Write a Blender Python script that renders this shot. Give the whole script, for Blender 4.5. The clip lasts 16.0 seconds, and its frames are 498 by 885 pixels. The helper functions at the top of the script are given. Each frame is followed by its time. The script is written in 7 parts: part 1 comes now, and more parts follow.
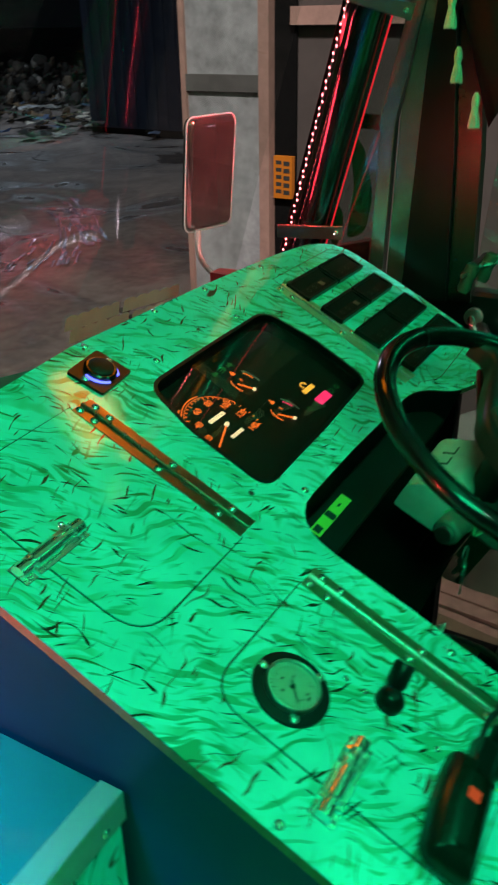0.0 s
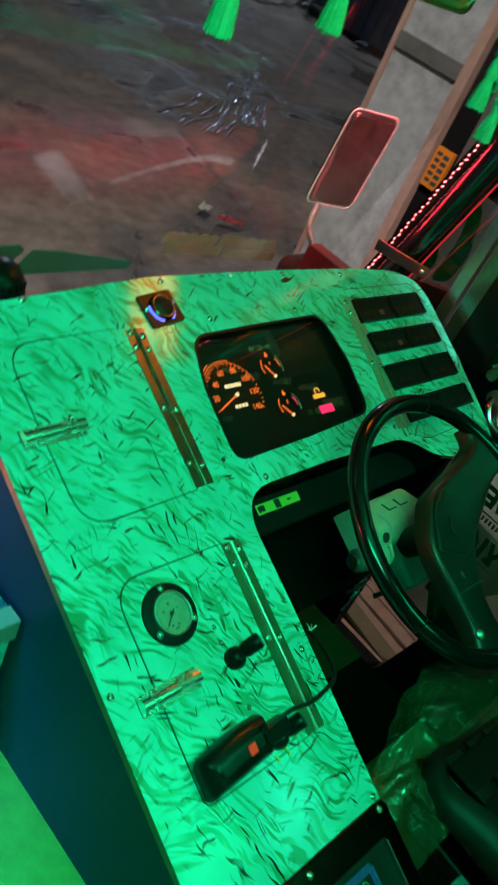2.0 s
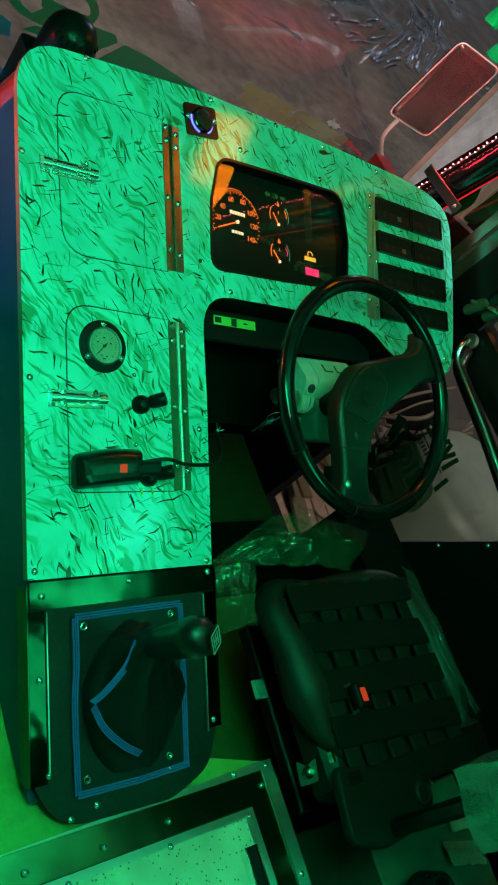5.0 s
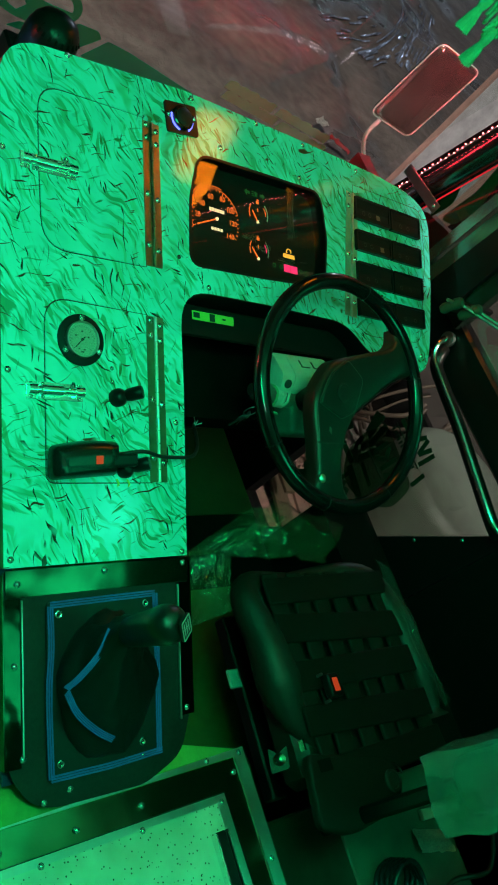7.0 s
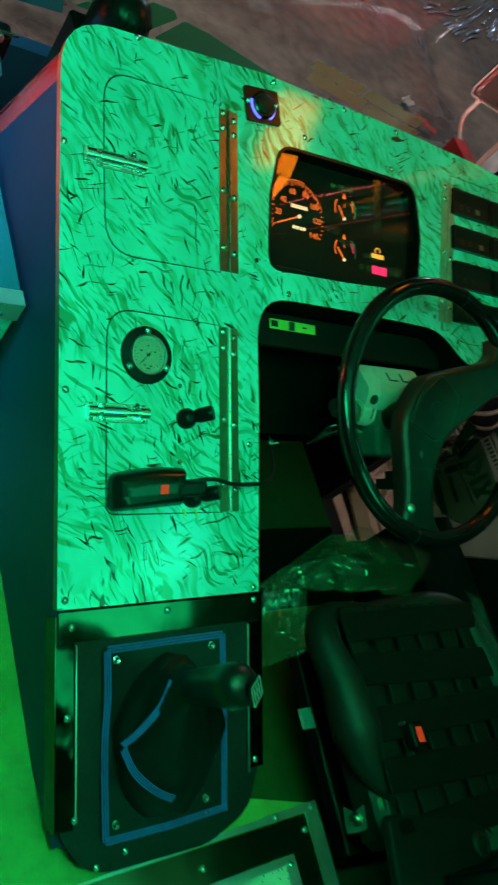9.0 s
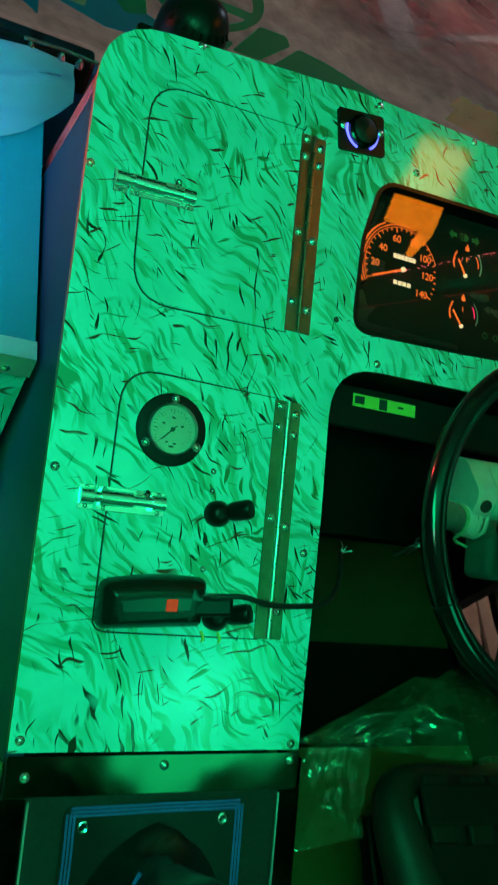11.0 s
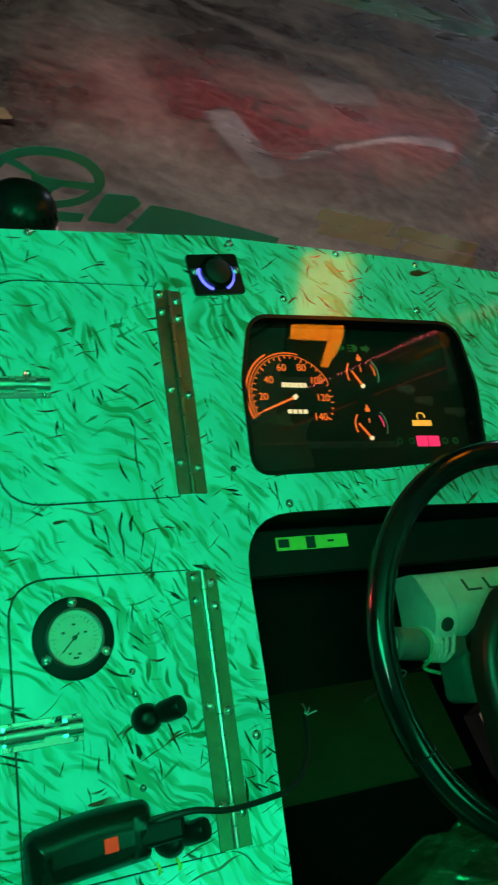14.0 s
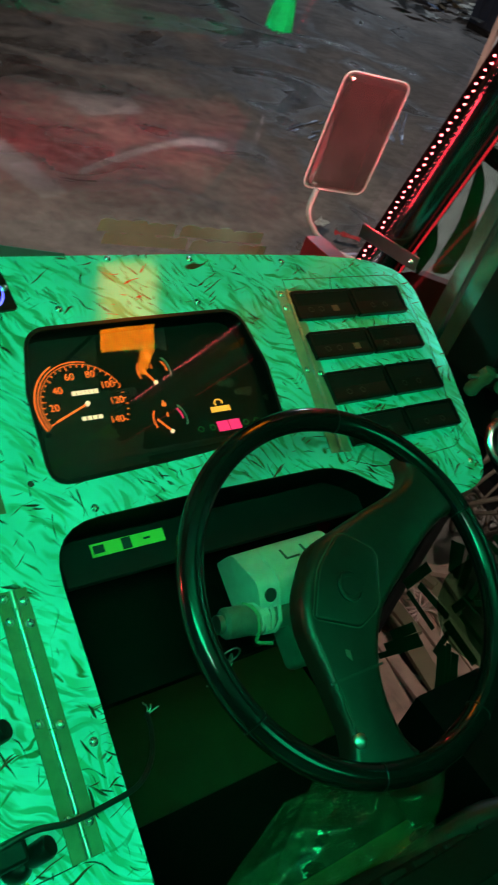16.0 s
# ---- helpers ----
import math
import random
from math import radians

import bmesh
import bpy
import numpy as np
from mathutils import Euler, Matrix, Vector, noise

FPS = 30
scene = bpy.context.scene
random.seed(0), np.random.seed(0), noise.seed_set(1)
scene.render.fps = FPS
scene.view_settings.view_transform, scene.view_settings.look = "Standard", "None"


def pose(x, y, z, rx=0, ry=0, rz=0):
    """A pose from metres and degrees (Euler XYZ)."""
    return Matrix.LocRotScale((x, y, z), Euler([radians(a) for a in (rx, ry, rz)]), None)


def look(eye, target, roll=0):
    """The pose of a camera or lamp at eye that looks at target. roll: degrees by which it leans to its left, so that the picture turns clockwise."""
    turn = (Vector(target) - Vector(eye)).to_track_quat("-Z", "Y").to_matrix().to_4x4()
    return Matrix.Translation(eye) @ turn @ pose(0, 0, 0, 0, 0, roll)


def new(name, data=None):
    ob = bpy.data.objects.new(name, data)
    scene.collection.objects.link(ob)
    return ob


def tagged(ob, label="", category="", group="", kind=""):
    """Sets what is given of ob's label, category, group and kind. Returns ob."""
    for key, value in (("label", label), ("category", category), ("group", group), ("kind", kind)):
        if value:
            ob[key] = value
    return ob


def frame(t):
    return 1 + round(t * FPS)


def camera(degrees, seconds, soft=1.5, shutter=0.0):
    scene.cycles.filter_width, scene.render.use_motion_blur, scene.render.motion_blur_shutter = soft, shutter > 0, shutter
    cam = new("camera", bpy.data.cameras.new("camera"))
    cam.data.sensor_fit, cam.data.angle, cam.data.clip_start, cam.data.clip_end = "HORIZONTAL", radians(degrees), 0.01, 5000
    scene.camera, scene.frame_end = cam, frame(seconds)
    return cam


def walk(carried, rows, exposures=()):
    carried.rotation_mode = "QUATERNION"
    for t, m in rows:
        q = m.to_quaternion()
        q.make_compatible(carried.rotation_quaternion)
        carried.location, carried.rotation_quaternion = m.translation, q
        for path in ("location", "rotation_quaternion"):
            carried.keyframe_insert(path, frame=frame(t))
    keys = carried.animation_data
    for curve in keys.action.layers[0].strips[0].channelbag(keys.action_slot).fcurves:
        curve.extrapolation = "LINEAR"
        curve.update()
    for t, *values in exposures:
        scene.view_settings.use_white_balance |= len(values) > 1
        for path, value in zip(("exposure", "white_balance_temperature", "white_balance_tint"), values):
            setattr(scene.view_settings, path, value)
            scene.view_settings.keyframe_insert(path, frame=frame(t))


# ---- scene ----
cam = camera(33.76, 16.0, soft=2.0, shutter=0.6)
ROWS = [
    (0.0, -0.7211, -0.6795, 1.4463, 62.735, 0.889, -60.431),
    (0.5, -0.7447, -0.8049, 1.5484, 61.761, -2.182, -56.319),
    (1.0, -0.7835, -0.8380, 1.6377, 60.497, -7.063, -53.528),
    (1.5, -0.8189, -0.8301, 1.6670, 58.089, -14.423, -49.352),
    (2.0, -0.8207, -0.7932, 1.6507, 53.622, -21.747, -43.509),
    (2.5, -0.8146, -0.8316, 1.6427, 48.375, -27.510, -37.255),
    (3.0, -0.8104, -0.9227, 1.6452, 44.464, -31.012, -32.545),
    (3.5, -0.8327, -1.0071, 1.6609, 42.476, -33.218, -29.489),
    (4.0, -0.8521, -1.0726, 1.6848, 41.169, -34.673, -26.897),
    (6.3, -0.8840, -1.1580, 1.7530, 38.798, -36.967, -23.232),
    (6.5, -0.8864, -1.1590, 1.7511, 39.095, -37.193, -23.742),
    (7.0, -0.8709, -1.1632, 1.7568, 39.126, -37.112, -23.887),
    (7.5, -0.8563, -1.1606, 1.7465, 38.933, -36.937, -23.813),
    (8.0, -0.8405, -1.1430, 1.7383, 37.909, -36.412, -22.939),
    (8.5, -0.8187, -1.1154, 1.7249, 36.706, -35.520, -21.348),
    (9.0, -0.7826, -1.0402, 1.6924, 35.007, -33.777, -18.920),
    (9.2, -0.7570, -1.0122, 1.6761, 34.156, -32.644, -17.874),
    (11.3, -0.4670, -0.9035, 1.5783, 34.473, -26.089, -5.218),
    (11.5, -0.4659, -0.8973, 1.5751, 35.238, -25.737, -4.744),
    (12.0, -0.4557, -0.8733, 1.5809, 37.280, -23.909, -4.870),
    (12.5, -0.4311, -0.8620, 1.5920, 40.617, -22.097, -8.393),
    (13.0, -0.4092, -0.8479, 1.5950, 43.045, -20.683, -12.134),
    (13.5, -0.3765, -0.8432, 1.5996, 44.914, -19.286, -15.345),
    (14.0, -0.3528, -0.8405, 1.5983, 46.604, -18.069, -18.698),
    (14.5, -0.3240, -0.8640, 1.6059, 48.124, -17.318, -22.412),
    (15.0, -0.3026, -0.8856, 1.6071, 49.047, -17.048, -25.584),
    (15.5, -0.2871, -0.8964, 1.6098, 50.195, -16.972, -28.952),
    (16.0, -0.2805, -0.9061, 1.6157, 51.904, -16.231, -32.959),
]
walk(cam, [(row[0], pose(*row[1:])) for row in ROWS], exposures=[(0.0, 0.0), (9.0, -0.04), (11.4, -0.22), (13.6, -0.20), (14.8, 0.0), (16.0, 0.08)])

# ---- world, sun, lights ----
world = bpy.data.worlds.new("night_sky")
scene.world = world
world.use_nodes = True
world.node_tree.nodes["Background"].inputs[0].default_value = (0.45, 0.55, 0.8, 1)
world.node_tree.nodes["Background"].inputs[1].default_value = 0.003
scene.view_settings.exposure = 0.0


def area_lamp(name, eye, target, size_x, size_y, watts, color, spread=180):
    data = bpy.data.lights.new(name, "AREA")
    data.shape, data.size, data.size_y, data.energy, data.color = "RECTANGLE", size_x, size_y, watts, color
    data.spread = radians(spread)
    ob = new(name, data)
    ob.matrix_world = look(eye, target)
    return ob


GREEN = (0.004, 1.0, 0.34)
area_lamp("roof_light", (-0.66, -0.95, 2.10), (-0.30, -0.50, 0.8), 0.7, 0.30, 14.5, GREEN)
area_lamp("roof_light", (0.80, -1.72, 2.10), (0.35, -0.95, 0.6), 0.75, 0.5, 6.5, (0.006, 1.0, 0.36))
# Added upward fill: bounces green off the ceiling to brighten metal reflections.
area_lamp("ceiling_fill", (-0.2, -0.9, 1.98), (-0.2, -0.9, 3.0), 1.4, 0.06, 8, GREEN)
area_lamp("roof_light_blue", (-1.05, 0.10, 1.95), (-0.75, 0.05, 0.75), 0.5, 0.08, 8.0, (0.10, 0.60, 1.0), 46)
# Unseen fill, added to light the red apron so the windscreen mirrors it.
area_lamp("apron_fill", (0.50, 0.40, 0.80), (0.50, 0.17, 0.76), 0.95, 0.02, 3.6, (1.0, 0.70, 0.70), 112)
# Unseen red lamp, added to brighten the dashboard's red corner.
area_lamp("red_corner_fill", (-1.02, 0.20, 0.93), (-0.28, -0.06, 0.90), 0.02, 0.25, 0.40, (1.0, 0.05, 0.05), 34)
area_lamp("yard_lamp", (-2.8, -1.5, 8.5), (4.5, 4.0, -1), 0.8, 0.8, 330, (1.0, 0.92, 0.88), 95)
# Added fill for the ground, boards and barrel beyond the low window.
area_lamp("outside_fill", (1.25, -1.6, 2.3), (2.15, 0.1, -1.0), 0.12, 0.08, 18.0, (1.0, 0.86, 0.76), 100)
area_lamp("yard_lamp", (16.0, 17.0, 7.0), (16.0, 14.0, -1), 0.8, 0.8, 420, (0.66, 0.80, 1.0))
area_lamp("roof_bulb", (-0.42, -1.25, 2.14), (-0.10, -0.45, 0.85), 0.10, 0.06, 0.65, (0.95, 1.0, 0.98))
area_lamp("roof_spot", (-0.10, -0.98, 2.08), (-0.085, -0.655, 0.69), 0.02, 0.02, 0.009, (0.25, 1.0, 0.75), 7)


area_lamp("pillar_strip", (0.985, 0.165, 1.34), (1.085, 0.46, 1.12), 0.008, 0.35, 2.0, (1.0, 0.05, 0.07), 80)
area_lamp("pillar_strip", (0.915, 0.050, 1.42), (0.935, -0.015, 1.39), 0.006, 0.75, 0.70, (1.0, 0.03, 0.05), 130)


# ---- materials ----
def material(name):
    mat = bpy.data.materials.new(name)
    mat.use_nodes = True
    nodes, links = mat.node_tree.nodes, mat.node_tree.links
    return mat, nodes, links, nodes["Principled BSDF"]


def node(nodes, kind, **settings):
    n = nodes.new(kind)
    for key, value in settings.items():
        n.inputs[key.replace("_", " ")].default_value = value
    return n


def ramp(nodes, links, source, stops):
    r = nodes.new("ShaderNodeValToRGB")
    while len(r.color_ramp.elements) < len(stops):
        r.color_ramp.elements.new(0.5)
    for e, (at, c) in zip(r.color_ramp.elements, stops):
        e.position, e.color = at, (*c, 1) if len(c) == 3 else c
    links.new(source, r.inputs[0])
    return r


def mixed(nodes, links, factor, a, b):
    m = nodes.new("ShaderNodeMix")
    m.data_type = "RGBA"
    for value, slot in ((factor, 0), (a, 6), (b, 7)):
        if isinstance(value, (int, float)):
            m.inputs[slot].default_value = value
        elif isinstance(value, tuple):
            m.inputs[slot].default_value = (*value, 1)
        else:
            links.new(value, m.inputs[slot])
    return m.outputs[2]


def math_node(nodes, links, op, a, b):
    m = nodes.new("ShaderNodeMath")
    m.operation = op
    for i, value in enumerate((a, b)):
        if isinstance(value, (int, float)):
            m.inputs[i].default_value = value
        else:
            links.new(value, m.inputs[i])
    return m.outputs[0]


def plain(name, color, rough=0.5, metal=0.0, vary=0.25, scale=40.0, bump=0.1, coat=0.0, spec=0.5):
    """A worn surface of one colour: grain and stains at two scales, and fine relief."""
    mat, nodes, links, shader = material(name)
    place = nodes.new("ShaderNodeTexCoord")
    fine = node(nodes, "ShaderNodeTexNoise", Scale=scale, Detail=6.0, Roughness=0.65)
    broad = node(nodes, "ShaderNodeTexNoise", Scale=scale / 9, Detail=3.0)
    for n in (fine, broad):
        links.new(place.outputs["Object"], n.inputs["Vector"])
    dark = tuple(c * (1 - vary) for c in color)
    light = tuple(min(1, c * (1 + vary * 0.6)) for c in color)
    a = ramp(nodes, links, fine.outputs[0], [(0.3, dark), (0.7, light)])
    b = ramp(nodes, links, broad.outputs[0], [(0.3, dark), (0.7, light)])
    links.new(mixed(nodes, links, 0.5, a.outputs[0], b.outputs[0]), shader.inputs["Base Color"])
    r = nodes.new("ShaderNodeMapRange")
    r.inputs[3].default_value, r.inputs[4].default_value = max(0.02, rough * 0.75), min(1, rough * 1.3)
    links.new(broad.outputs[0], r.inputs[0])
    links.new(r.outputs[0], shader.inputs["Roughness"])
    shader.inputs["Metallic"].default_value = metal
    shader.inputs["Specular IOR Level"].default_value = spec
    shader.inputs["Coat Weight"].default_value = coat
    if bump:
        bm = node(nodes, "ShaderNodeBump", Strength=bump, Distance=0.002)
        links.new(fine.outputs[0], bm.inputs["Height"])
        links.new(bm.outputs[0], shader.inputs["Normal"])
    return mat


def glowing(name, color, strength):
    mat, nodes, links, shader = material(name)
    shader.inputs["Base Color"].default_value = (*(0.3 * c for c in color), 1)
    shader.inputs["Emission Color"].default_value = (*color, 1)
    shader.inputs["Emission Strength"].default_value = strength
    return mat


def laminate():
    """Pale green laminate with curved brush-stroke veins and thin dark cracks."""
    mat, nodes, links, shader = material("veined_laminate")
    place = nodes.new("ShaderNodeTexCoord")

    def moved(source, scale, detail, by):
        warp = node(nodes, "ShaderNodeTexNoise", Scale=scale, Detail=detail)
        links.new(place.outputs["Object"], warp.inputs["Vector"])
        move = nodes.new("ShaderNodeVectorMath")
        move.operation = "MULTIPLY_ADD"
        links.new(warp.outputs["Color"], move.inputs[0])
        move.inputs[1].default_value = (by, by, 0.0)
        links.new(source, move.inputs[2])
        return move.outputs[0]

    def noise_at(source, turn, along, across, shift, detail=1.0):
        spin = nodes.new("ShaderNodeVectorRotate")
        spin.rotation_type = "Z_AXIS"
        spin.inputs["Angle"].default_value = radians(-turn)
        links.new(source, spin.inputs["Vector"])
        stretch = nodes.new("ShaderNodeVectorMath")
        stretch.operation = "MULTIPLY_ADD"
        stretch.inputs[1].default_value = (along, across, 0)
        stretch.inputs[2].default_value = (shift, shift * 1.7, shift)
        links.new(spin.outputs[0], stretch.inputs[0])
        n = node(nodes, "ShaderNodeTexNoise", Scale=1.0, Detail=detail, Roughness=0.4)
        links.new(stretch.outputs[0], n.inputs["Vector"])
        return n.outputs[0]

    flow = moved(moved(place.outputs["Object"], 6.0, 1.0, 0.150), 24.0, 1.0, 0.018)
    loose = moved(moved(place.outputs["Object"], 8.0, 1.0, 0.10), 26.0, 1.0, 0.016)
    cloud = node(nodes, "ShaderNodeTexNoise", Scale=9.0, Detail=4.0)
    links.new(place.outputs["Object"], cloud.inputs["Vector"])
    color = ramp(nodes, links, cloud.outputs[0], [(0.3, (0.08, 0.68, 0.69)), (0.68, (0.13, 0.92, 0.98))]).outputs[0]
    # broad soft strokes, then narrower dark ones, then thin brown cracks
    for source, turn, along, across, cut, soft, tint, shift, gate in (
            (flow, -50, 16, 84, 0.550, 0.07, (0.08, 0.60, 0.47), 0.0, 0.395), (flow, -44, 18, 100, 0.570, 0.06, (0.06, 0.48, 0.34), 3.1, 0.435), (flow, -62, 20, 108, 0.585, 0.06, (0.06, 0.42, 0.28), 7.7, 0.465),
            (flow, -36, 20, 116, 0.595, 0.06, (0.05, 0.35, 0.22), 12.3, 0.47), (flow, -52, 22, 132, 0.630, 0.05, (0.07, 0.20, 0.09), 17.9, 0.46), (loose, 20, 20, 126, 0.645, 0.06, (0.06, 0.21, 0.10), 21.1, 0.52)):
        mask = ramp(nodes, links, noise_at(source, turn, along, across, shift), [(cut, (0, 0, 0)), (cut + soft, (1, 1, 1))])
        patch = ramp(nodes, links, noise_at(place.outputs["Object"], 0, 9, 9, shift * 0.37 + 40), [(gate, (0, 0, 0)), (gate + 0.14, (1, 1, 1))])
        color = mixed(nodes, links, math_node(nodes, links, "MULTIPLY", mask.outputs[0], patch.outputs[0]), color, tint)
    for turn, shift, tint in ((-40, 31.0, (0.05, 0.035, 0.02)), (-80, 47.0, (0.05, 0.035, 0.02)), (15, 55.0, (0.15, 0.05, 0.03))):
        mask = ramp(nodes, links, noise_at(loose, turn, 22, 180, shift), [(0.660, (0, 0, 0)), (0.695, (1, 1, 1))])
        patch = ramp(nodes, links, noise_at(place.outputs["Object"], turn, 12, 16, shift + 9), [(0.47, (0, 0, 0)), (0.54, (1, 1, 1))])
        color = mixed(nodes, links, math_node(nodes, links, "MULTIPLY", mask.outputs[0], patch.outputs[0]), color, tint)
    links.new(color, shader.inputs["Base Color"])
    smear = node(nodes, "ShaderNodeTexNoise", Scale=14.0, Detail=5.0)
    links.new(place.outputs["Object"], smear.inputs["Vector"])
    r = nodes.new("ShaderNodeMapRange")
    r.inputs[3].default_value, r.inputs[4].default_value = 0.04, 0.15
    links.new(smear.outputs[0], r.inputs[0])
    links.new(r.outputs[0], shader.inputs["Roughness"])
    bm = node(nodes, "ShaderNodeBump", Strength=0.16, Distance=0.002)
    links.new(smear.outputs[0], bm.inputs["Height"])
    links.new(bm.outputs[0], shader.inputs["Normal"])
    return mat


def speckled():
    """Pale floor laminate with scattered dark flecks."""
    mat, nodes, links, shader = material("speckled_laminate")
    place = nodes.new("ShaderNodeTexCoord")
    v = node(nodes, "ShaderNodeTexVoronoi", Scale=135.0, Randomness=1.0)
    links.new(place.outputs["Object"], v.inputs["Vector"])
    dots = ramp(nodes, links, v.outputs["Distance"], [(0.16, (1, 1, 1)), (0.24, (0, 0, 0))])
    pick = ramp(nodes, links, v.outputs["Color"], [(0.40, (0, 0, 0)), (0.44, (1, 1, 1))])
    both = math_node(nodes, links, "MULTIPLY", dots.outputs[0], pick.outputs[0])
    dirt = node(nodes, "ShaderNodeTexNoise", Scale=11.0, Detail=6.0)
    links.new(place.outputs["Object"], dirt.inputs["Vector"])
    base = ramp(nodes, links, dirt.outputs[0], [(0.3, (0.50, 0.54, 0.44)), (0.7, (0.74, 0.80, 0.68))])
    links.new(mixed(nodes, links, both, base.outputs[0], (0.05, 0.04, 0.03)), shader.inputs["Base Color"])
    shader.inputs["Roughness"].default_value = 0.4
    return mat


def pane(name, tint=(1, 1, 1), gloss=1.0):
    """Clear glass that shows what is behind it and mirrors what is before it."""
    mat, nodes, links, shader = material(name)
    nodes.remove(shader)
    clear, shine = nodes.new("ShaderNodeBsdfTransparent"), nodes.new("ShaderNodeBsdfGlossy")
    clear.inputs[0].default_value = (*tint, 1)
    shine.inputs["Roughness"].default_value = 0.015
    facing = node(nodes, "ShaderNodeLayerWeight", Blend=0.5)
    steep = math_node(nodes, links, "POWER", facing.outputs["Facing"], 5.0)
    edge = math_node(nodes, links, "MULTIPLY_ADD", steep, 0.95)
    edge.node.inputs[2].default_value = 0.045
    mix = nodes.new("ShaderNodeMixShader")
    links.new(math_node(nodes, links, "MULTIPLY", edge, gloss), mix.inputs[0])
    links.new(clear.outputs[0], mix.inputs[1])
    links.new(shine.outputs[0], mix.inputs[2])
    links.new(mix.outputs[0], nodes["Material Output"].inputs[0])
    return mat


def crinkled_film(name, color, cover, rough=0.14, scale=22.0):
    """Thin crinkled plastic that is part see-through and shines along its creases."""
    mat, nodes, links, shader = material(name)
    place = nodes.new("ShaderNodeTexCoord")
    crease = node(nodes, "ShaderNodeTexNoise", Scale=scale, Detail=3.0, Distortion=1.2)
    links.new(place.outputs["Object"], crease.inputs["Vector"])
    move = nodes.new("ShaderNodeVectorMath")
    move.operation = "MULTIPLY_ADD"
    move.inputs[1].default_value = (0.12, 0.12, 0.12)
    links.new(crease.outputs["Color"], move.inputs[0])
    links.new(place.outputs["Object"], move.inputs[2])
    facet = node(nodes, "ShaderNodeTexVoronoi", Scale=scale * 2.2)
    facet.feature = "DISTANCE_TO_EDGE"
    links.new(move.outputs[0], facet.inputs["Vector"])
    both = math_node(nodes, links, "MULTIPLY_ADD", facet.outputs["Distance"], 1.5)
    links.new(crease.outputs[0], both.node.inputs[2])
    bm = node(nodes, "ShaderNodeBump", Strength=0.25, Distance=0.010)
    links.new(both, bm.inputs["Height"])
    links.new(bm.outputs[0], shader.inputs["Normal"])
    shader.inputs["Base Color"].default_value = (*color, 1)
    shader.inputs["Roughness"].default_value = rough
    shader.inputs["IOR"].default_value = 1.6
    clear = nodes.new("ShaderNodeBsdfTransparent")
    mix = nodes.new("ShaderNodeMixShader")
    cloudy = nodes.new("ShaderNodeMapRange")
    cloudy.inputs[3].default_value, cloudy.inputs[4].default_value = cover * 0.6, min(1, cover * 1.4)
    links.new(crease.outputs[0], cloudy.inputs[0])
    links.new(cloudy.outputs[0], mix.inputs[0])
    links.new(clear.outputs[0], mix.inputs[1])
    links.new(shader.outputs[0], mix.inputs[2])
    skin, over = nodes.new("ShaderNodeBsdfGlossy"), nodes.new("ShaderNodeMixShader")
    skin.inputs["Roughness"].default_value = rough
    links.new(bm.outputs[0], skin.inputs["Normal"])
    over.inputs[0].default_value = 0.055
    links.new(mix.outputs[0], over.inputs[1])
    links.new(skin.outputs[0], over.inputs[2])
    links.new(over.outputs[0], nodes["Material Output"].inputs[0])
    return mat


def rippled(name, color, rough, scale=10.0, vary=0.4):
    """Thin bright sheet metal, slightly buckled, with stains."""
    mat, nodes, links, shader = material(name)
    place = nodes.new("ShaderNodeTexCoord")
    wave = node(nodes, "ShaderNodeTexNoise", Scale=scale, Detail=1.0)
    stain = node(nodes, "ShaderNodeTexNoise", Scale=scale * 0.6, Detail=5.0, Distortion=0.8)
    for n in (wave, stain):
        links.new(place.outputs["Object"], n.inputs["Vector"])
    tint = ramp(nodes, links, stain.outputs[0], [(0.36, tuple(c * (1 - vary) for c in color)), (0.64, color)])
    links.new(tint.outputs[0], shader.inputs["Base Color"])
    r = nodes.new("ShaderNodeMapRange")
    r.inputs[3].default_value, r.inputs[4].default_value = rough * 1.5, rough * 0.7
    links.new(stain.outputs[0], r.inputs[0])
    links.new(r.outputs[0], shader.inputs["Roughness"])
    shader.inputs["Metallic"].default_value = 1.0
    bm = node(nodes, "ShaderNodeBump", Strength=0.5, Distance=0.006)
    links.new(wave.outputs[0], bm.inputs["Height"])
    links.new(bm.outputs[0], shader.inputs["Normal"])
    return mat


def wet_ground():
    """Dark trodden earth with pale grit and wet, shiny patches."""
    mat, nodes, links, shader = material("wet_earth")
    place = nodes.new("ShaderNodeTexCoord")
    broad = node(nodes, "ShaderNodeTexNoise", Scale=0.70, Detail=5.0, Distortion=0.9)
    fine = node(nodes, "ShaderNodeTexNoise", Scale=7.0, Detail=8.0, Roughness=0.7)
    for n in (broad, fine):
        links.new(place.outputs["Object"], n.inputs["Vector"])
    a = ramp(nodes, links, broad.outputs[0], [(0.38, (0.022, 0.016, 0.014)), (0.48, (0.10, 0.075, 0.06)), (0.58, (0.22, 0.17, 0.145)), (0.72, (0.34, 0.28, 0.24))])
    b = ramp(nodes, links, fine.outputs[0], [(0.35, (0.05, 0.04, 0.035)), (0.7, (0.30, 0.25, 0.22))])
    links.new(mixed(nodes, links, 0.45, a.outputs[0], b.outputs[0]), shader.inputs["Base Color"])
    r = ramp(nodes, links, broad.outputs[0], [(0.40, (0.16, 0.16, 0.16)), (0.52, (0.85, 0.85, 0.85))])
    links.new(r.outputs[0], shader.inputs["Roughness"])
    bm = node(nodes, "ShaderNodeBump", Strength=0.7, Distance=0.05)
    links.new(fine.outputs[0], bm.inputs["Height"])
    links.new(bm.outputs[0], shader.inputs["Normal"])
    return mat


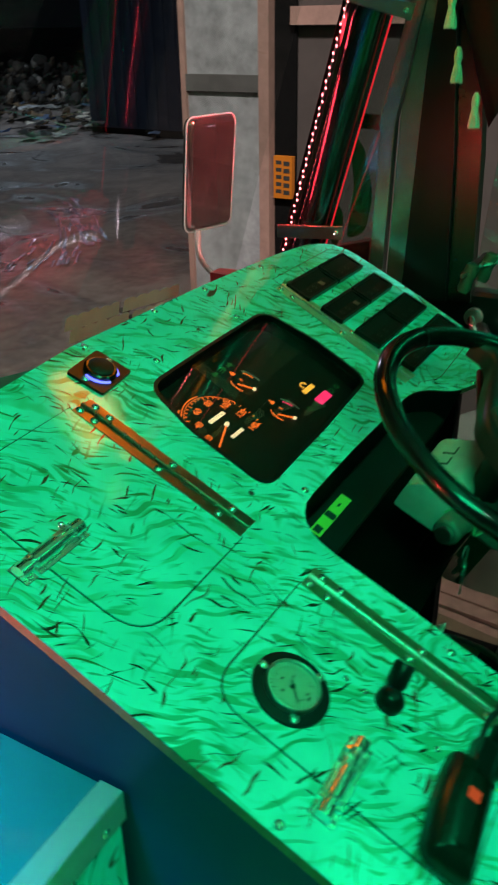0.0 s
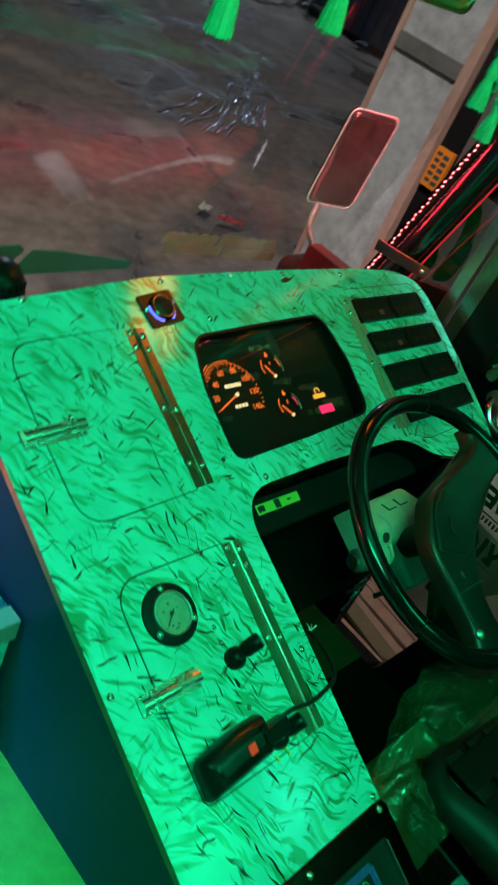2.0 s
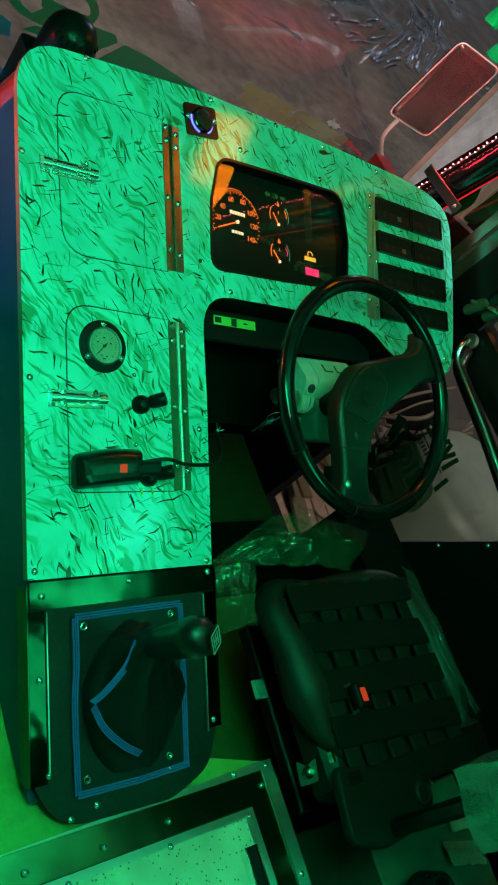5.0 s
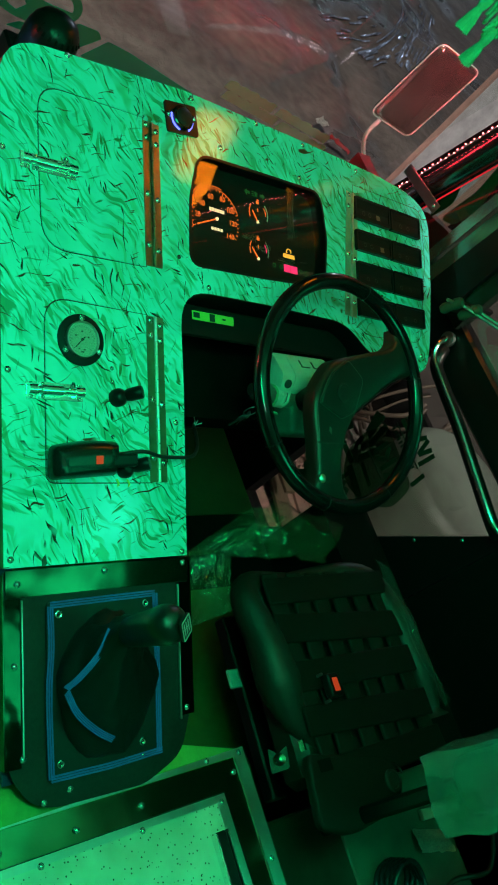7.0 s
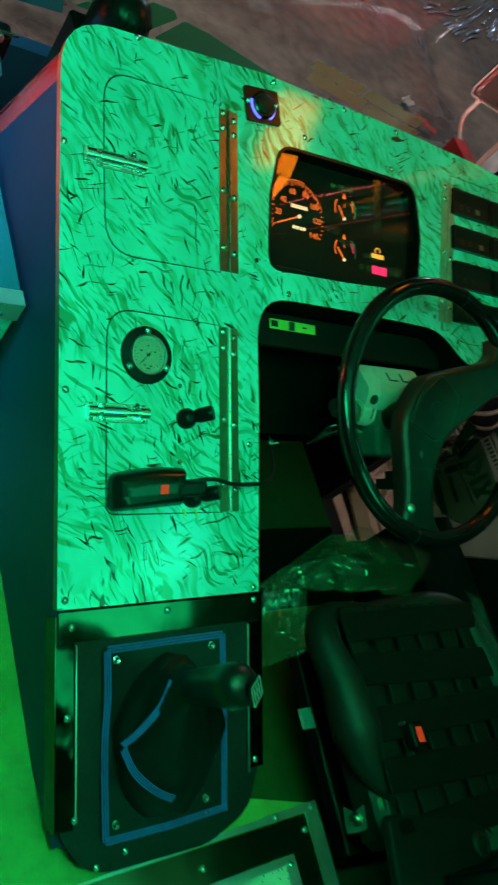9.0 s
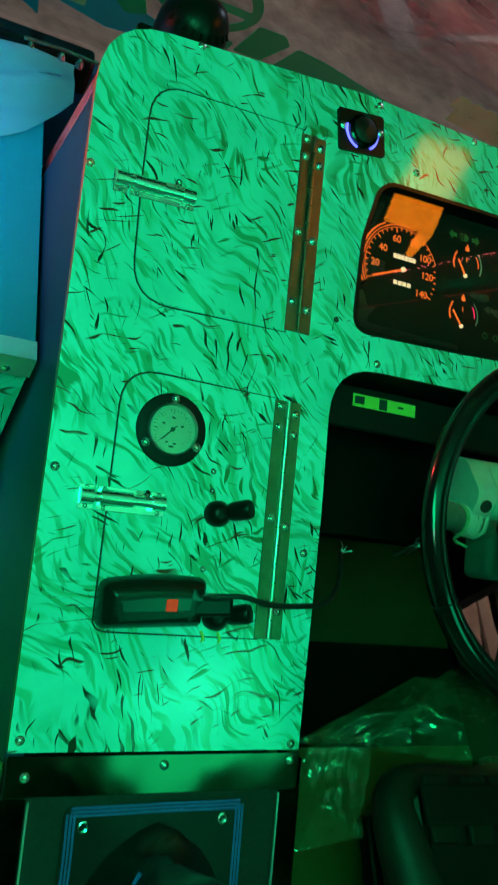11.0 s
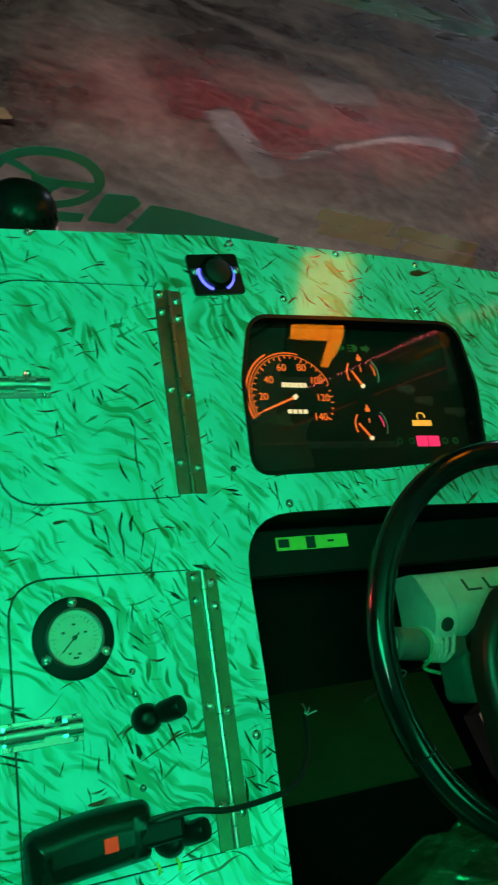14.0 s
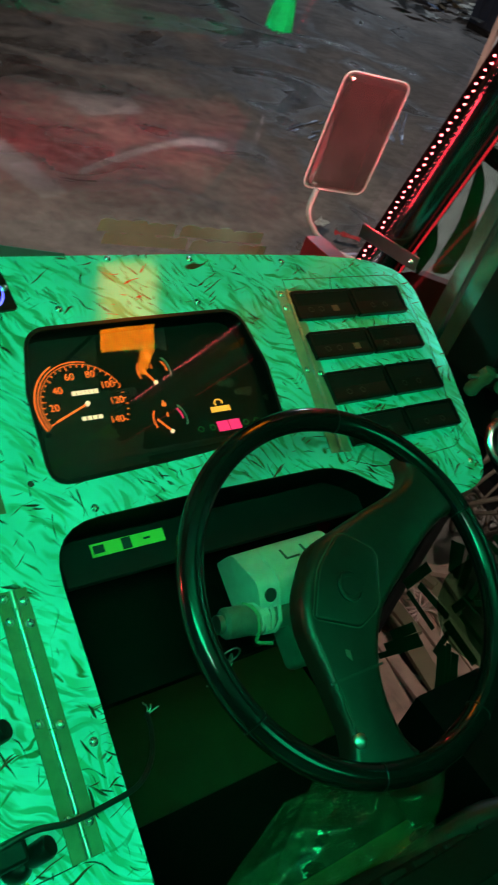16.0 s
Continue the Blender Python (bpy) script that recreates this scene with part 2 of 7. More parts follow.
LAMINATE, SPECKLED, EARTH = laminate(), speckled(), wet_ground()
GLASS, COVER_GLASS, MIRROR = pane("window_glass", (0.90, 0.94, 0.92), 1.9), pane("cover_glass", (0.9, 0.9, 0.9), 1.25), plain("mirror_silver", (0.85, 0.87, 0.88), 0.03, 1.0, 0.03, 20, 0)
PLY = plain("plywood_edge", (0.34, 0.24, 0.14), 0.7, 0, 0.4, 60, 0.2)
NAVY = plain("navy_paint", (0.002, 0.046, 0.115), 0.45, 0, 0.2, 12, 0.05, spec=0.25)
TEAL = plain("teal_gloss_paint", (0.018, 0.20, 0.27), 0.14, 0, 0.12, 8, 0.03)
RED_PAINT = plain("red_paint", (0.30, 0.026, 0.030), 0.25, 0, 0.25, 9, 0.04)
BLACK = plain("black_plastic", (0.007, 0.007, 0.008), 0.30, 0, 0.3, 70, 0.12, spec=0.3)
MOULDED_BLACK = plain("moulded_black_plastic", (0.011, 0.012, 0.011), 0.38, 0, 0.35, 60, 0.25, spec=0.5)
SEAT_BLACK = plain("black_seat_cover", (0.018, 0.021, 0.017), 0.46, 0, 0.35, 90, 0.4, spec=0.45)
CONSOLE_STEEL = rippled("dull_dark_steel", (0.11, 0.10, 0.07), 0.12)
SATIN_BLACK = plain("satin_black_plastic", (0.012, 0.012, 0.013), 0.42, 0, 0.3, 60, 0.1)
SOFT_BLACK = plain("black_leatherette", (0.007, 0.007, 0.008), 0.45, 0, 0.35, 120, 0.5)
# Near-black with little gloss; recess and footwell shade is put into it.
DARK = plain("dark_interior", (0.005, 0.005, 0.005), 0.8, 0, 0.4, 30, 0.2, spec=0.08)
WHEEL_BLACK = plain("polished_black_rim", (0.006, 0.006, 0.007), 0.13, 0, 0.25, 60, 0.05)
GREY_PLASTIC = plain("grey_plastic", (0.58, 0.58, 0.56), 0.5, 0, 0.2, 60, 0.15)
STEEL = plain("brushed_steel", (0.68, 0.68, 0.68), 0.36, 1.0, 0.2, 50, 0.08)
WORN_STEEL = plain("worn_steel", (0.27, 0.24, 0.17), 0.26, 1.0, 0.45, 30, 0.15)
CHROME = plain("chrome", (0.88, 0.88, 0.88), 0.20, 1.0, 0.1, 40, 0.02)
ZINC = plain("bright_zinc", (0.92, 0.94, 0.92), 0.20, 0.93, 0.15, 60, 0.03)
BRASS = plain("copper_toned_steel", (0.40, 0.31, 0.23), 0.33, 1.0, 0.3, 40, 0.06)
BLUE_STITCH = plain("blue_piping", (0.05, 0.13, 0.55), 0.6, 0, 0.3, 300, 0.4)
YARN = plain("pale_green_yarn", (0.22, 0.46, 0.27), 0.85, 0, 0.3, 200, 0.5)
SATIN = plain("green_satin", (0.30, 0.86, 0.46), 0.35, 0, 0.15, 20, 0.1)
CREAM = plain("cream_yarn", (0.66, 0.62, 0.50), 0.85, 0, 0.25, 200, 0.4)
MAROON = plain("maroon_cloth", (0.05, 0.008, 0.010), 0.9, 0, 0.4, 120, 0.5)
WHITE_WALL = plain("scuffed_white_paint", (0.50, 0.48, 0.47), 0.6, 0, 0.5, 7, 0.2)
WOOD = plain("pinkish_timber", (0.36, 0.21, 0.17), 0.7, 0, 0.4, 14, 0.4)
DARK_BLUE = plain("dark_blue_sheet", (0.02, 0.035, 0.07), 0.55, 0, 0.4, 4, 0.3)
PAPER = plain("pale_scrap", (0.62, 0.60, 0.55), 0.8, 0, 0.25, 10, 0.3)
CARDBOARD = plain("cardboard", (0.50, 0.36, 0.20), 0.85, 0, 0.25, 10, 0.3)
LABEL_YELLOW = plain("lime_label", (0.62, 0.72, 0.12), 0.5, 0, 0.1, 80, 0)
INK = plain("dark_ink", (0.03, 0.03, 0.03), 0.6, 0, 0.1, 80, 0)
DIAL_WHITE = plain("dial_white", (0.58, 0.60, 0.54), 0.4, 0, 0.06, 60, 0)
# Emission is added so the red buttons stay bright under green light.
RED_BUTTON = glowing("self_lit_red_plastic", (1.0, 0.07, 0.02), 0.40)
DECAL_TEAL = plain("teal_film", (0.02, 0.22, 0.50), 0.5, 0, 0.1, 15, 0)
DECAL_DARK = plain("dark_green_film", (0.004, 0.030, 0.016), 0.5, 0, 0.1, 15, 0)
DECAL_GREEN = plain("bottle_green_film", (0.008, 0.21, 0.15), 0.5, 0, 0.1, 15, 0)
DECAL_BROWN = plain("grey_brown_film", (0.19, 0.27, 0.21), 0.7, 0, 0.2, 15, 0)
PALE_FILM = plain("frosted_film", (0.42, 0.40, 0.37), 0.6, 0, 0.12, 6, 0)
PLASTIC_WRAP = crinkled_film("clear_plastic_wrap", (0.12, 0.24, 0.11), 0.18, 0.11, 1.6)
SMOKY_WRAP = crinkled_film("smoky_plastic_wrap", (0.12, 0.22, 0.19), 0.22, 0.14, 3.0)
SHEET_FILM = crinkled_film("dusty_clear_film", (0.55, 0.68, 0.84), 0.46, 0.10, 2.2)
WRAP = crinkled_film("milky_plastic_wrap", (0.13, 0.21, 0.18), 0.66, 0.16, 3.0)
CORD_BLACK = plain("black_cable", (0.012, 0.012, 0.014), 0.45, 0, 0.2, 80, 0.1)
MAT_GREEN = plain("dusty_floor_plate", (0.022, 0.050, 0.014), 0.6, 0, 0.6, 9, 0.3)
GLOW_ORANGE = glowing("lit_orange", (1.0, 0.16, 0.02), 1.6)
GLOW_AMBER = glowing("lit_amber", (1.0, 0.45, 0.05), 1.5)
GLOW_WARM = glowing("lit_warm_white", (1.0, 0.75, 0.42), 1.4)
GLOW_RED = glowing("lit_red", (1.0, 0.03, 0.14), 1.6)
GLOW_DIM = glowing("dim_green_symbol", (0.02, 0.35, 0.08), 0.18)
GLOW_BLUE = glowing("lit_blue", (0.10, 0.12, 1.0), 3.5)
TUBE_GLOW = glowing("red_tube_glow", (1.0, 0.02, 0.04), 0.55)
LED_BEAD = glowing("red_led_bead", (1.0, 0.11, 0.13), 16.0)
LAMP_ORANGE = glowing("orange_lamp", (1.0, 0.24, 0.006), 8.5)


# ---- shapes ----
def part(name, bm, mat, parent=None, label=""):
    bmesh.ops.recalc_face_normals(bm, faces=bm.faces)
    data = bpy.data.meshes.new(name)
    bm.to_mesh(data)
    bm.free()
    data.materials.append(mat)
    ob = new(name, data)
    ob.parent = parent
    return tagged(ob, label)


def thing(name, m, label, category, group="", kind=""):
    ob = new(name)
    ob.empty_display_size = 0.05
    ob.matrix_world = m
    return tagged(ob, label, category, group, kind)


def shade(ob, angle=40):
    ob.data.shade_smooth()
    ob.data.set_sharp_from_angle(angle=radians(angle))
    return ob


def box(bm, x0, x1, y0, y1, z0, z1, bevel=0.0, m=Matrix(), segments=1):
    made = bmesh.ops.create_cube(bm, size=1)["verts"]
    for v in made:
        v.co = m @ Vector(((x0 + x1) / 2 + v.co.x * (x1 - x0), (y0 + y1) / 2 + v.co.y * (y1 - y0), (z0 + z1) / 2 + v.co.z * (z1 - z0)))
    if bevel:
        edges = {e for v in made for e in v.link_edges}
        bmesh.ops.bevel(bm, geom=list(edges), offset=bevel, segments=segments, profile=0.5, affect="EDGES", clamp_overlap=True)
    return bm


def boxed(*size, bevel=0.0, segments=1):
    return box(bmesh.new(), *size, bevel=bevel, segments=segments)


def cone(bm, r0, r1, z0, z1, m=Matrix(), segments=20):
    made = bmesh.ops.create_cone(bm, cap_ends=True, segments=segments, radius1=r0, radius2=r1, depth=z1 - z0)["verts"]
    bmesh.ops.transform(bm, matrix=m @ Matrix.Translation((0, 0, (z0 + z1) / 2)), verts=made)
    return bm


def lathe(bm, profile, m=Matrix(), segments=24):
    """A turned shape round the z axis from (radius, height) pairs."""
    rings = []
    for r, z in profile:
        rings.append([bm.verts.new(m @ Vector((r * math.cos(a), r * math.sin(a), z))) for a in (2 * math.pi * i / segments for i in range(segments))])
    for a, b in zip(rings, rings[1:]):
        for i in range(segments):
            j = (i + 1) % segments
            bm.faces.new((a[i], a[j], b[j], b[i]))
    bm.faces.new(rings[0][::-1])
    bm.faces.new(rings[-1])
    return bm


def tube(bm, points, radius, segments=10, closed=False):
    """A round bar along points."""
    pts = [Vector(p) for p in points]
    rings, up = [], None
    for i, p in enumerate(pts):
        a = pts[i - 1] if i or closed else p
        b = pts[(i + 1) % len(pts)] if i + 1 < len(pts) or closed else p
        d = (b - a).normalized()
        if up is None:
            up = d.orthogonal().normalized()
        up = (up - d * up.dot(d)).normalized()
        side = d.cross(up)
        r = radius[i] if isinstance(radius, (list, tuple)) else radius
        rings.append([bm.verts.new(p + r * (math.cos(t) * up + math.sin(t) * side)) for t in (2 * math.pi * k / segments for k in range(segments))])
    pairs = list(zip(rings, rings[1:])) + ([(rings[-1], rings[0])] if closed else [])
    for a, b in pairs:
        for k in range(segments):
            j = (k + 1) % segments
            bm.faces.new((a[k], a[j], b[j], b[k]))
    if not closed:
        bm.faces.new(rings[0][::-1])
        bm.faces.new(rings[-1])
    return bm


def smooth_line(points, n=8):
    """Catmull-Rom points through the given ones."""
    p = [Vector(q) for q in points]
    p = [2 * p[0] - p[1]] + p + [2 * p[-1] - p[-2]]
    out = []
    for i in range(1, len(p) - 2):
        for k in range(n):
            t = k / n
            out.append(0.5 * (2 * p[i] + (p[i + 1] - p[i - 1]) * t + (2 * p[i - 1] - 5 * p[i] + 4 * p[i + 1] - p[i + 2]) * t * t + (3 * p[i] - p[i - 1] - 3 * p[i + 1] + p[i + 2]) * t ** 3))
    return out + [p[-2]]


def rounded(corners, n=6):
    """An outline with rounded corners from (x, y, radius)."""
    out, k = [], len(corners)
    for i, (x, y, r) in enumerate(corners):
        c, a, b = Vector((x, y)), Vector(corners[i - 1][:2]), Vector(corners[(i + 1) % k][:2])
        if r <= 0:
            out.append((x, y))
            continue
        da, db = (a - c), (b - c)
        ra, rb = min(r, da.length * 0.49), min(r, db.length * 0.49)
        p, q = c + da.normalized() * ra, c + db.normalized() * rb
        for j in range(n + 1):
            t = j / n
            s = (1 - t) ** 2 * p + 2 * t * (1 - t) * c + t * t * q
            out.append((s.x, s.y))
    return out


def inset(outline, by):
    """The outline pulled inwards (or outwards for a negative distance)."""
    c, pts, out = None, [Vector(p) for p in outline], []
    area = sum(a.x * b.y - b.x * a.y for a, b in zip(pts, pts[1:] + pts[:1]))
    for i, p in enumerate(pts):
        d = (pts[(i + 1) % len(pts)] - pts[i - 1]).normalized()
        out.append(tuple(p + Vector((-d.y, d.x)) * by * (1 if area > 0 else -1)))
    return out


def plate(bm, loops, z0, z1, m=Matrix()):
    """A plate between z0 and z1 with an outer outline and holes."""
    edges = []
    for loop in loops:
        vs = [bm.verts.new((x, y, z1)) for x, y in loop]
        edges += [bm.edges.new((a, b)) for a, b in zip(vs, vs[1:] + vs[:1])]
    top = [f for f in bmesh.ops.triangle_fill(bm, use_beauty=True, use_dissolve=False, edges=edges)["geom"] if isinstance(f, bmesh.types.BMFace)]
    made = bmesh.ops.extrude_face_region(bm, geom=top)["geom"]
    lower = [v for v in made if isinstance(v, bmesh.types.BMVert)]
    for v in lower:
        v.co.z = z0
    if m != Matrix():
        vs = set(lower) | {v for f in top for v in f.verts}
        bmesh.ops.transform(bm, matrix=m, verts=list(vs))
    return bm


def plated(loops, z0, z1):
    return plate(bmesh.new(), loops, z0, z1)


def pillow(outline, z0, z1, r, steps=4):
    """A plate whose upper edge is rounded by r."""
    bm = bmesh.new()
    loops = [(outline, z0)]
    for k in range(steps + 1):
        a = math.pi / 2 * k / steps
        loops.append((inset(outline, r * (1 - math.cos(a))), z1 - r + r * math.sin(a)))
    rows = [[bm.verts.new((x, y, z)) for x, y in loop] for loop, z in loops]
    for a, b in zip(rows, rows[1:]):
        for i in range(len(a)):
            bm.faces.new((a[i - 1], a[i], b[i], b[i - 1]))
    for row in (rows[0], rows[-1]):
        bmesh.ops.triangle_fill(bm, use_beauty=True, edges=[bm.edges.get((row[i - 1], row[i])) for i in range(len(row))])
    bmesh.ops.recalc_face_normals(bm, faces=bm.faces)
    return bm


def rect(x0, x1, y0, y1, r=0.0, n=5):
    return rounded([(x0, y0, r), (x1, y0, r), (x1, y1, r), (x0, y1, r)], n)


def ring(cx, cy, r, n=32):
    return [(cx + r * math.cos(2 * math.pi * i / n), cy + r * math.sin(2 * math.pi * i / n)) for i in range(n)]


def screw_mesh(r=0.0037):
    bm = bmesh.new()
    lathe(bm, [(r * 1.5, 0), (r * 1.5, 0.0012), (r, 0.0014), (r * 0.95, r * 0.5), (r * 0.55, r * 0.8), (0.0004, r * 0.85)], segments=10)
    data = bpy.data.meshes.new("screw")
    bm.to_mesh(data)
    bm.free()
    data.shade_smooth()
    data.materials.append(plain("bright_screw", (0.88, 0.90, 0.88), 0.24, 0.85, 0.1, 60, 0.0))
    return data


SCREW = screw_mesh()


def screws(places, parent, z=0.0):
    for x, y in places:
        s = new("screw", SCREW)
        s.parent, s.location = parent, (x, y, z)


def text(body, x, y, z, size, mat, parent, name="numeral"):
    data = bpy.data.curves.new(name, "FONT")
    data.body, data.size, data.align_x, data.align_y, data.extrude = body, size, "CENTER", "CENTER", 0.0002
    data.materials.append(mat)
    ob = new(name, data)
    ob.parent, ob.location = parent, (x, y, z)
    return ob


PM = pose(0, 0, 1.0, 25, 0, 0)          # the dashboard's sloping plane: x right, y up the slope, z off its face
FLOOR, DECK, GROUND, RIGHT = 0.15, 0.49, -1.0, 1.0

# ---- the setting ----
def ground_z(x, y):
    return GROUND + 0.10 * noise.noise((x * 0.5, y * 0.5, 0)) + 0.05 * noise.noise((x * 1.7, y * 1.7, 3))


def ground():
    n, side = 90, 420.0
    bm = bmesh.new()
    grid = []
    for i in range(n + 1):
        a = (2 * i / n - 1)
        row = []
        for j in range(n + 1):
            b = (2 * j / n - 1)
            x, y = 4 + 9 * a + (side - 9) * a ** 7, 6 + 9 * b + (side - 9) * b ** 7
            z = GROUND
            if abs(a) < 0.85 and abs(b) < 0.85:
                z += 0.10 * noise.noise((x * 0.5, y * 0.5, 0)) + 0.05 * noise.noise((x * 1.7, y * 1.7, 3))
            row.append(bm.verts.new((x, y, z)))
        grid.append(row)
    for i in range(n):
        for j in range(n):
            bm.faces.new((grid[i][j], grid[i + 1][j], grid[i + 1][j + 1], grid[i][j + 1]))
    ob = part("ground", bm, EARTH)
    ob.data.shade_smooth()
    tagged(ob, "dark wet trodden earth of a yard at night", "ground", kind="structure")


ground()


def setting(name, bm, mat, label, category="wall"):
    return tagged(part(name, bm, mat), label, category, kind="structure")


# footwell floor and raised deck
setting("floor", boxed(0.08, 0.81, -0.405, 0.42, FLOOR - 0.04, FLOOR + 0.006), MAT_GREEN, "dusty metal footwell floor plate", "floor")
# Near-black strip: the shade on the floor before the seat, put into the colour.
setting("floor_shade", boxed(0.20, 0.81, -0.62, -0.405, FLOOR - 0.04, FLOOR), DARK, "near-black floor strip standing for the shade in front of the seat", "floor")
setting("floor_rear", boxed(0.20, 0.81, -2.3, -0.62, FLOOR - 0.04, FLOOR), plain("dusty_rubber", (0.055, 0.11, 0.022), 0.7, 0, 0.5, 12, 0.2), "dark rubber floor under the driver's seat", "floor")
bm = bmesh.new()
plate(bm, [[(-1.2, -2.3), (0.205, -2.3), (0.205, -1.058), (0.07, -1.02), (0.07, -0.2), (-1.2, -0.2)]], DECK - 0.04, DECK)
setting("deck", bm, plain("worn_green_deck", (0.14, 0.40, 0.09), 0.5, 0, 0.45, 30, 0.15), "pale speckled laminate deck beside the console", "floor")
setting("deck_riser", boxed(0.185, 0.205, -2.3, -1.058, FLOOR, DECK - 0.042), DARK, "dark riser under the deck", "wall")
# closing walls and roof
setting("wall_left", boxed(-1.26, -1.2, -2.3, 0.42, -0.4, 2.2), NAVY, "plain dark cab side wall")
setting("wall_rear", boxed(-1.2, 1.06, -2.36, -2.3, -0.4, 2.2), plain("grey_rear_panel", (0.30, 0.31, 0.30), 0.6, 0, 0.4, 3, 0.1), "plain grey cab rear wall")
setting("ceiling", boxed(-1.26, 1.06, -2.36, 0.05, 2.2, 2.25), plain("pale_roof_lining", (0.62, 0.62, 0.60), 0.6, 0, 0.15, 10, 0.1), "plain pale cab roof", "ceiling")
setting("wall_front", boxed(-1.2, 1.1, 0.42, 0.46, -0.4, 0.70), NAVY, "painted front wall under the windscreen")
# right wall in pieces round the lower window
setting("wall_right_rear", boxed(RIGHT, RIGHT + 0.05, -2.3, -0.80, -0.4, 2.2), DARK, "dark door lining behind the seat")
bm = plate(bmesh.new(), [[(-0.405, -0.028), (-0.798, 0.798), (-0.7985, -0.028)]], 0, 0.05, Matrix(((0, 0, 1, RIGHT), (1, 0, 0, 0), (0, 1, 0, 0), (0, 0, 0, 1))))
setting("wall_right_panel", bm, BLACK, "black door lining with a slanted edge beside the low window")
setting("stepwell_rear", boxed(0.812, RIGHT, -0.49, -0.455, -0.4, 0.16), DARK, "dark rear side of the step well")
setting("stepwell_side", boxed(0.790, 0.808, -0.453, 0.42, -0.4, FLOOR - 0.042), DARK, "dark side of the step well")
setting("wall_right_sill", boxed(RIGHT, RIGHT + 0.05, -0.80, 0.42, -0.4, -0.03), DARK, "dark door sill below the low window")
setting("wall_right_rail", boxed(RIGHT, RIGHT + 0.05, -0.80, 0.0, 0.80, 0.92, bevel=0.008), BLACK, "black door rail between low and high window")
setting("wall_right_quarter", boxed(RIGHT, RIGHT + 0.05, 0.0, 0.42, 0.002, 0.88), plain("dull_red_quarter", (0.14, 0.008, 0.01), 0.35, 0, 0.35, 9, 0.1), "dull red painted front quarter panel")
bm = plate(bmesh.new(), [[(0.0, 0.882), (0.0, 1.002), (0.10, 0.975), (0.20, 0.90), (0.20, 0.882)]], 0, 0.04, Matrix(((0, 0, 1, RIGHT + 0.008), (1, 0, 0, 0), (0, 1, 0, 0), (0, 0, 0, 1))))
setting("wall_right_shoulder", bm, plain("red_shoulder_paint", (0.30, 0.012, 0.016), 0.3, 0, 0.3, 9, 0.05), "red painted shoulder below the quarter light")
setting("wall_right_front", boxed(RIGHT, RIGHT + 0.05, -0.235, -0.002, -0.028, 0.798), DARK, "dark lining in front of the low window")


def windscreen():
    bm = bmesh.new()
    rows = []
    for k in range(7):
        z = 0.70 + 1.52 * k / 6
        row = []
        for i in range(25):
            x = -1.25 + 2.4 * i / 24
            y = 0.445 - 0.30 * (z - 0.88) - 0.10 * max(0, abs(x + 0.05) - 0.75) ** 2
            row.append(bm.verts.new((x, y, z)))
        rows.append(row)
    for a, b in zip(rows, rows[1:]):
        for i in range(24):
            bm.faces.new((a[i], a[i + 1], b[i + 1], b[i]))
    ob = setting("windscreen", bm, GLASS, "large sloping clear windscreen", "windscreen")
    ob.data.shade_smooth()
    ob.visible_shadow = False


windscreen()

# ---- the dashboard ----
OUTLINE = rounded([(-0.283, -0.80, 0), (0.074, -0.80, 0), (0.079, -0.50, 0), (0.077, -0.303, 0.075), (0.30, -0.300, 0), (0.56, -0.304, 0.05), (0.635, -0.362, 0.03), (0.79, -0.404, 0.03),
                   (0.868, -0.385, 0.05), (0.890, -0.30, 0.04), (0.905, -0.16, 0), (0.912, 0.03, 0.06), (0.83, 0.068, 0.04), (0.70, 0.081, 0), (0.45, 0.090, 0), (0.10, 0.093, 0), (-0.283, 0.062, 0.085)])
CLUSTER = rounded([(0.103, -0.253, 0.03), (0.300, -0.246, 0), (0.490, -0.234, 0.03), (0.502, -0.12, 0.01), (0.488, -0.016, 0.035), (0.30, -0.020, 0), (0.132, -0.026, 0.03), (0.108, -0.12, 0.01)])
UPPER_DOOR = rounded([(0.0, -0.276, 0), (0.0, 0.006, 0), (-0.212, -0.002, 0.045), (-0.212, -0.14, 0), (-0.208, -0.280, 0.05)])
LOWER_DOOR = rounded([(0.0, -0.668, 0), (0.0, -0.366, 0), (-0.206, -0.364, 0.045), (-0.207, -0.66, 0), (-0.200, -0.668, 0.01)])
SWITCH_DOOR = rounded([(0.580, -0.30, 0.0), (0.64, -0.325, 0.02), (0.845, -0.318, 0.03), (0.885, -0.10, 0), (0.878, 0.034, 0.03), (0.605, 0.034, 0)])


RECESS_BLACK = plain("matt_black_lining", (0.008, 0.008, 0.010), 0.55, 0, 0.3, 40, 0.1, spec=0.25)


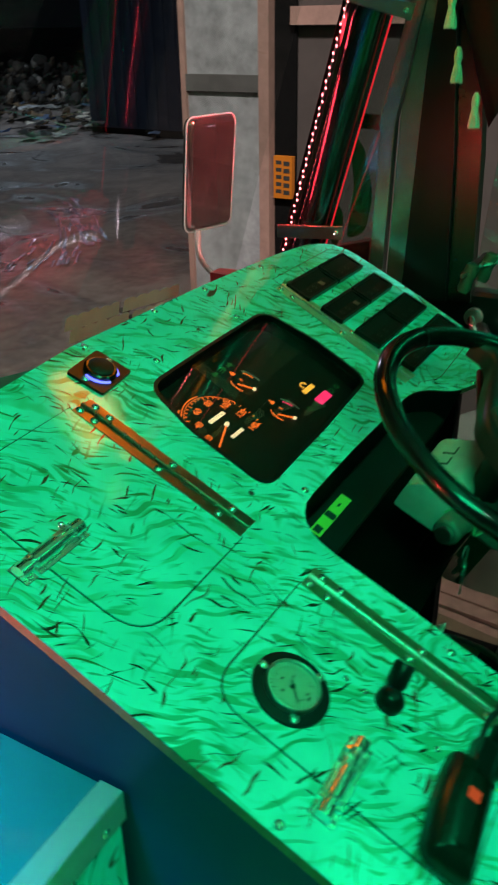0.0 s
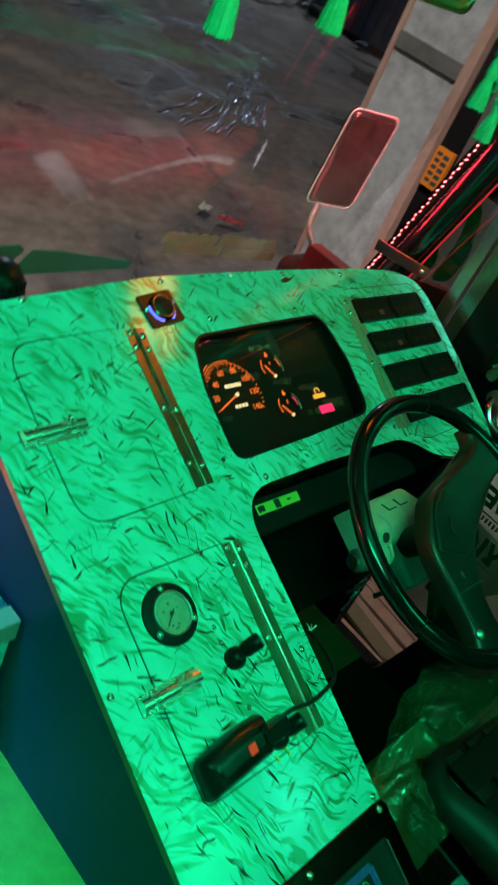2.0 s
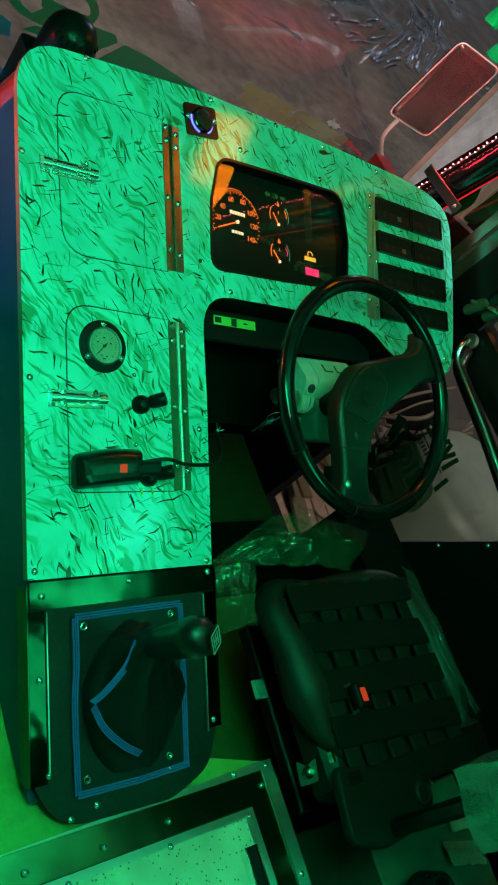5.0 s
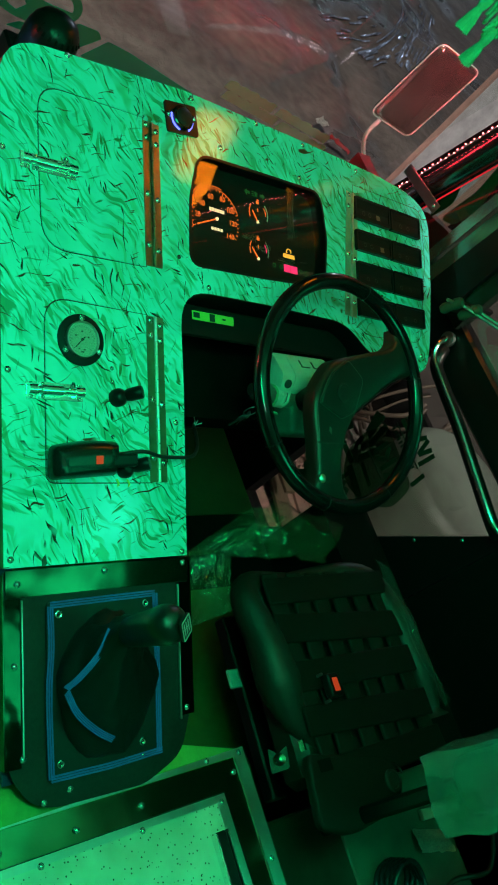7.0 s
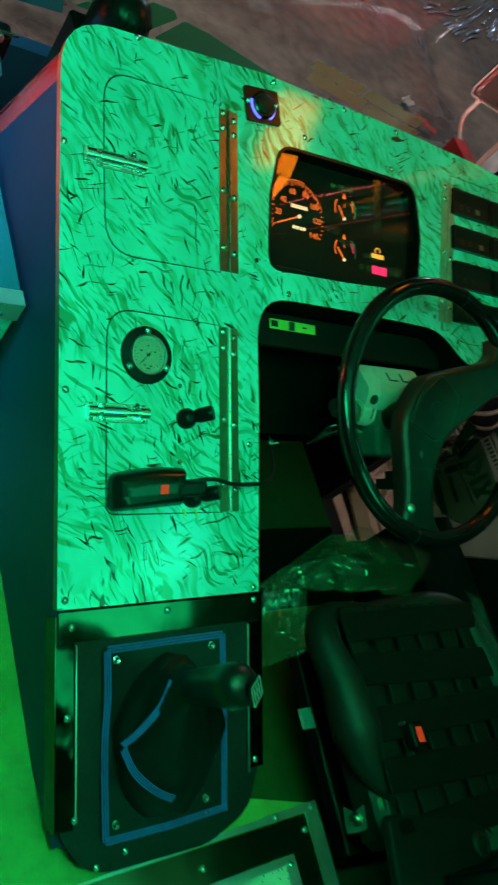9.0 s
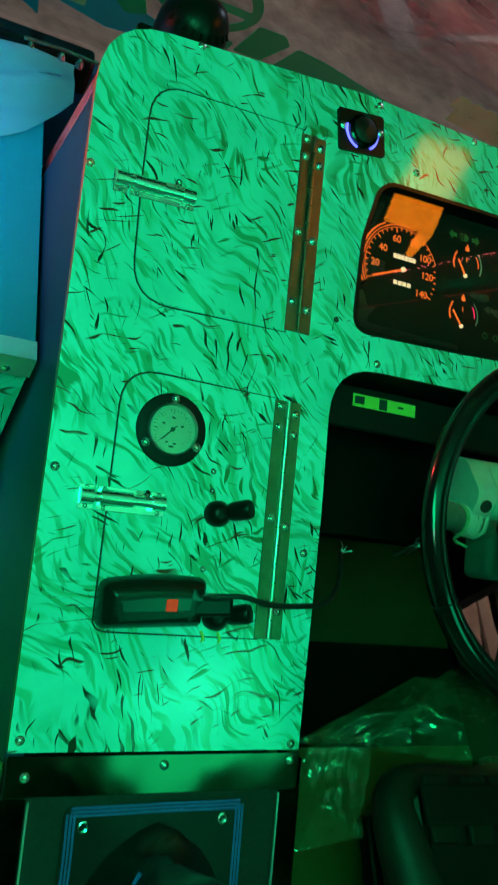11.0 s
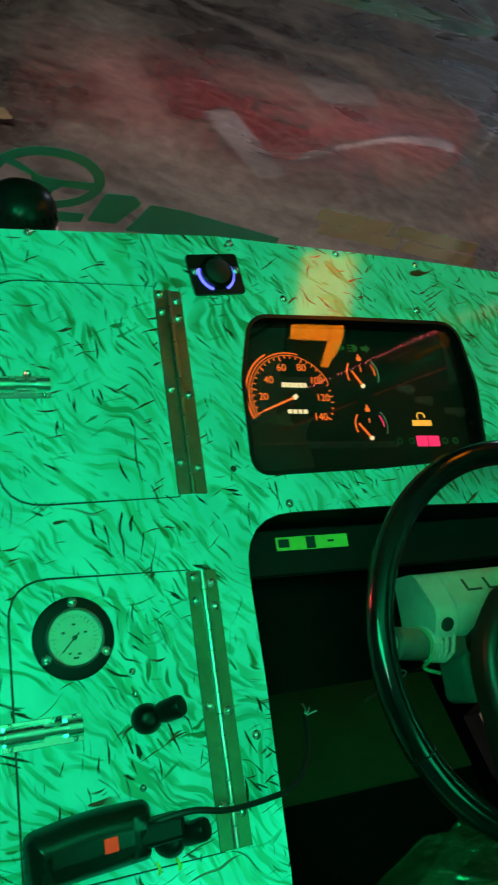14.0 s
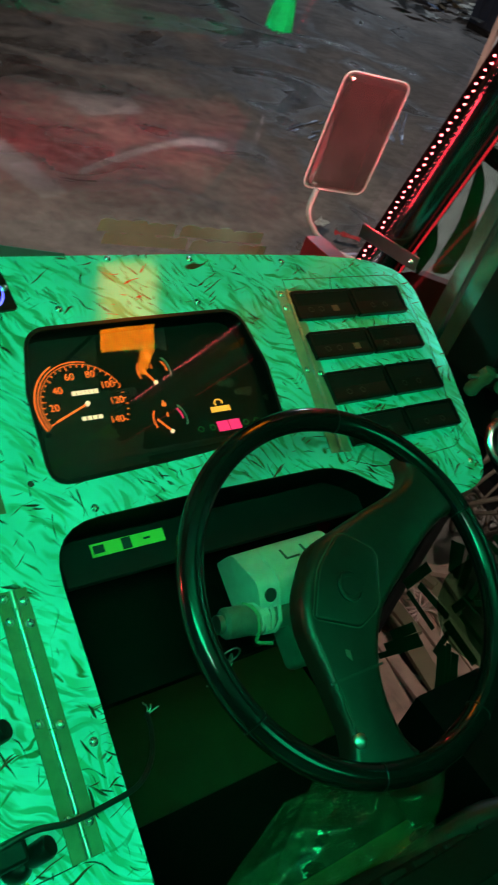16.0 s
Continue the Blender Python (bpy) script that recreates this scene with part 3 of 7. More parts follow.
def dashboard():
    dash = thing("dashboard", PM, "long sloping dashboard panel of veined pale green laminate on plywood", "dashboard")
    sheet = part("panel", plated([OUTLINE, CLUSTER, inset(UPPER_DOOR, -0.0026), inset(LOWER_DOOR, -0.0026)], -0.0018, 0.0), LAMINATE, dash)
    part("plywood_backing", plated([inset(OUTLINE, 0.0006), CLUSTER], -0.015, -0.0022), PLY, dash, "bare plywood edge under the laminate")
    for name, outline in (("upper_flap", UPPER_DOOR), ("lower_flap", LOWER_DOOR)):
        part(name, plated([outline], -0.0018, 0.0003), LAMINATE, dash, "flush access flap cut out of the panel")
        part("flap_gap", plated([inset(outline, -0.0025), inset(outline, -0.0002)], -0.0021, -0.0012), INK, dash, "dark gap round the flap")
    # dark seam of the switch flap
    seam = [(x, y) for x, y in SWITCH_DOOR]
    part("switch_flap_seam", plated([seam, inset(seam, 0.0014)], 0.0001, 0.0004), INK, dash, "thin dark cut line round the switch flap")
    # navy side and front edge of the body
    bm = bmesh.new()
    pts = [(-0.80, -0.0152), (-0.034, -0.0152), (-0.034, -0.49), (-0.35, -0.62), (-1.05, -0.07), (-1.125, -0.0152)]
    side = [bm.verts.new((-0.2825, y, z)) for y, z in pts]
    inner = [bm.verts.new((-0.262, y, z)) for y, z in pts]
    bm.faces.new(side)
    bm.faces.new(inner[::-1])
    for i in range(len(pts)):
        bm.faces.new((side[i], side[i - 1], inner[i - 1], inner[i]))
    part("side_board", bm, NAVY, dash, "dark navy painted side of the dashboard body")
    # red apron that faces the windscreen, with its pale livery shapes
    level = PM.inverted()

    def on_apron(name, pts, mat, label, proud=0.0):
        bm = plate(bmesh.new(), [pts], 0, 0.004 if proud else 0.012, level @ Matrix(((1, 0, 0, 0), (0, 0, 1, 0.154 + proud), (0, 1, 0, 0), (0, 0, 0, 1))))
        return part(name, bm, mat, dash, label)
    apron = on_apron("front_board", [(-0.08, 0.42), (0.985, 0.42), (0.985, 0.84), (0.93, 0.90), (0.86, 0.948), (-0.08, 0.948)], RED_PAINT, "red painted front of the dashboard body")
    on_apron("stripe", [(0.418, 0.940), (0.537, 0.868), (0.66, 0.89), (0.60, 0.943)], WHITE_WALL, "pale painted stripe", 0.0125)
    on_apron("stripe", [(0.306, 0.753), (0.355, 0.79), (0.606, 0.56), (0.55, 0.53)], WHITE_WALL, "pale painted stripe", 0.0125)
    arc = [(0.60 + 0.042 * i, 0.665 + 0.155 * math.sin(0.26 * i)) for i in range(9)]
    on_apron("stripe", arc + [(x, z - 0.03) for x, z in arc[::-1]], WHITE_WALL, "pale painted curved stripe", 0.0125)
    bm = box(bmesh.new(), -0.08, 0.80, 0.088, 0.1535, 0.920, 0.928)
    bmesh.ops.transform(bm, matrix=level, verts=bm.verts)
    part("top_ledge", bm, RED_PAINT, dash, "red painted ledge behind the panel")
    bm = bmesh.new()
    cone(bm, 0.0865, 0.0865, -0.46, -0.0156, Matrix.Translation((-0.1955, -0.0245, 0)), 40)
    part("rounded_corner", bm, RED_PAINT, dash, "red painted rounded corner under the panel")
    # black trim of the steering recess
    opening = [(x + 0.001, y - 0.001) for x, y in OUTLINE if 0.07 < x < 0.66 and y < -0.295]
    bm = bmesh.new()
    tops = [bm.verts.new((x, y, -0.003)) for x, y in opening]
    lows = [bm.verts.new((x + 0.012, y - 0.012, -0.16)) for x, y in opening]
    for i in range(len(opening) - 1):
        bm.faces.new((tops[i], tops[i + 1], lows[i + 1], lows[i]))
    bmesh.ops.solidify(bm, geom=list(bm.faces), thickness=0.004)
    part("recess_lining", bm, RECESS_BLACK, dash, "black plastic lining of the steering recess")
    part("recess_ledge", boxed(0.10, 0.62, -0.375, -0.312, -0.062, -0.052, bevel=0.003), RECESS_BLACK, dash, "black plastic ledge inside the recess")
    # Solid near-black block in place of the shaded space behind the column.
    part("recess_back", boxed(0.10, 0.60, -0.52, -0.31, -0.30, -0.16), DARK, dash, "near-black block standing for the unlit void behind the steering column")
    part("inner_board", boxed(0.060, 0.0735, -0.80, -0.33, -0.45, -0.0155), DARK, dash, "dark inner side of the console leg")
    lab = part("label", boxed(0.147, 0.257, -0.342, -0.324, -0.0517, -0.0507), LABEL_YELLOW, dash, "lime yellow printed label")
    for x0, x1, y0, y1 in ((0.150, 0.166, -0.338, -0.327), (0.192, 0.206, -0.341, -0.325), (0.225, 0.235, -0.334, -0.331)):
        part("print_bar", boxed(x0, x1, y0, y1, -0.0506, -0.0502), INK, lab)
    screws([(-0.278, -0.130), (-0.273, -0.491), (-0.156, 0.068), (0.120, 0.083), (0.191, 0.003), (0.057, -0.558), (0.148, -0.291), (-0.272, -0.787), (0.062, -0.793),
            (0.437, 0.080), (0.294, 0.085), (0.421, 0.001), (0.62, 0.07), (0.845, -0.35), (0.70, -0.375)], dash)
    small = [(-0.080, -0.471), (-0.079, -0.495), (-0.081, -0.590)]
    for x, y in small:
        s = new("screw", SCREW)
        s.parent, s.location, s.scale = dash, (x, y, 0.0004), (0.7, 0.7, 0.9)
    bm = cone(bmesh.new(), 0.0042, 0.0042, -0.001, 0.0006, Matrix.Translation((0.077, -0.243, 0)), 14)
    part("hole", bm, INK, dash, "small dark drilled hole")
    return dash


dashboard()


def piano_hinge(x, y0, y1, width, mat, label, lean=0.0):
    """A long hinge from y0 up to y1 with two leaves, a knuckle in pieces and screws."""
    top = thing("piano_hinge", PM @ pose(x, y0, 0.0004, 0, 0, lean), label, "hinge", "hinges on the dashboard")
    length, half = y1 - y0, width / 2
    for side in (-1, 1):
        part("leaf", boxed(*sorted((side * 0.002, side * half)), 0, length, 0, 0.0016, bevel=0.0005), mat, top)
    count = max(6, round(length / 0.024))
    for i in range(count):
        bm = cone(bmesh.new(), 0.0033, 0.0033, length * i / count + 0.0008, length * (i + 1) / count - 0.0008, pose(0, 0, 0.0028, -90, 0, 0), 12)
        shade(part("knuckle", bm, STEEL if mat is not BRASS else mat, top))
    spots = [0.04, 0.13, 0.52, 0.87] if length > 0.2 else [0.08, 0.5, 0.92]
    screws([(side * half * 0.58, length * (1 - s) + side * -0.004) for s in spots for side in (-1, 1)], top, 0.0016)


piano_hinge(0.018, -0.274, 0.001, 0.038, BRASS, "copper-toned steel piano hinge on the upper flap")
piano_hinge(0.015, -0.668, -0.367, 0.038, plain("dull_hinge_steel", (0.21, 0.23, 0.14), 0.36, 0.7, 0.4, 30, 0.1), "dull steel piano hinge on the lower flap")
piano_hinge(0.575, -0.287, 0.012, 0.042, plain("pale_dull_steel", (0.44, 0.60, 0.48), 0.30, 0.55, 0.35, 25, 0.1), "narrow steel hinge beside the switch flap", -5)


def tower_bolt(x, y, turn, label):
    bolt = thing("tower_bolt", PM @ pose(x, y, 0.0004, 0, 0, turn), label, "bolt", "bolts on the dashboard")
    part("base_plate", boxed(-0.030, 0.052, -0.014, 0.014, 0, 0.0014, bevel=0.0005), ZINC, bolt)
    part("keeper_plate", boxed(-0.052, -0.034, -0.014, 0.014, 0, 0.0014, bevel=0.0005), ZINC, bolt)
    bm = cone(bmesh.new(), 0.0062, 0.0062, -0.050, 0.050, pose(0, 0.001, 0.0058, 0, 90, 0), 14)
    shade(part("rod", bm, ZINC, bolt))
    for a, b in ((-0.051, -0.036), (-0.028, 0.010), (0.034, 0.050)):
        bm = cone(bmesh.new(), 0.0096, 0.0096, a, b, pose(0, 0.001, 0.0052, 0, 90, 0), 16)
        shade(part("sleeve", bm, ZINC, bolt))
    bm = bmesh.new()
    lathe(bm, [(0.0028, 0), (0.0028, 0.008), (0.0048, 0.010), (0.0048, 0.013), (0.003, 0.0155)], pose(0.024, 0.003, 0.007, -35, 0, 0), 12)
    shade(part("thumb_knob", bm, ZINC, bolt))
    for sx in (-0.043, -0.022, 0.044):
        for sy in (-0.0105, 0.0112):
            s = new("screw", SCREW)
            s.parent, s.location, s.scale = bolt, (sx, sy, 0.0014), (0.5, 0.5, 0.6)


tower_bolt(-0.196, -0.140, 1.5, "chrome tower bolt holding the upper flap shut")
tower_bolt(-0.191, -0.520, 0.5, "chrome tower bolt holding the lower flap shut")


def pressure_gauge():
    g = thing("pressure_gauge", PM @ Matrix.Translation((-0.141, -0.429, 0.0005)), "round air pressure gauge with white dial and black flange", "gauge")
    shade(part("flange", lathe(bmesh.new(), [(0.044, 0), (0.044, 0.004), (0.042, 0.0055), (0.031, 0.0055), (0.031, 0.001)], segments=48), RECESS_BLACK, g))
    shade(part("rim", lathe(bmesh.new(), [(0.0312, 0.004), (0.0312, 0.011), (0.0300, 0.012), (0.0288, 0.011), (0.0288, 0.0045)], segments=48), STEEL, g))
    dial = part("dial", cone(bmesh.new(), 0.0287, 0.0287, 0.0057, 0.0066, segments=48), DIAL_WHITE, g)
    for i in range(25):
        a = radians(225 - 270 * i / 24)
        long = 0.005 if i % 4 == 0 else 0.0025
        bm = box(bmesh.new(), 0.0245 - long, 0.0245, -0.0003, 0.0003, 0.0066, 0.0068, m=pose(0, 0, 0, 0, 0, math.degrees(a)))
        part("tick", bm, INK, dial)
    for x, y, w in ((-0.006, -0.016, 0.003), (0.004, -0.017, 0.004), (0.0, -0.021, 0.006), (-0.012, 0.006, 0.004), (0.012, 0.005, 0.004), (0.0, 0.014, 0.004)):
        part("print_bar", boxed(x - w / 2, x + w / 2, y - 0.0011, y + 0.0011, 0.0066, 0.0068), INK, dial)
    part("needle", box(bmesh.new(), -0.007, 0.020, -0.0008, 0.0008, 0.0082, 0.0088, m=pose(0, 0, 0, 0, 0, 225)), INK, g, "black pointer")
    part("hub", cone(bmesh.new(), 0.0028, 0.0022, 0.0066, 0.0100, segments=14), INK, g)
    glass = part("cover_glass", cone(bmesh.new(), 0.0286, 0.0286, 0.0100, 0.0104, segments=40), COVER_GLASS, g, "clear dial glass")
    glass.visible_shadow = False
    screws([(0.0375 * math.cos(radians(a)), 0.0375 * math.sin(radians(a))) for a in (90, 212, 332)], g, 0.0055)


pressure_gauge()


def toggle(x, y, label):
    t = thing("toggle_switch", PM @ pose(x, y, 0.0004, 0, 0, 10), label, "switch", "toggle switches")
    shade(part("boot", lathe(bmesh.new(), [(0.016, 0), (0.016, 0.010), (0.013, 0.014), (0.010, 0.018), (0.006, 0.02)], segments=24), BLACK, t))
    bm = bmesh.new()
    lathe(bm, [(0.0095, 0.006), (0.0095, 0.018), (0.0118, 0.024), (0.0122, 0.044), (0.0105, 0.0475), (0.0005, 0.048)], pose(0, 0, 0, 0, 42, 6), 18)
    shade(part("lever", bm, BLACK, t))


toggle(-0.071, -0.522, "stubby black toggle switch on the lower flap")
toggle(-0.060, -0.645, "stubby black toggle switch near the corner of the flap")


def remote_box():
    """A flat black hand unit on a bracket with a lead that runs into the steering recess."""
    r = thing("hand_unit", PM @ pose(-0.143, -0.632, 0.0065, 8, 0, 3), "glossy black hand unit with red button and lead", "remote control")
    outline = rounded([(-0.066, -0.030, 0.012), (0.060, -0.027, 0.008), (0.064, 0.030, 0.010), (0.0, 0.034, 0.03), (-0.066, 0.026, 0.014)])
    bm = pillow([(p.x, p.y) for p in smooth_line([(x, y, 0) for x, y in outline + outline[:1]], 1)[:-1]], 0.0, 0.026, 0.0235, 10)
    shade(part("case", bm, plain("soft_black_plastic", (0.011, 0.013, 0.011), 0.24, 0, 0.3, 50, 0.1, spec=0.5), r), 75)
    part("button", boxed(0.008, 0.022, -0.005, 0.009, 0.0240, 0.0272, bevel=0.0008), RED_BUTTON, r, "square red button")
    part("clip", boxed(0.038, 0.094, -0.013, 0.013, 0.002, 0.026, bevel=0.006, segments=3), BLACK, r, "black holder clip")
    line = smooth_line([(0.060, 0.010, 0.020), (0.10, 0.014, 0.030), (0.140, 0.004, 0.026), (0.190, 0.000, 0.014), (0.236, 0.000, -0.004), (0.272, 0.014, -0.034), (0.296, 0.036, -0.066), (0.308, 0.054, -0.090)], 8)
    shade(part("lead", tube(bmesh.new(), line, 0.0034, 8), CORD_BLACK, r, "black rubber lead"), 80)
    for x, y in ((0.066, -0.034), (0.088, -0.036)):
        part("wire_end", tube(bmesh.new(), [(x, y, 0.0), (x + 0.003, y - 0.008, 0.002), (x + 0.002, y - 0.014, -0.002)], 0.0018, 6), LABEL_YELLOW, r, "short yellow wire end")
    for k in range(3):
        line = smooth_line([(0.307, 0.053, -0.089), (0.310 + 0.004 * k, 0.062 - 0.003 * k, -0.088), (0.304 + 0.010 * k, 0.070 - 0.006 * k, -0.084)], 5)
        part("bare_wire", tube(bmesh.new(), line, 0.0011, 6), STEEL, r, "bare wire end")


remote_box()


def usb_socket():
    s = thing("power_socket", PM @ pose(0.091, 0.031, 0.0004, 0, 0, 7), "square black power socket with blue lit ring", "socket")
    part("face_plate", plated([rect(-0.038, 0.038, -0.030, 0.030, 0.005)], 0, 0.004), BLACK, s)
    shade(part("bezel", lathe(bmesh.new(), [(0.0235, 0.004), (0.0235, 0.010), (0.021, 0.012), (0.0005, 0.0115)], segments=32), WHEEL_BLACK, s))
    for a in (205, -20):
        bm = bmesh.new()
        pts = [(0.0255 * math.cos(radians(a + b)), 0.0255 * math.sin(radians(a + b)), 0.0052) for b in range(-42, 43, 12)]
        part("lit_arc", tube(bm, pts, 0.0016, 6), GLOW_BLUE, s, "blue lit arc")
    shade(part("cap", lathe(bmesh.new(), [(0.018, 0.0116), (0.018, 0.014), (0.016, 0.0155), (0.0005, 0.016)], segments=28), SOFT_BLACK, s, "black rubber cap"))
    screws([(-0.031, 0.004), (0.031, 0.004)], s, 0.004)


usb_socket()


def instrument_cluster():
    c = thing("instrument_cluster", PM, "black instrument cluster with orange lit dials", "instrument cluster")
    bm = bmesh.new()
    tops = [bm.verts.new((x, y, -0.001)) for x, y in CLUSTER]
    lows = [bm.verts.new((0.30 + (x - 0.30) * 0.985, -0.135 + (y + 0.135) * 0.97, -0.030)) for x, y in CLUSTER]
    for i in range(len(tops)):
        bm.faces.new((tops[i - 1], tops[i], lows[i], lows[i - 1]))
    bmesh.ops.solidify(bm, geom=list(bm.faces), thickness=0.002)
    part("housing", bm, BLACK, c)
    part("trim", plated([inset(CLUSTER, -0.0015), inset(CLUSTER, 0.004)], 0.0002, 0.0022), BLACK, c, "black rubber edge trim")
    DIAL_BLACK = plain("dial_black", (0.004, 0.004, 0.004), 0.7, 0, 0.2, 40, 0)
    face = part("face", plated([inset(CLUSTER, -0.004)], -0.034, -0.030), DIAL_BLACK, c, "matt black dial face")
    z = -0.0298
    cx, cy = 0.199, -0.134

    def polar(r, deg):
        return cx + r * math.cos(radians(deg)), cy + r * 1.0 * math.sin(radians(deg))

    speedo = part("speedometer", cone(bmesh.new(), 0.074, 0.074, z - 0.0001, z, Matrix.Translation((cx, cy, 0)), 40), DIAL_BLACK, c, "black speedometer with orange lit scale")
    for r, w, a0, a1 in ((0.069, 0.0014, 205, 75), (0.065, 0.0008, 205, 20), (0.0740, 0.0022, 205, 118)):
        pts = [polar(r, a0 + (a1 - a0) * i / 30) for i in range(31)]
        loop = [polar(r - w, a0 + (a1 - a0) * i / 30) for i in range(30, -1, -1)]
        part("scale_arc", plated([pts + loop], z, z + 0.0004), GLOW_ORANGE, speedo)
    for i in range(29):
        a = 202 - 232 * i / 28
        long = 0.007 if i % 4 == 0 else 0.004
        bm = box(bmesh.new(), 0.0635 - long, 0.0635, -0.0007, 0.0007, z, z + 0.0004, m=Matrix.Translation((cx, cy, 0)) @ pose(0, 0, 0, 0, 0, a))
        part("tick", bm, GLOW_ORANGE, speedo)
    for body, x, y in (("20", 0.152, -0.133), ("40", 0.164, -0.108), ("60", 0.187, -0.089), ("80", 0.219, -0.088), ("100", 0.240, -0.107), ("120", 0.246, -0.133), ("140", 0.237, -0.162)):
        text(body, x, y, z + 0.0003, 0.0150, GLOW_ORANGE, speedo)
    for i in range(6):
        part("digit_window", boxed(0.183 + 0.0068 * i, 0.189 + 0.0068 * i, -0.118, -0.111, z, z + 0.0004), GLOW_WARM, speedo)
    for i in range(4):
        part("digit_window", boxed(0.186 + 0.0082 * i, 0.1925 + 0.0082 * i, -0.157, -0.151, z, z + 0.0004), GLOW_WARM, speedo)
    bm = box(bmesh.new(), -0.004, 0.056, -0.0013, 0.0013, z + 0.003, z + 0.0042, m=Matrix.Translation((cx, cy, 0)) @ pose(0, 0, 0, 0, 0, 202))
    part("needle", bm, GLOW_ORANGE, speedo, "orange lit pointer")
    part("needle_hub", cone(bmesh.new(), 0.0035, 0.0035, z + 0.002, z + 0.006, Matrix.Translation((cx, cy, 0)), 14), GLOW_WARM, speedo)
    part("reset_stalk", cone(bmesh.new(), 0.0035, 0.003, z, z + 0.012, Matrix.Translation((0.131, -0.171, 0)), 12), BLACK, c, "black trip reset stalk")
    for x, y, a in ((0.316, -0.114, 122), (0.314, -0.194, 128)):
        g = part("small_gauge", cone(bmesh.new(), 0.03, 0.03, z - 0.0001, z + 0.0001, Matrix.Translation((x, y + 0.012, 0)), 24), DIAL_BLACK, c, "small black gauge with orange scale")
        part("needle", box(bmesh.new(), -0.002, 0.028, -0.0012, 0.0012, z + 0.002, z + 0.003, m=Matrix.Translation((x, y, 0)) @ pose(0, 0, 0, 0, 0, a)), GLOW_ORANGE, g)
        part("needle_hub", cone(bmesh.new(), 0.003, 0.003, z + 0.001, z + 0.004, Matrix.Translation((x, y, 0)), 10), GLOW_WARM, g)
        gx, gy = x + 0.003, y + 0.020
        for a0, a1, rr, mat in ((205, 140, 0.026, GLOW_ORANGE), (40, -5, 0.0245, GLOW_ORANGE if y > -0.15 else GLOW_RED), (45, -25, 0.0305, GREY_PLASTIC)):
            pts = [(gx + rr * math.cos(radians(a0 + (a1 - a0) * i / 8)), gy + rr * math.sin(radians(a0 + (a1 - a0) * i / 8))) for i in range(9)]
            low = [(gx + (rr - 0.002) * math.cos(radians(a0 + (a1 - a0) * i / 8)), gy + (rr - 0.002) * math.sin(radians(a0 + (a1 - a0) * i / 8))) for i in range(8, -1, -1)]
            part("scale_arc", plated([pts + low], z, z + 0.0004), mat, g)
        part("scale_tick", boxed(gx - 0.0009, gx + 0.0009, gy + 0.004, gy + 0.011, z, z + 0.0004), GLOW_ORANGE, g)
        part("symbol", boxed(gx - 0.0035, gx + 0.0035, gy + 0.021, gy + 0.027, z, z + 0.0004), GLOW_ORANGE, g)
        part("symbol", boxed(gx - 0.0012, gx + 0.0012, gy + 0.0272, gy + 0.031, z, z + 0.0004), GLOW_ORANGE, g)
    part("warning_lamp", boxed(0.392, 0.427, -0.1745, -0.1655, z, z + 0.0004), GLOW_AMBER, c, "amber warning lamp")
    pts = [(0.409 + 0.007 * math.cos(radians(b)), -0.160 + 0.006 * math.sin(radians(b)), z + 0.0006) for b in range(-20, 221, 20)]
    part("warning_symbol", tube(bmesh.new(), pts, 0.0011, 5), GLOW_AMBER, c)
    for x in (0.403, 0.4245):
        part("warning_lamp", boxed(x - 0.010, x + 0.010, -0.2065, -0.190, z, z + 0.0004), GLOW_RED, c, "red warning lamp")
    for x, y in ((0.363, -0.198), (0.384, -0.198), (0.445, -0.198), (0.465, -0.198)):
        part("indicator_symbol", plated([ring(x, y, 0.0056, 6), ring(x, y, 0.0038, 6)], z, z + 0.0004), GLOW_DIM, c)
    for x, way in ((0.290, -1), (0.334, 1)):
        arrow = [(x + way * dx, -0.053 + dy) for dx, dy in ((0.008, 0), (0.001, 0.007), (0.001, 0.003), (-0.007, 0.003), (-0.007, -0.003), (0.001, -0.003), (0.001, -0.007))]
        part("indicator_symbol", plated([arrow[::way]], z, z + 0.0004), GLOW_DIM, c, "dim green arrow")
    lens = [(0.312, -0.059)] + [(0.312 + 0.008 * math.cos(radians(b)), -0.053 + 0.006 * math.sin(radians(b))) for b in range(-80, 81, 20)] + [(0.312, -0.047)]
    part("indicator_symbol", plated([lens], z, z + 0.0004), GLOW_DIM, c, "dim green beam symbol")
    for k in range(3):
        part("indicator_symbol", boxed(0.303, 0.310, -0.0585 + 0.0045 * k, -0.0570 + 0.0045 * k, z, z + 0.0004), GLOW_DIM, c)
    glass = part("cover_glass", plated([inset(CLUSTER, 0.003)], -0.0075, -0.006), COVER_GLASS, c, "clear glossy cover")
    glass.visible_shadow = False


instrument_cluster()


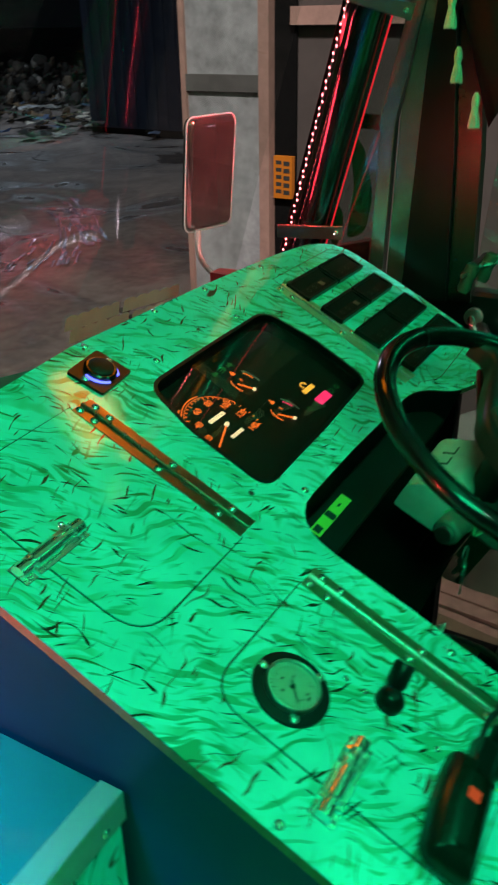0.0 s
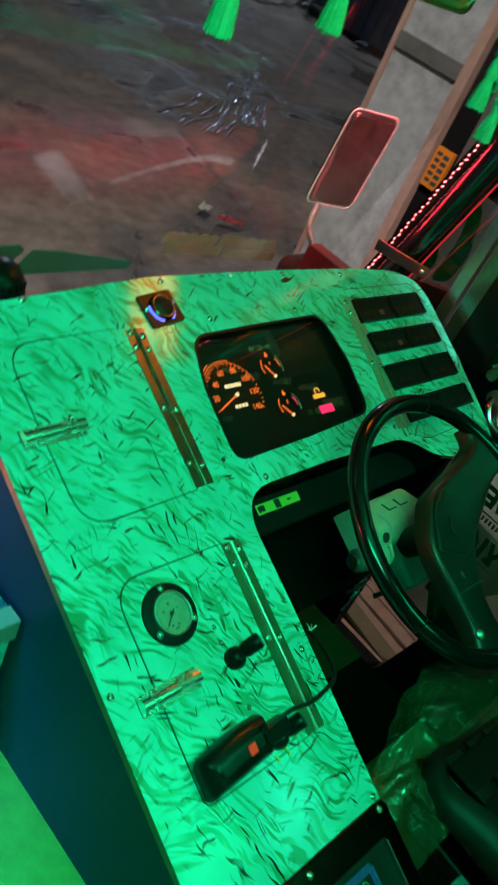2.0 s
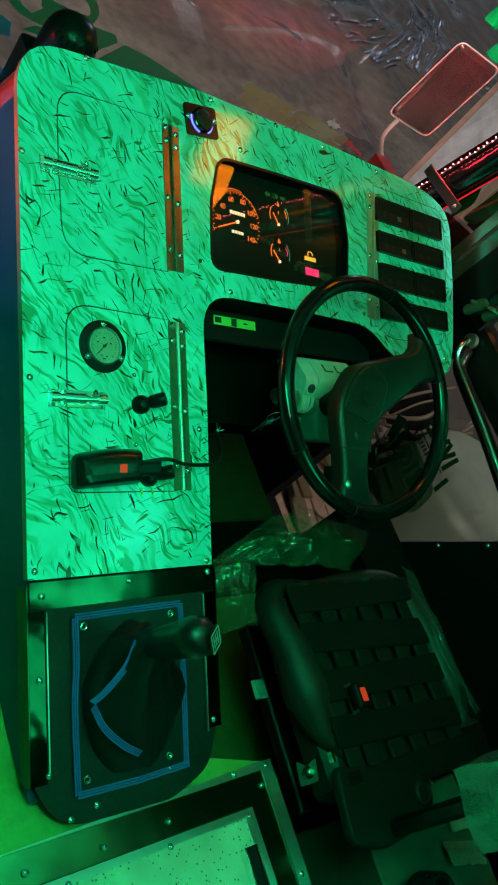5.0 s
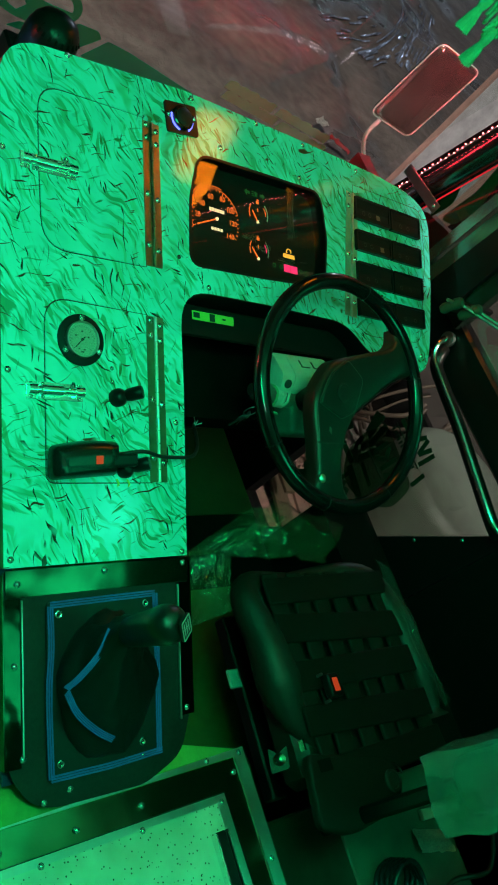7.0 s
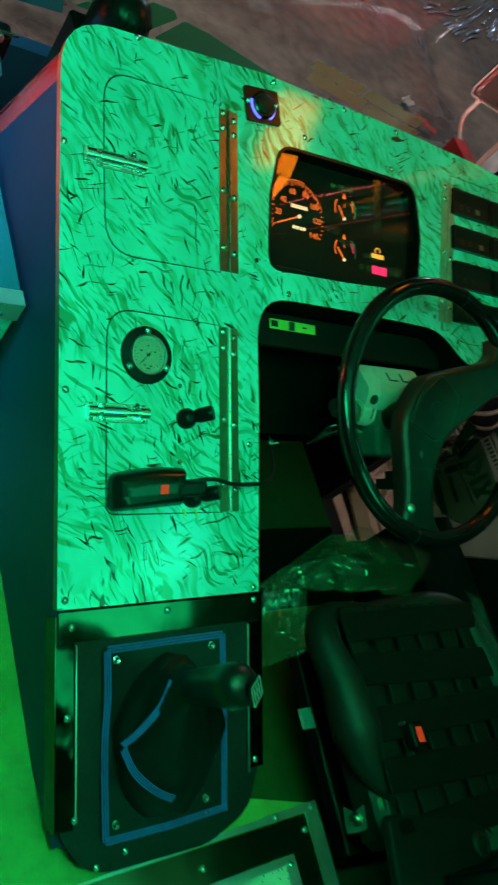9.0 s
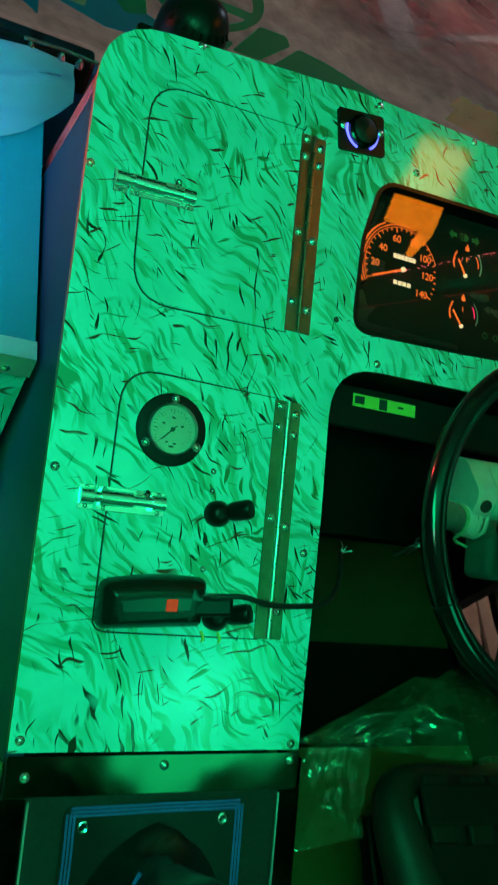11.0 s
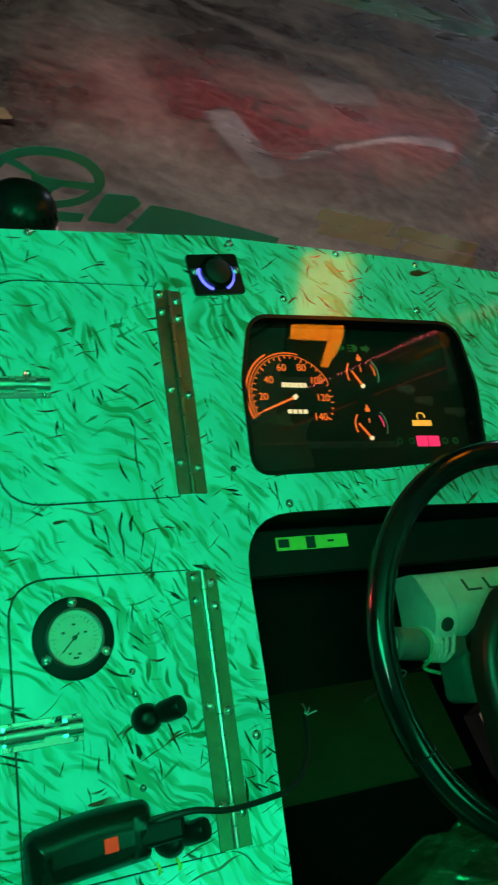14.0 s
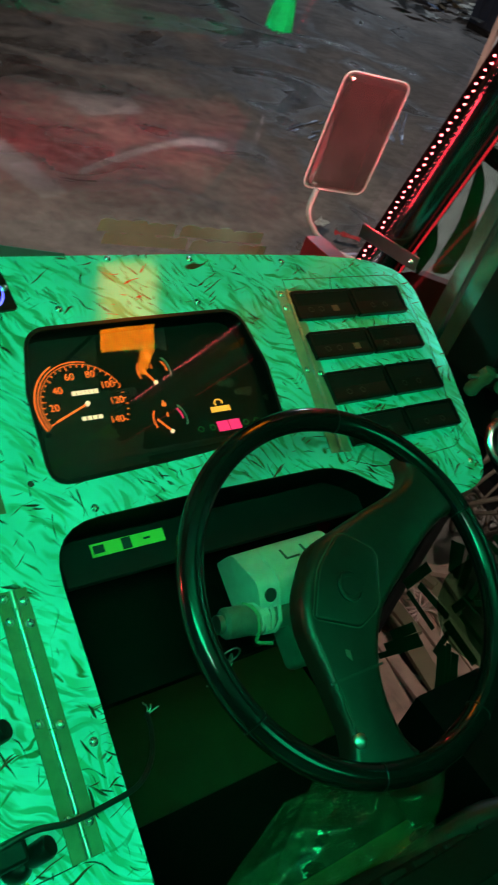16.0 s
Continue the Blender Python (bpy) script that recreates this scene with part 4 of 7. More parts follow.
def rocker_bank(u0, u1, v0, v1, symbols, proud):
    b = thing("rocker_switch", PM @ Matrix.Translation(((u0 + u1) / 2, (v0 + v1) / 2, 0.0005)), "black double rocker switch set in the flap", "switch", "rocker switches")
    w, h = (u1 - u0) / 2, (v1 - v0) / 2
    part("bezel", plated([rect(-w, w, -h, h, 0.004), rect(-w + 0.005, w - 0.005, -h + 0.005, h - 0.005, 0.002)], 0, 0.010), BLACK, b)
    bm = bmesh.new()
    hh, ww = h - 0.0055, w - 0.0055
    prof = [(-hh, 0.0), (-hh, 0.0085), (0.0, 0.0066), (hh, 0.0088 + proud * 0.4), (hh, 0.0)]
    lo, hi = [bm.verts.new((-ww, y, z)) for y, z in prof], [bm.verts.new((ww, y, z)) for y, z in prof]
    bm.faces.new(lo)
    bm.faces.new(hi[::-1])
    for i in range(len(prof)):
        bm.faces.new((lo[i], lo[i - 1], hi[i - 1], hi[i]))
    part("rocker", bm, RECESS_BLACK, b)
    for x, mat in symbols:
        m = pose(x, -hh * 0.45, 0.0078, -5, 0, 0)
        part("symbol", box(bmesh.new(), -0.007, 0.007, -0.006, 0.006, 0, 0.0004, m=m) if mat is TAN else plate(bmesh.new(), [ring(0, 0, 0.0055, 12), ring(0, 0, 0.0040, 12)], 0, 0.0004, m), mat, b)


FAINT = plain("faint_grey_print", (0.035, 0.035, 0.035), 0.6, 0, 0.1, 80, 0)
TAN = plain("tan_symbol_tile", (0.22, 0.10, 0.08), 0.5, 0, 0.1, 80, 0)
for v0, v1, left, right in ((-0.050, 0.004, [(-0.035, FAINT), (-0.012, FAINT), (0.02, TAN)], [(-0.02, FAINT), (0.01, FAINT)]),
                            (-0.125, -0.076, [(-0.035, FAINT), (-0.01, FAINT), (0.03, TAN)], [(-0.03, FAINT), (0.0, FAINT)]),
                            (-0.208, -0.152, [(-0.03, FAINT), (0.0, FAINT)], [(-0.03, FAINT), (0.005, FAINT)]),
                            (-0.282, -0.233, [(-0.02, FAINT), (0.02, FAINT)], [(-0.02, FAINT), (0.02, FAINT)])):
    rocker_bank(0.601, 0.733, v0, v1, left, 0.003)
    rocker_bank(0.737, 0.857, v0, v1, right, 0.0)




def dome_speaker():
    d = thing("dome_tweeter", pose(-0.150, 0.145, 0.955), "black slotted dome behind the dashboard top", "speaker")
    shade(part("dome", lathe(bmesh.new(), [(0.050, 0), (0.050, 0.045), (0.048, 0.055), (0.044, 0.068), (0.034, 0.082), (0.018, 0.090), (0.0005, 0.092)], segments=32), plain("matt_dome_plastic", (0.008, 0.008, 0.009), 0.30, 0, 0.3, 60, 0.0, spec=0.25), d))
    part("foot", boxed(-0.06, 0.06, -0.05, 0.05, -0.16, 0.0, bevel=0.004), BLACK, d)
    for i in range(9):
        a = -150 + 15 * i
        bm = box(bmesh.new(), -0.0022, 0.0022, -0.001, 0.001, -0.010, 0.010, m=pose(0.0425 * math.cos(radians(a)), 0.0425 * math.sin(radians(a)), 0.068, 0, 0, a + 90) @ pose(0, 0, 0, -35, 0, 0))
        part("slot", bm, DARK, d)


dome_speaker()


# ---- gear console ----
def gear_console():
    g = thing("gear_console", PM, "steel-edged dark gear lever console below the panel", "console")
    outline = rounded([(-0.283, -0.806, 0), (0.073, -0.806, 0), (0.075, -1.06, 0), (0.05, -1.145, 0.03), (-0.03, -1.178, 0.02), (-0.235, -1.172, 0.05), (-0.282, -1.10, 0.03)])
    hole = rect(-0.200, -0.012, -1.118, -0.868, 0.02)
    part("top_plate", plated([outline, hole], -0.006, -0.001), plain("dark_rubber_sheet", (0.012, 0.014, 0.013), 0.55, 0, 0.9, 130, 0.5), g)
    part("cross_strip", boxed(-0.282, 0.075, -0.846, -0.803, 0.0, 0.0016, bevel=0.0006), CONSOLE_STEEL, g, "worn steel strip")
    edge_steel = rippled("worn_edge_steel", (0.06, 0.065, 0.045), 0.09, 16.0)
    part("edge_strip", boxed(-0.285, -0.258, -1.10, -0.847, 0.0, 0.0016, bevel=0.0006), edge_steel, g, "worn steel edge strip")
    part("edge_strip", boxed(0.050, 0.077, -1.08, -0.847, 0.0, 0.0016, bevel=0.0006), edge_steel, g, "worn steel edge strip")
    part("edge_flange", boxed(0.0775, 0.0790, -1.08, -0.81, -0.06, 0.0016), CONSOLE_STEEL, g)
    part("edge_flange", boxed(-0.2865, -0.2850, -1.10, -0.81, -0.03, 0.0016), CONSOLE_STEEL, g)
    screws([(-0.262, -0.825), (0.062, -0.812), (-0.104, -0.815), (-0.268, -0.948), (0.062, -1.067), (-0.256, -1.088), (-0.176, -1.150), (-0.036, -1.128), (-0.222, -1.160)], g, 0.0016)
    for x in (-0.2555, 0.0485):
        part("folded_lip", boxed(x - 0.0012, x + 0.0012, -1.085, -0.85, 0.0, 0.004), STEEL, g, "bright folded steel lip")
    part("body", boxed(-0.262, 0.050, -1.10, -0.81, -0.11, -0.0065), DARK, g)
    gaiter = part("gaiter_panel", plated([rect(-0.214, 0.002, -1.133, -0.857, 0.012)], 0.0, 0.003), SOFT_BLACK, g, "black leatherette gaiter with blue piping")
    edge = smooth_line([(-0.209, -1.128, 0.0035), (-0.211, -1.0, 0.0035), (-0.206, -0.93, 0.0035), (-0.207, -0.864, 0.0035)], 6)
    for line in (edge, [(-0.207, -0.862, 0.0035), (-0.10, -0.861, 0.0035), (-0.003, -0.861, 0.0035)], [(-0.003, -0.861, 0.0035), (-0.001, -1.0, 0.0035), (-0.002, -1.128, 0.0035)],
                 [(-0.209, -1.128, 0.0035), (-0.10, -1.131, 0.0035), (0.004, -1.128, 0.0035)]):
        for off in (-0.0040, 0.0, 0.0040):
            d = Vector(line[-1]) - Vector(line[0])
            side = Vector((-d.y, d.x, 0)).normalized() * off
            part("piping", tube(bmesh.new(), [Vector(p) + side for p in line], 0.0015, 6), BLUE_STITCH, gaiter)
    # soft folded boot
    bm = bmesh.new()
    rings = []
    n = 28
    for k, (r, z, cx, cy) in enumerate(((1.0, 0.003, -0.105, -1.0), (0.94, 0.022, -0.108, -0.995), (0.80, 0.030, -0.112, -0.985), (0.62, 0.050, -0.118, -0.972), (0.42, 0.072, -0.124, -0.938), (0.27, 0.098, -0.130, -0.914), (0.19, 0.122, -0.132, -0.900))):
        row = []
        for i in range(n):
            a = 2 * math.pi * i / n
            fold = 1 + (0.10 * math.sin(5 * a + 1.3 * k) + 0.05 * math.sin(9 * a + k)) * (0.3 + 0.7 * min(1, k / 3)) * (1 if k < 6 else 0.2)
            row.append(bm.verts.new((cx + 0.092 * r * fold * math.cos(a), cy + 0.118 * r * fold * math.sin(a), z + 0.006 * math.sin(4 * a + 2 * k) * (0 < k < 6))))
        rings.append(row)
    for a, b in zip(rings, rings[1:]):
        for i in range(n):
            j = (i + 1) % n
            bm.faces.new((a[i], a[j], b[j], b[i]))
    boot = part("boot", bm, SOFT_BLACK, g, "slack folded black leatherette boot")
    boot.data.shade_smooth()
    for line in ([(-0.150, -0.900, 0.082), (-0.165, -0.935, 0.074), (-0.190, -0.968, 0.058), (-0.208, -0.985, 0.046)],
                 [(-0.207, -0.990, 0.046), (-0.190, -1.025, 0.048), (-0.155, -1.058, 0.046), (-0.118, -1.080, 0.034)]):
        d = Vector(line[-1]) - Vector(line[0])
        side = Vector((-d.y, d.x, 0)).normalized()
        for off in (-0.0045, -0.0015, 0.0015, 0.0045):
            part("piping", tube(bmesh.new(), [Vector(p) + side * off + Vector((0, 0, 0.004)) for p in smooth_line(line, 6)], 0.0013, 6), BLUE_STITCH, boot)
    for x, y in ((-0.192, -0.878), (-0.024, -0.876), (-0.037, -1.106), (-0.193, -1.108)):
        shade(part("eyelet", lathe(bmesh.new(), [(0.0065, 0.003), (0.0065, 0.0046), (0.005, 0.0052), (0.0034, 0.0046), (0.0034, 0.003)], Matrix.Translation((x, y, 0)), 16), CHROME, gaiter))
    return g


gear_console()


def gear_lever():
    base, top = Vector((-0.123, -0.848, 0.646)), Vector((-0.148, -0.900, 0.846))
    lever = thing("gear_lever", Matrix.Translation(base), "fat black gear knob with shift pattern cap", "gear lever")
    d = (top - base)
    turn = d.to_track_quat("Z", "Y").to_matrix().to_4x4()
    L = d.length
    shade(part("shaft", lathe(bmesh.new(), [(0.008, -0.05), (0.008, L * 0.4)], turn, 14), BLACK, lever))
    shade(part("knob", lathe(bmesh.new(), [(0.016, L * 0.34), (0.0235, L * 0.40), (0.0255, L * 0.55), (0.0280, L * 0.80), (0.0300, L * 0.90), (0.0285, L * 0.97), (0.022, L * 1.02), (0.012, L * 1.045), (0.0005, L * 1.05)], turn, 24), MOULDED_BLACK, lever), 60)
    # pattern plate set into the shoulder of the knob
    side = (d.normalized() * 0.80 + Vector((0.62, -0.42, 0.05))).normalized()
    face = Matrix.Translation(d * 0.965 + side * 0.0215) @ side.to_track_quat("Z", "Y").to_matrix().to_4x4()
    cap = part("pattern_cap", plate(bmesh.new(), [rect(-0.013, 0.013, -0.018, 0.018, 0.003)], 0.0, 0.004, face), BLACK, lever, "black shift pattern cap")
    part("cap_border", plate(bmesh.new(), [rect(-0.0125, 0.0125, -0.0175, 0.0175, 0.003), rect(-0.0110, 0.0110, -0.0160, 0.0160, 0.002)], 0.004, 0.0048, face), GREY_PLASTIC, cap)
    for x in (-0.006, 0.0, 0.006):
        part("print_bar", box(bmesh.new(), x - 0.0009, x + 0.0009, -0.011, 0.011, 0.004, 0.0044, m=face), GREY_PLASTIC, cap)
    part("print_bar", box(bmesh.new(), -0.006, 0.006, -0.0008, 0.0008, 0.004, 0.0043, m=face), GREY_PLASTIC, cap)


gear_lever()


# ---- hatch in the deck ----
def hatch():
    h = thing("floor_hatch", pose(0, 0, DECK, 0, 0, 0), "speckled floor hatch in a riveted steel frame", "hatch")
    lid = [(-0.34, -1.123), (0.130, -1.121), (0.142, -1.90), (-0.34, -1.90)]
    steel = rippled("stained_steel", (0.36, 0.39, 0.24), 0.14, 8.0)
    part("steel_frame", plated([[(-0.36, -1.070), (0.176, -1.068), (0.176, -1.95), (-0.36, -1.95)], inset(lid, -0.004)], 0.0005, 0.0035), steel, h)
    part("outer_strip", plated([[(-0.36, -1.0685), (0.203, -1.053), (0.203, -1.95), (0.1775, -1.95), (0.1775, -1.0665), (-0.36, -1.0690)]], 0.0005, 0.0065), STEEL, h, "pale steel angle strip along the edge")
    part("angle_edge", boxed(0.2035, 0.2055, -1.95, -1.053, -0.04, 0.0065), WORN_STEEL, h)
    part("lid", plated([lid], -0.004, 0.003), SPECKLED, h, "pale speckled laminate lid")
    part("lid_gap", plated([inset(lid, -0.0038), inset(lid, -0.0004)], 0.0006, 0.0012), INK, h, "dark gap round the lid")
    part("lid_trim", plated([lid, inset(lid, 0.024)], 0.0032, 0.0052), STEEL, h, "bright steel lid trim")
    screws([(0.190, -1.062), (0.165, -1.092), (0.112, -1.0605), (-0.045, -1.098), (-0.17, -1.102), (-0.30, -1.10), (0.158, -1.30), (0.118, -1.134), (-0.055, -1.135), (-0.24, -1.135), (0.190, -1.25)], h, 0.0055)
    part("handle", boxed(0.078, 0.102, -1.30, -1.178, 0.0052, 0.018, bevel=0.003), BLACK, h, "black strap handle")
    for x in (0.0765, 0.1035):
        part("handle_edge", boxed(x - 0.0012, x + 0.0012, -1.30, -1.178, 0.0052, 0.020), CHROME, h, "bright edge of the handle")


hatch()


# ---- passenger side box ----
BRIGHT_TRIM = plain("bright_aluminium", (0.55, 0.58, 0.58), 0.3, 0.45, 0.12, 30, 0.05)


def side_box():
    b = thing("side_cupboard", pose(0, 0, 0), "low cupboard with glossy teal top and laminate front", "cupboard")
    part("top", boxed(-1.19, -0.29, -0.262, 0.34, 0.735, 0.752), TEAL, b, "glossy teal painted top")
    part("front", boxed(-1.19, -0.29, -0.268, -0.250, DECK, 0.733), LAMINATE, b, "veined laminate front")
    part("side", boxed(-0.304, -0.289, -0.249, 0.34, DECK, 0.733), NAVY, b)
    part("edge_trim", boxed(-1.19, -0.288, -0.274, -0.246, 0.7525, 0.7545), BRIGHT_TRIM, b, "bright steel edge trim")
    part("edge_trim", boxed(-1.19, -0.288, -0.2750, -0.2735, 0.715, 0.7545), BRIGHT_TRIM, b, "bright steel edge trim")
    for x in (-0.32, -0.55, -0.8):
        s = new("screw", SCREW)
        s.parent, s.matrix_local = b, pose(x, -0.2752, 0.728, 90, 0, 0)
    part("rail", boxed(-1.19, -0.21, 0.345, 0.385, 0.70, 0.768, bevel=0.008, segments=2), WHEEL_BLACK, b, "dark ledge under the windscreen")

    # Chrome rail and studs are added to give the white glints along the ledge.
    part("glint_rail", tube(bmesh.new(), [(-0.330, 0.343, 0.772), (-0.27, 0.345, 0.773), (-0.205, 0.342, 0.772)], 0.0030, 8), CHROME, b, "thin chrome rail added for the glints under the windscreen")
    for x in (-0.318, -0.268, -0.238):
        shade(part("glint_stud", lathe(bmesh.new(), [(0.003, 0.0), (0.0075, 0.004), (0.0075, 0.012), (0.003, 0.018)], Matrix.Translation((x, 0.336, 0.7545)), 12), CHROME, b, "bright chrome stud added for a glint"))
    film = bmesh.new()
    grid = []
    for i in range(33):
        x = -1.00 + 0.755 * i / 32
        low = 0.085 + 0.02 * math.sin(9 * x) + 0.175 * max(0.0, (x + 0.40) / 0.155) ** 1.6
        row = []
        for j in range(19):
            y = low + (0.332 - low) * j / 18
            fold = abs(((3.2 * (y - 0.6 * x) * 3 + 0.8 * noise.noise((3 * x, 3 * y, 2))) % 1.0) * 2 - 1)
            row.append(film.verts.new((x, y, 0.7545 + 0.013 * fold * min(1.0, 3.0 * (y - low) / 0.2) + 0.008 * abs(noise.noise((7 * x, 9 * y, 3))))))
        grid.append(row)
    for i in range(32):
        for j in range(18):
            film.faces.new((grid[i][j], grid[i + 1][j], grid[i + 1][j + 1], grid[i][j + 1]))
    bmesh.ops.solidify(film, geom=list(film.faces), thickness=0.0004)
    sheet = tagged(part("plastic_film", film, SHEET_FILM), "dusty clear plastic film spread on the cupboard", "plastic film")
    sheet.data.shade_smooth()


side_box()

# ---- steering ----
HUB, WN = Vector((0.398, -0.500, 0.901)), Vector((-0.0388, -0.4872, 1.0)).normalized()
WX = (Vector((1, 0, 0)) - WN * WN.x).normalized()
WHEEL = Matrix((WX, WN.cross(WX), WN)).transposed().to_4x4()
WHEEL.translation = HUB


def steering_wheel():
    w = thing("steering_wheel", WHEEL, "worn glossy black steering wheel with two broad spokes", "steering wheel")
    R, r = 0.2285, 0.0165
    bm = bmesh.new()
    n, k = 96, 16
    rings = []
    for i in range(n):
        a = 2 * math.pi * i / n
        rings.append([bm.verts.new(((R + r * math.cos(b)) * math.cos(a), (R + r * math.cos(b)) * math.sin(a), r * 0.95 * math.sin(b))) for b in (2 * math.pi * j / k for j in range(k))])
    for i in range(n):
        for j in range(k):
            bm.faces.new((rings[i - 1][j - 1], rings[i][j - 1], rings[i][j], rings[i - 1][j]))
    rim = part("rim", bm, WHEEL_BLACK, w)
    rim.data.shade_smooth()
    for a in (208, 72, 12, -62, -108):
        bm = bmesh.new()
        c, s = math.cos(radians(a)), math.sin(radians(a))
        pts = [((R + 1.01 * r * math.cos(b)) * c, (R + 1.01 * r * math.cos(b)) * s, 0.96 * r * math.sin(b)) for b in (2 * math.pi * j / 18 for j in range(18))]
        part("seam", tube(bm, pts, 0.0009, 5, closed=True), BLACK, rim)
    # hub cover reaching into both spokes, its corners flared into the rim
    outline = [(-0.062, 0.038), (-0.036, 0.062), (0.012, 0.076), (0.079, 0.092), (0.134, 0.104), (0.158, 0.122), (0.162, 0.150), (0.180, 0.138), (0.208, 0.094), (0.226, 0.052), (0.203, 0.050), (0.150, 0.032), (0.078, -0.010), (0.034, -0.036), (0.012, -0.060),
               (-0.010, -0.100), (-0.019, -0.140), (-0.016, -0.190), (0.004, -0.226), (-0.045, -0.226), (-0.098, -0.206), (-0.090, -0.160), (-0.092, -0.100), (-0.096, -0.040), (-0.086, 0.004)]
    dense = [tuple(p.xy) for p in smooth_line([(x, y, 0) for x, y in outline + outline[:1]], 4)[:-1]]
    bm = pillow(dense, -0.028, 0.006, 0.012, 6)
    shade(part("spoke_cover", bm, MOULDED_BLACK, w, "broad black moulded spokes"), 50)
    pad = rounded([(-0.001, 0.069, 0.014), (0.046, 0.030, 0.014), (0.016, -0.038, 0.014), (-0.024, -0.054, 0.008), (-0.085, -0.024, 0.008), (-0.052, 0.034, 0.020)], 8)
    bm = pillow(pad, 0.005, 0.012, 0.004)
    horn = shade(part("horn_pad", bm, MOULDED_BLACK, w, "black horn pad with plain round emblem"))
    # Thin line along the pad's outline, paler than the pad.
    part("pad_edge", tube(bmesh.new(), [(x, y, 0.0085) for x, y in inset(pad, -0.0006)], 0.0009, 6, closed=True), plain("pale_pad_edge", (0.07, 0.072, 0.066), 0.45, 0, 0.7, 30, 0), horn, "thin pale edge of the horn pad")
    pts = [(-0.018 + 0.017 * math.cos(radians(b)), -0.002 + 0.019 * math.sin(radians(b)), 0.0122) for b in range(40, 335, 15)]
    part("emblem", tube(bmesh.new(), pts, [0.0006 + 0.0022 * math.sin(math.pi * k / (len(pts) - 1)) for k in range(len(pts))], 6), SATIN_BLACK, horn)
    part("emblem_disc", cone(bmesh.new(), 0.0125, 0.0120, 0.0116, 0.0126, Matrix.Translation((-0.017, -0.002, 0)), 20), SATIN_BLACK, horn)
    part("mark", plated([[(-0.056, -0.070), (-0.050, -0.074), (-0.052, -0.086), (-0.058, -0.078)]], 0.0058, 0.0066), plain("scuffed_mark", (0.12, 0.12, 0.11), 0.5, 0, 0.3, 60, 0), w, "small worn mark")
    part("cover_joint", boxed(-0.094, -0.011, -0.1035, -0.1005, 0.0058, 0.0070), INK, w)
    shade(part("spoke_ridge", tube(bmesh.new(), smooth_line([(-0.086, -0.045, 0.004), (-0.083, -0.100, 0.004), (-0.083, -0.165, 0.004)], 6), 0.0022, 8), MOULDED_BLACK, w, "raised glossy ridge along the spoke"), 80)
    shade(part("spoke_bolt", lathe(bmesh.new(), [(0.009, 0), (0.009, 0.004), (0.006, 0.007), (0.0005, 0.008)], Matrix.Translation((-0.083, -0.172, 0.004)), 14), STEEL, w, "bright spoke bolt"))
    shade(part("boss", lathe(bmesh.new(), [(0.028, -0.10), (0.032, -0.06), (0.045, -0.03), (0.045, -0.01)], segments=24), BLACK, w))


steering_wheel()


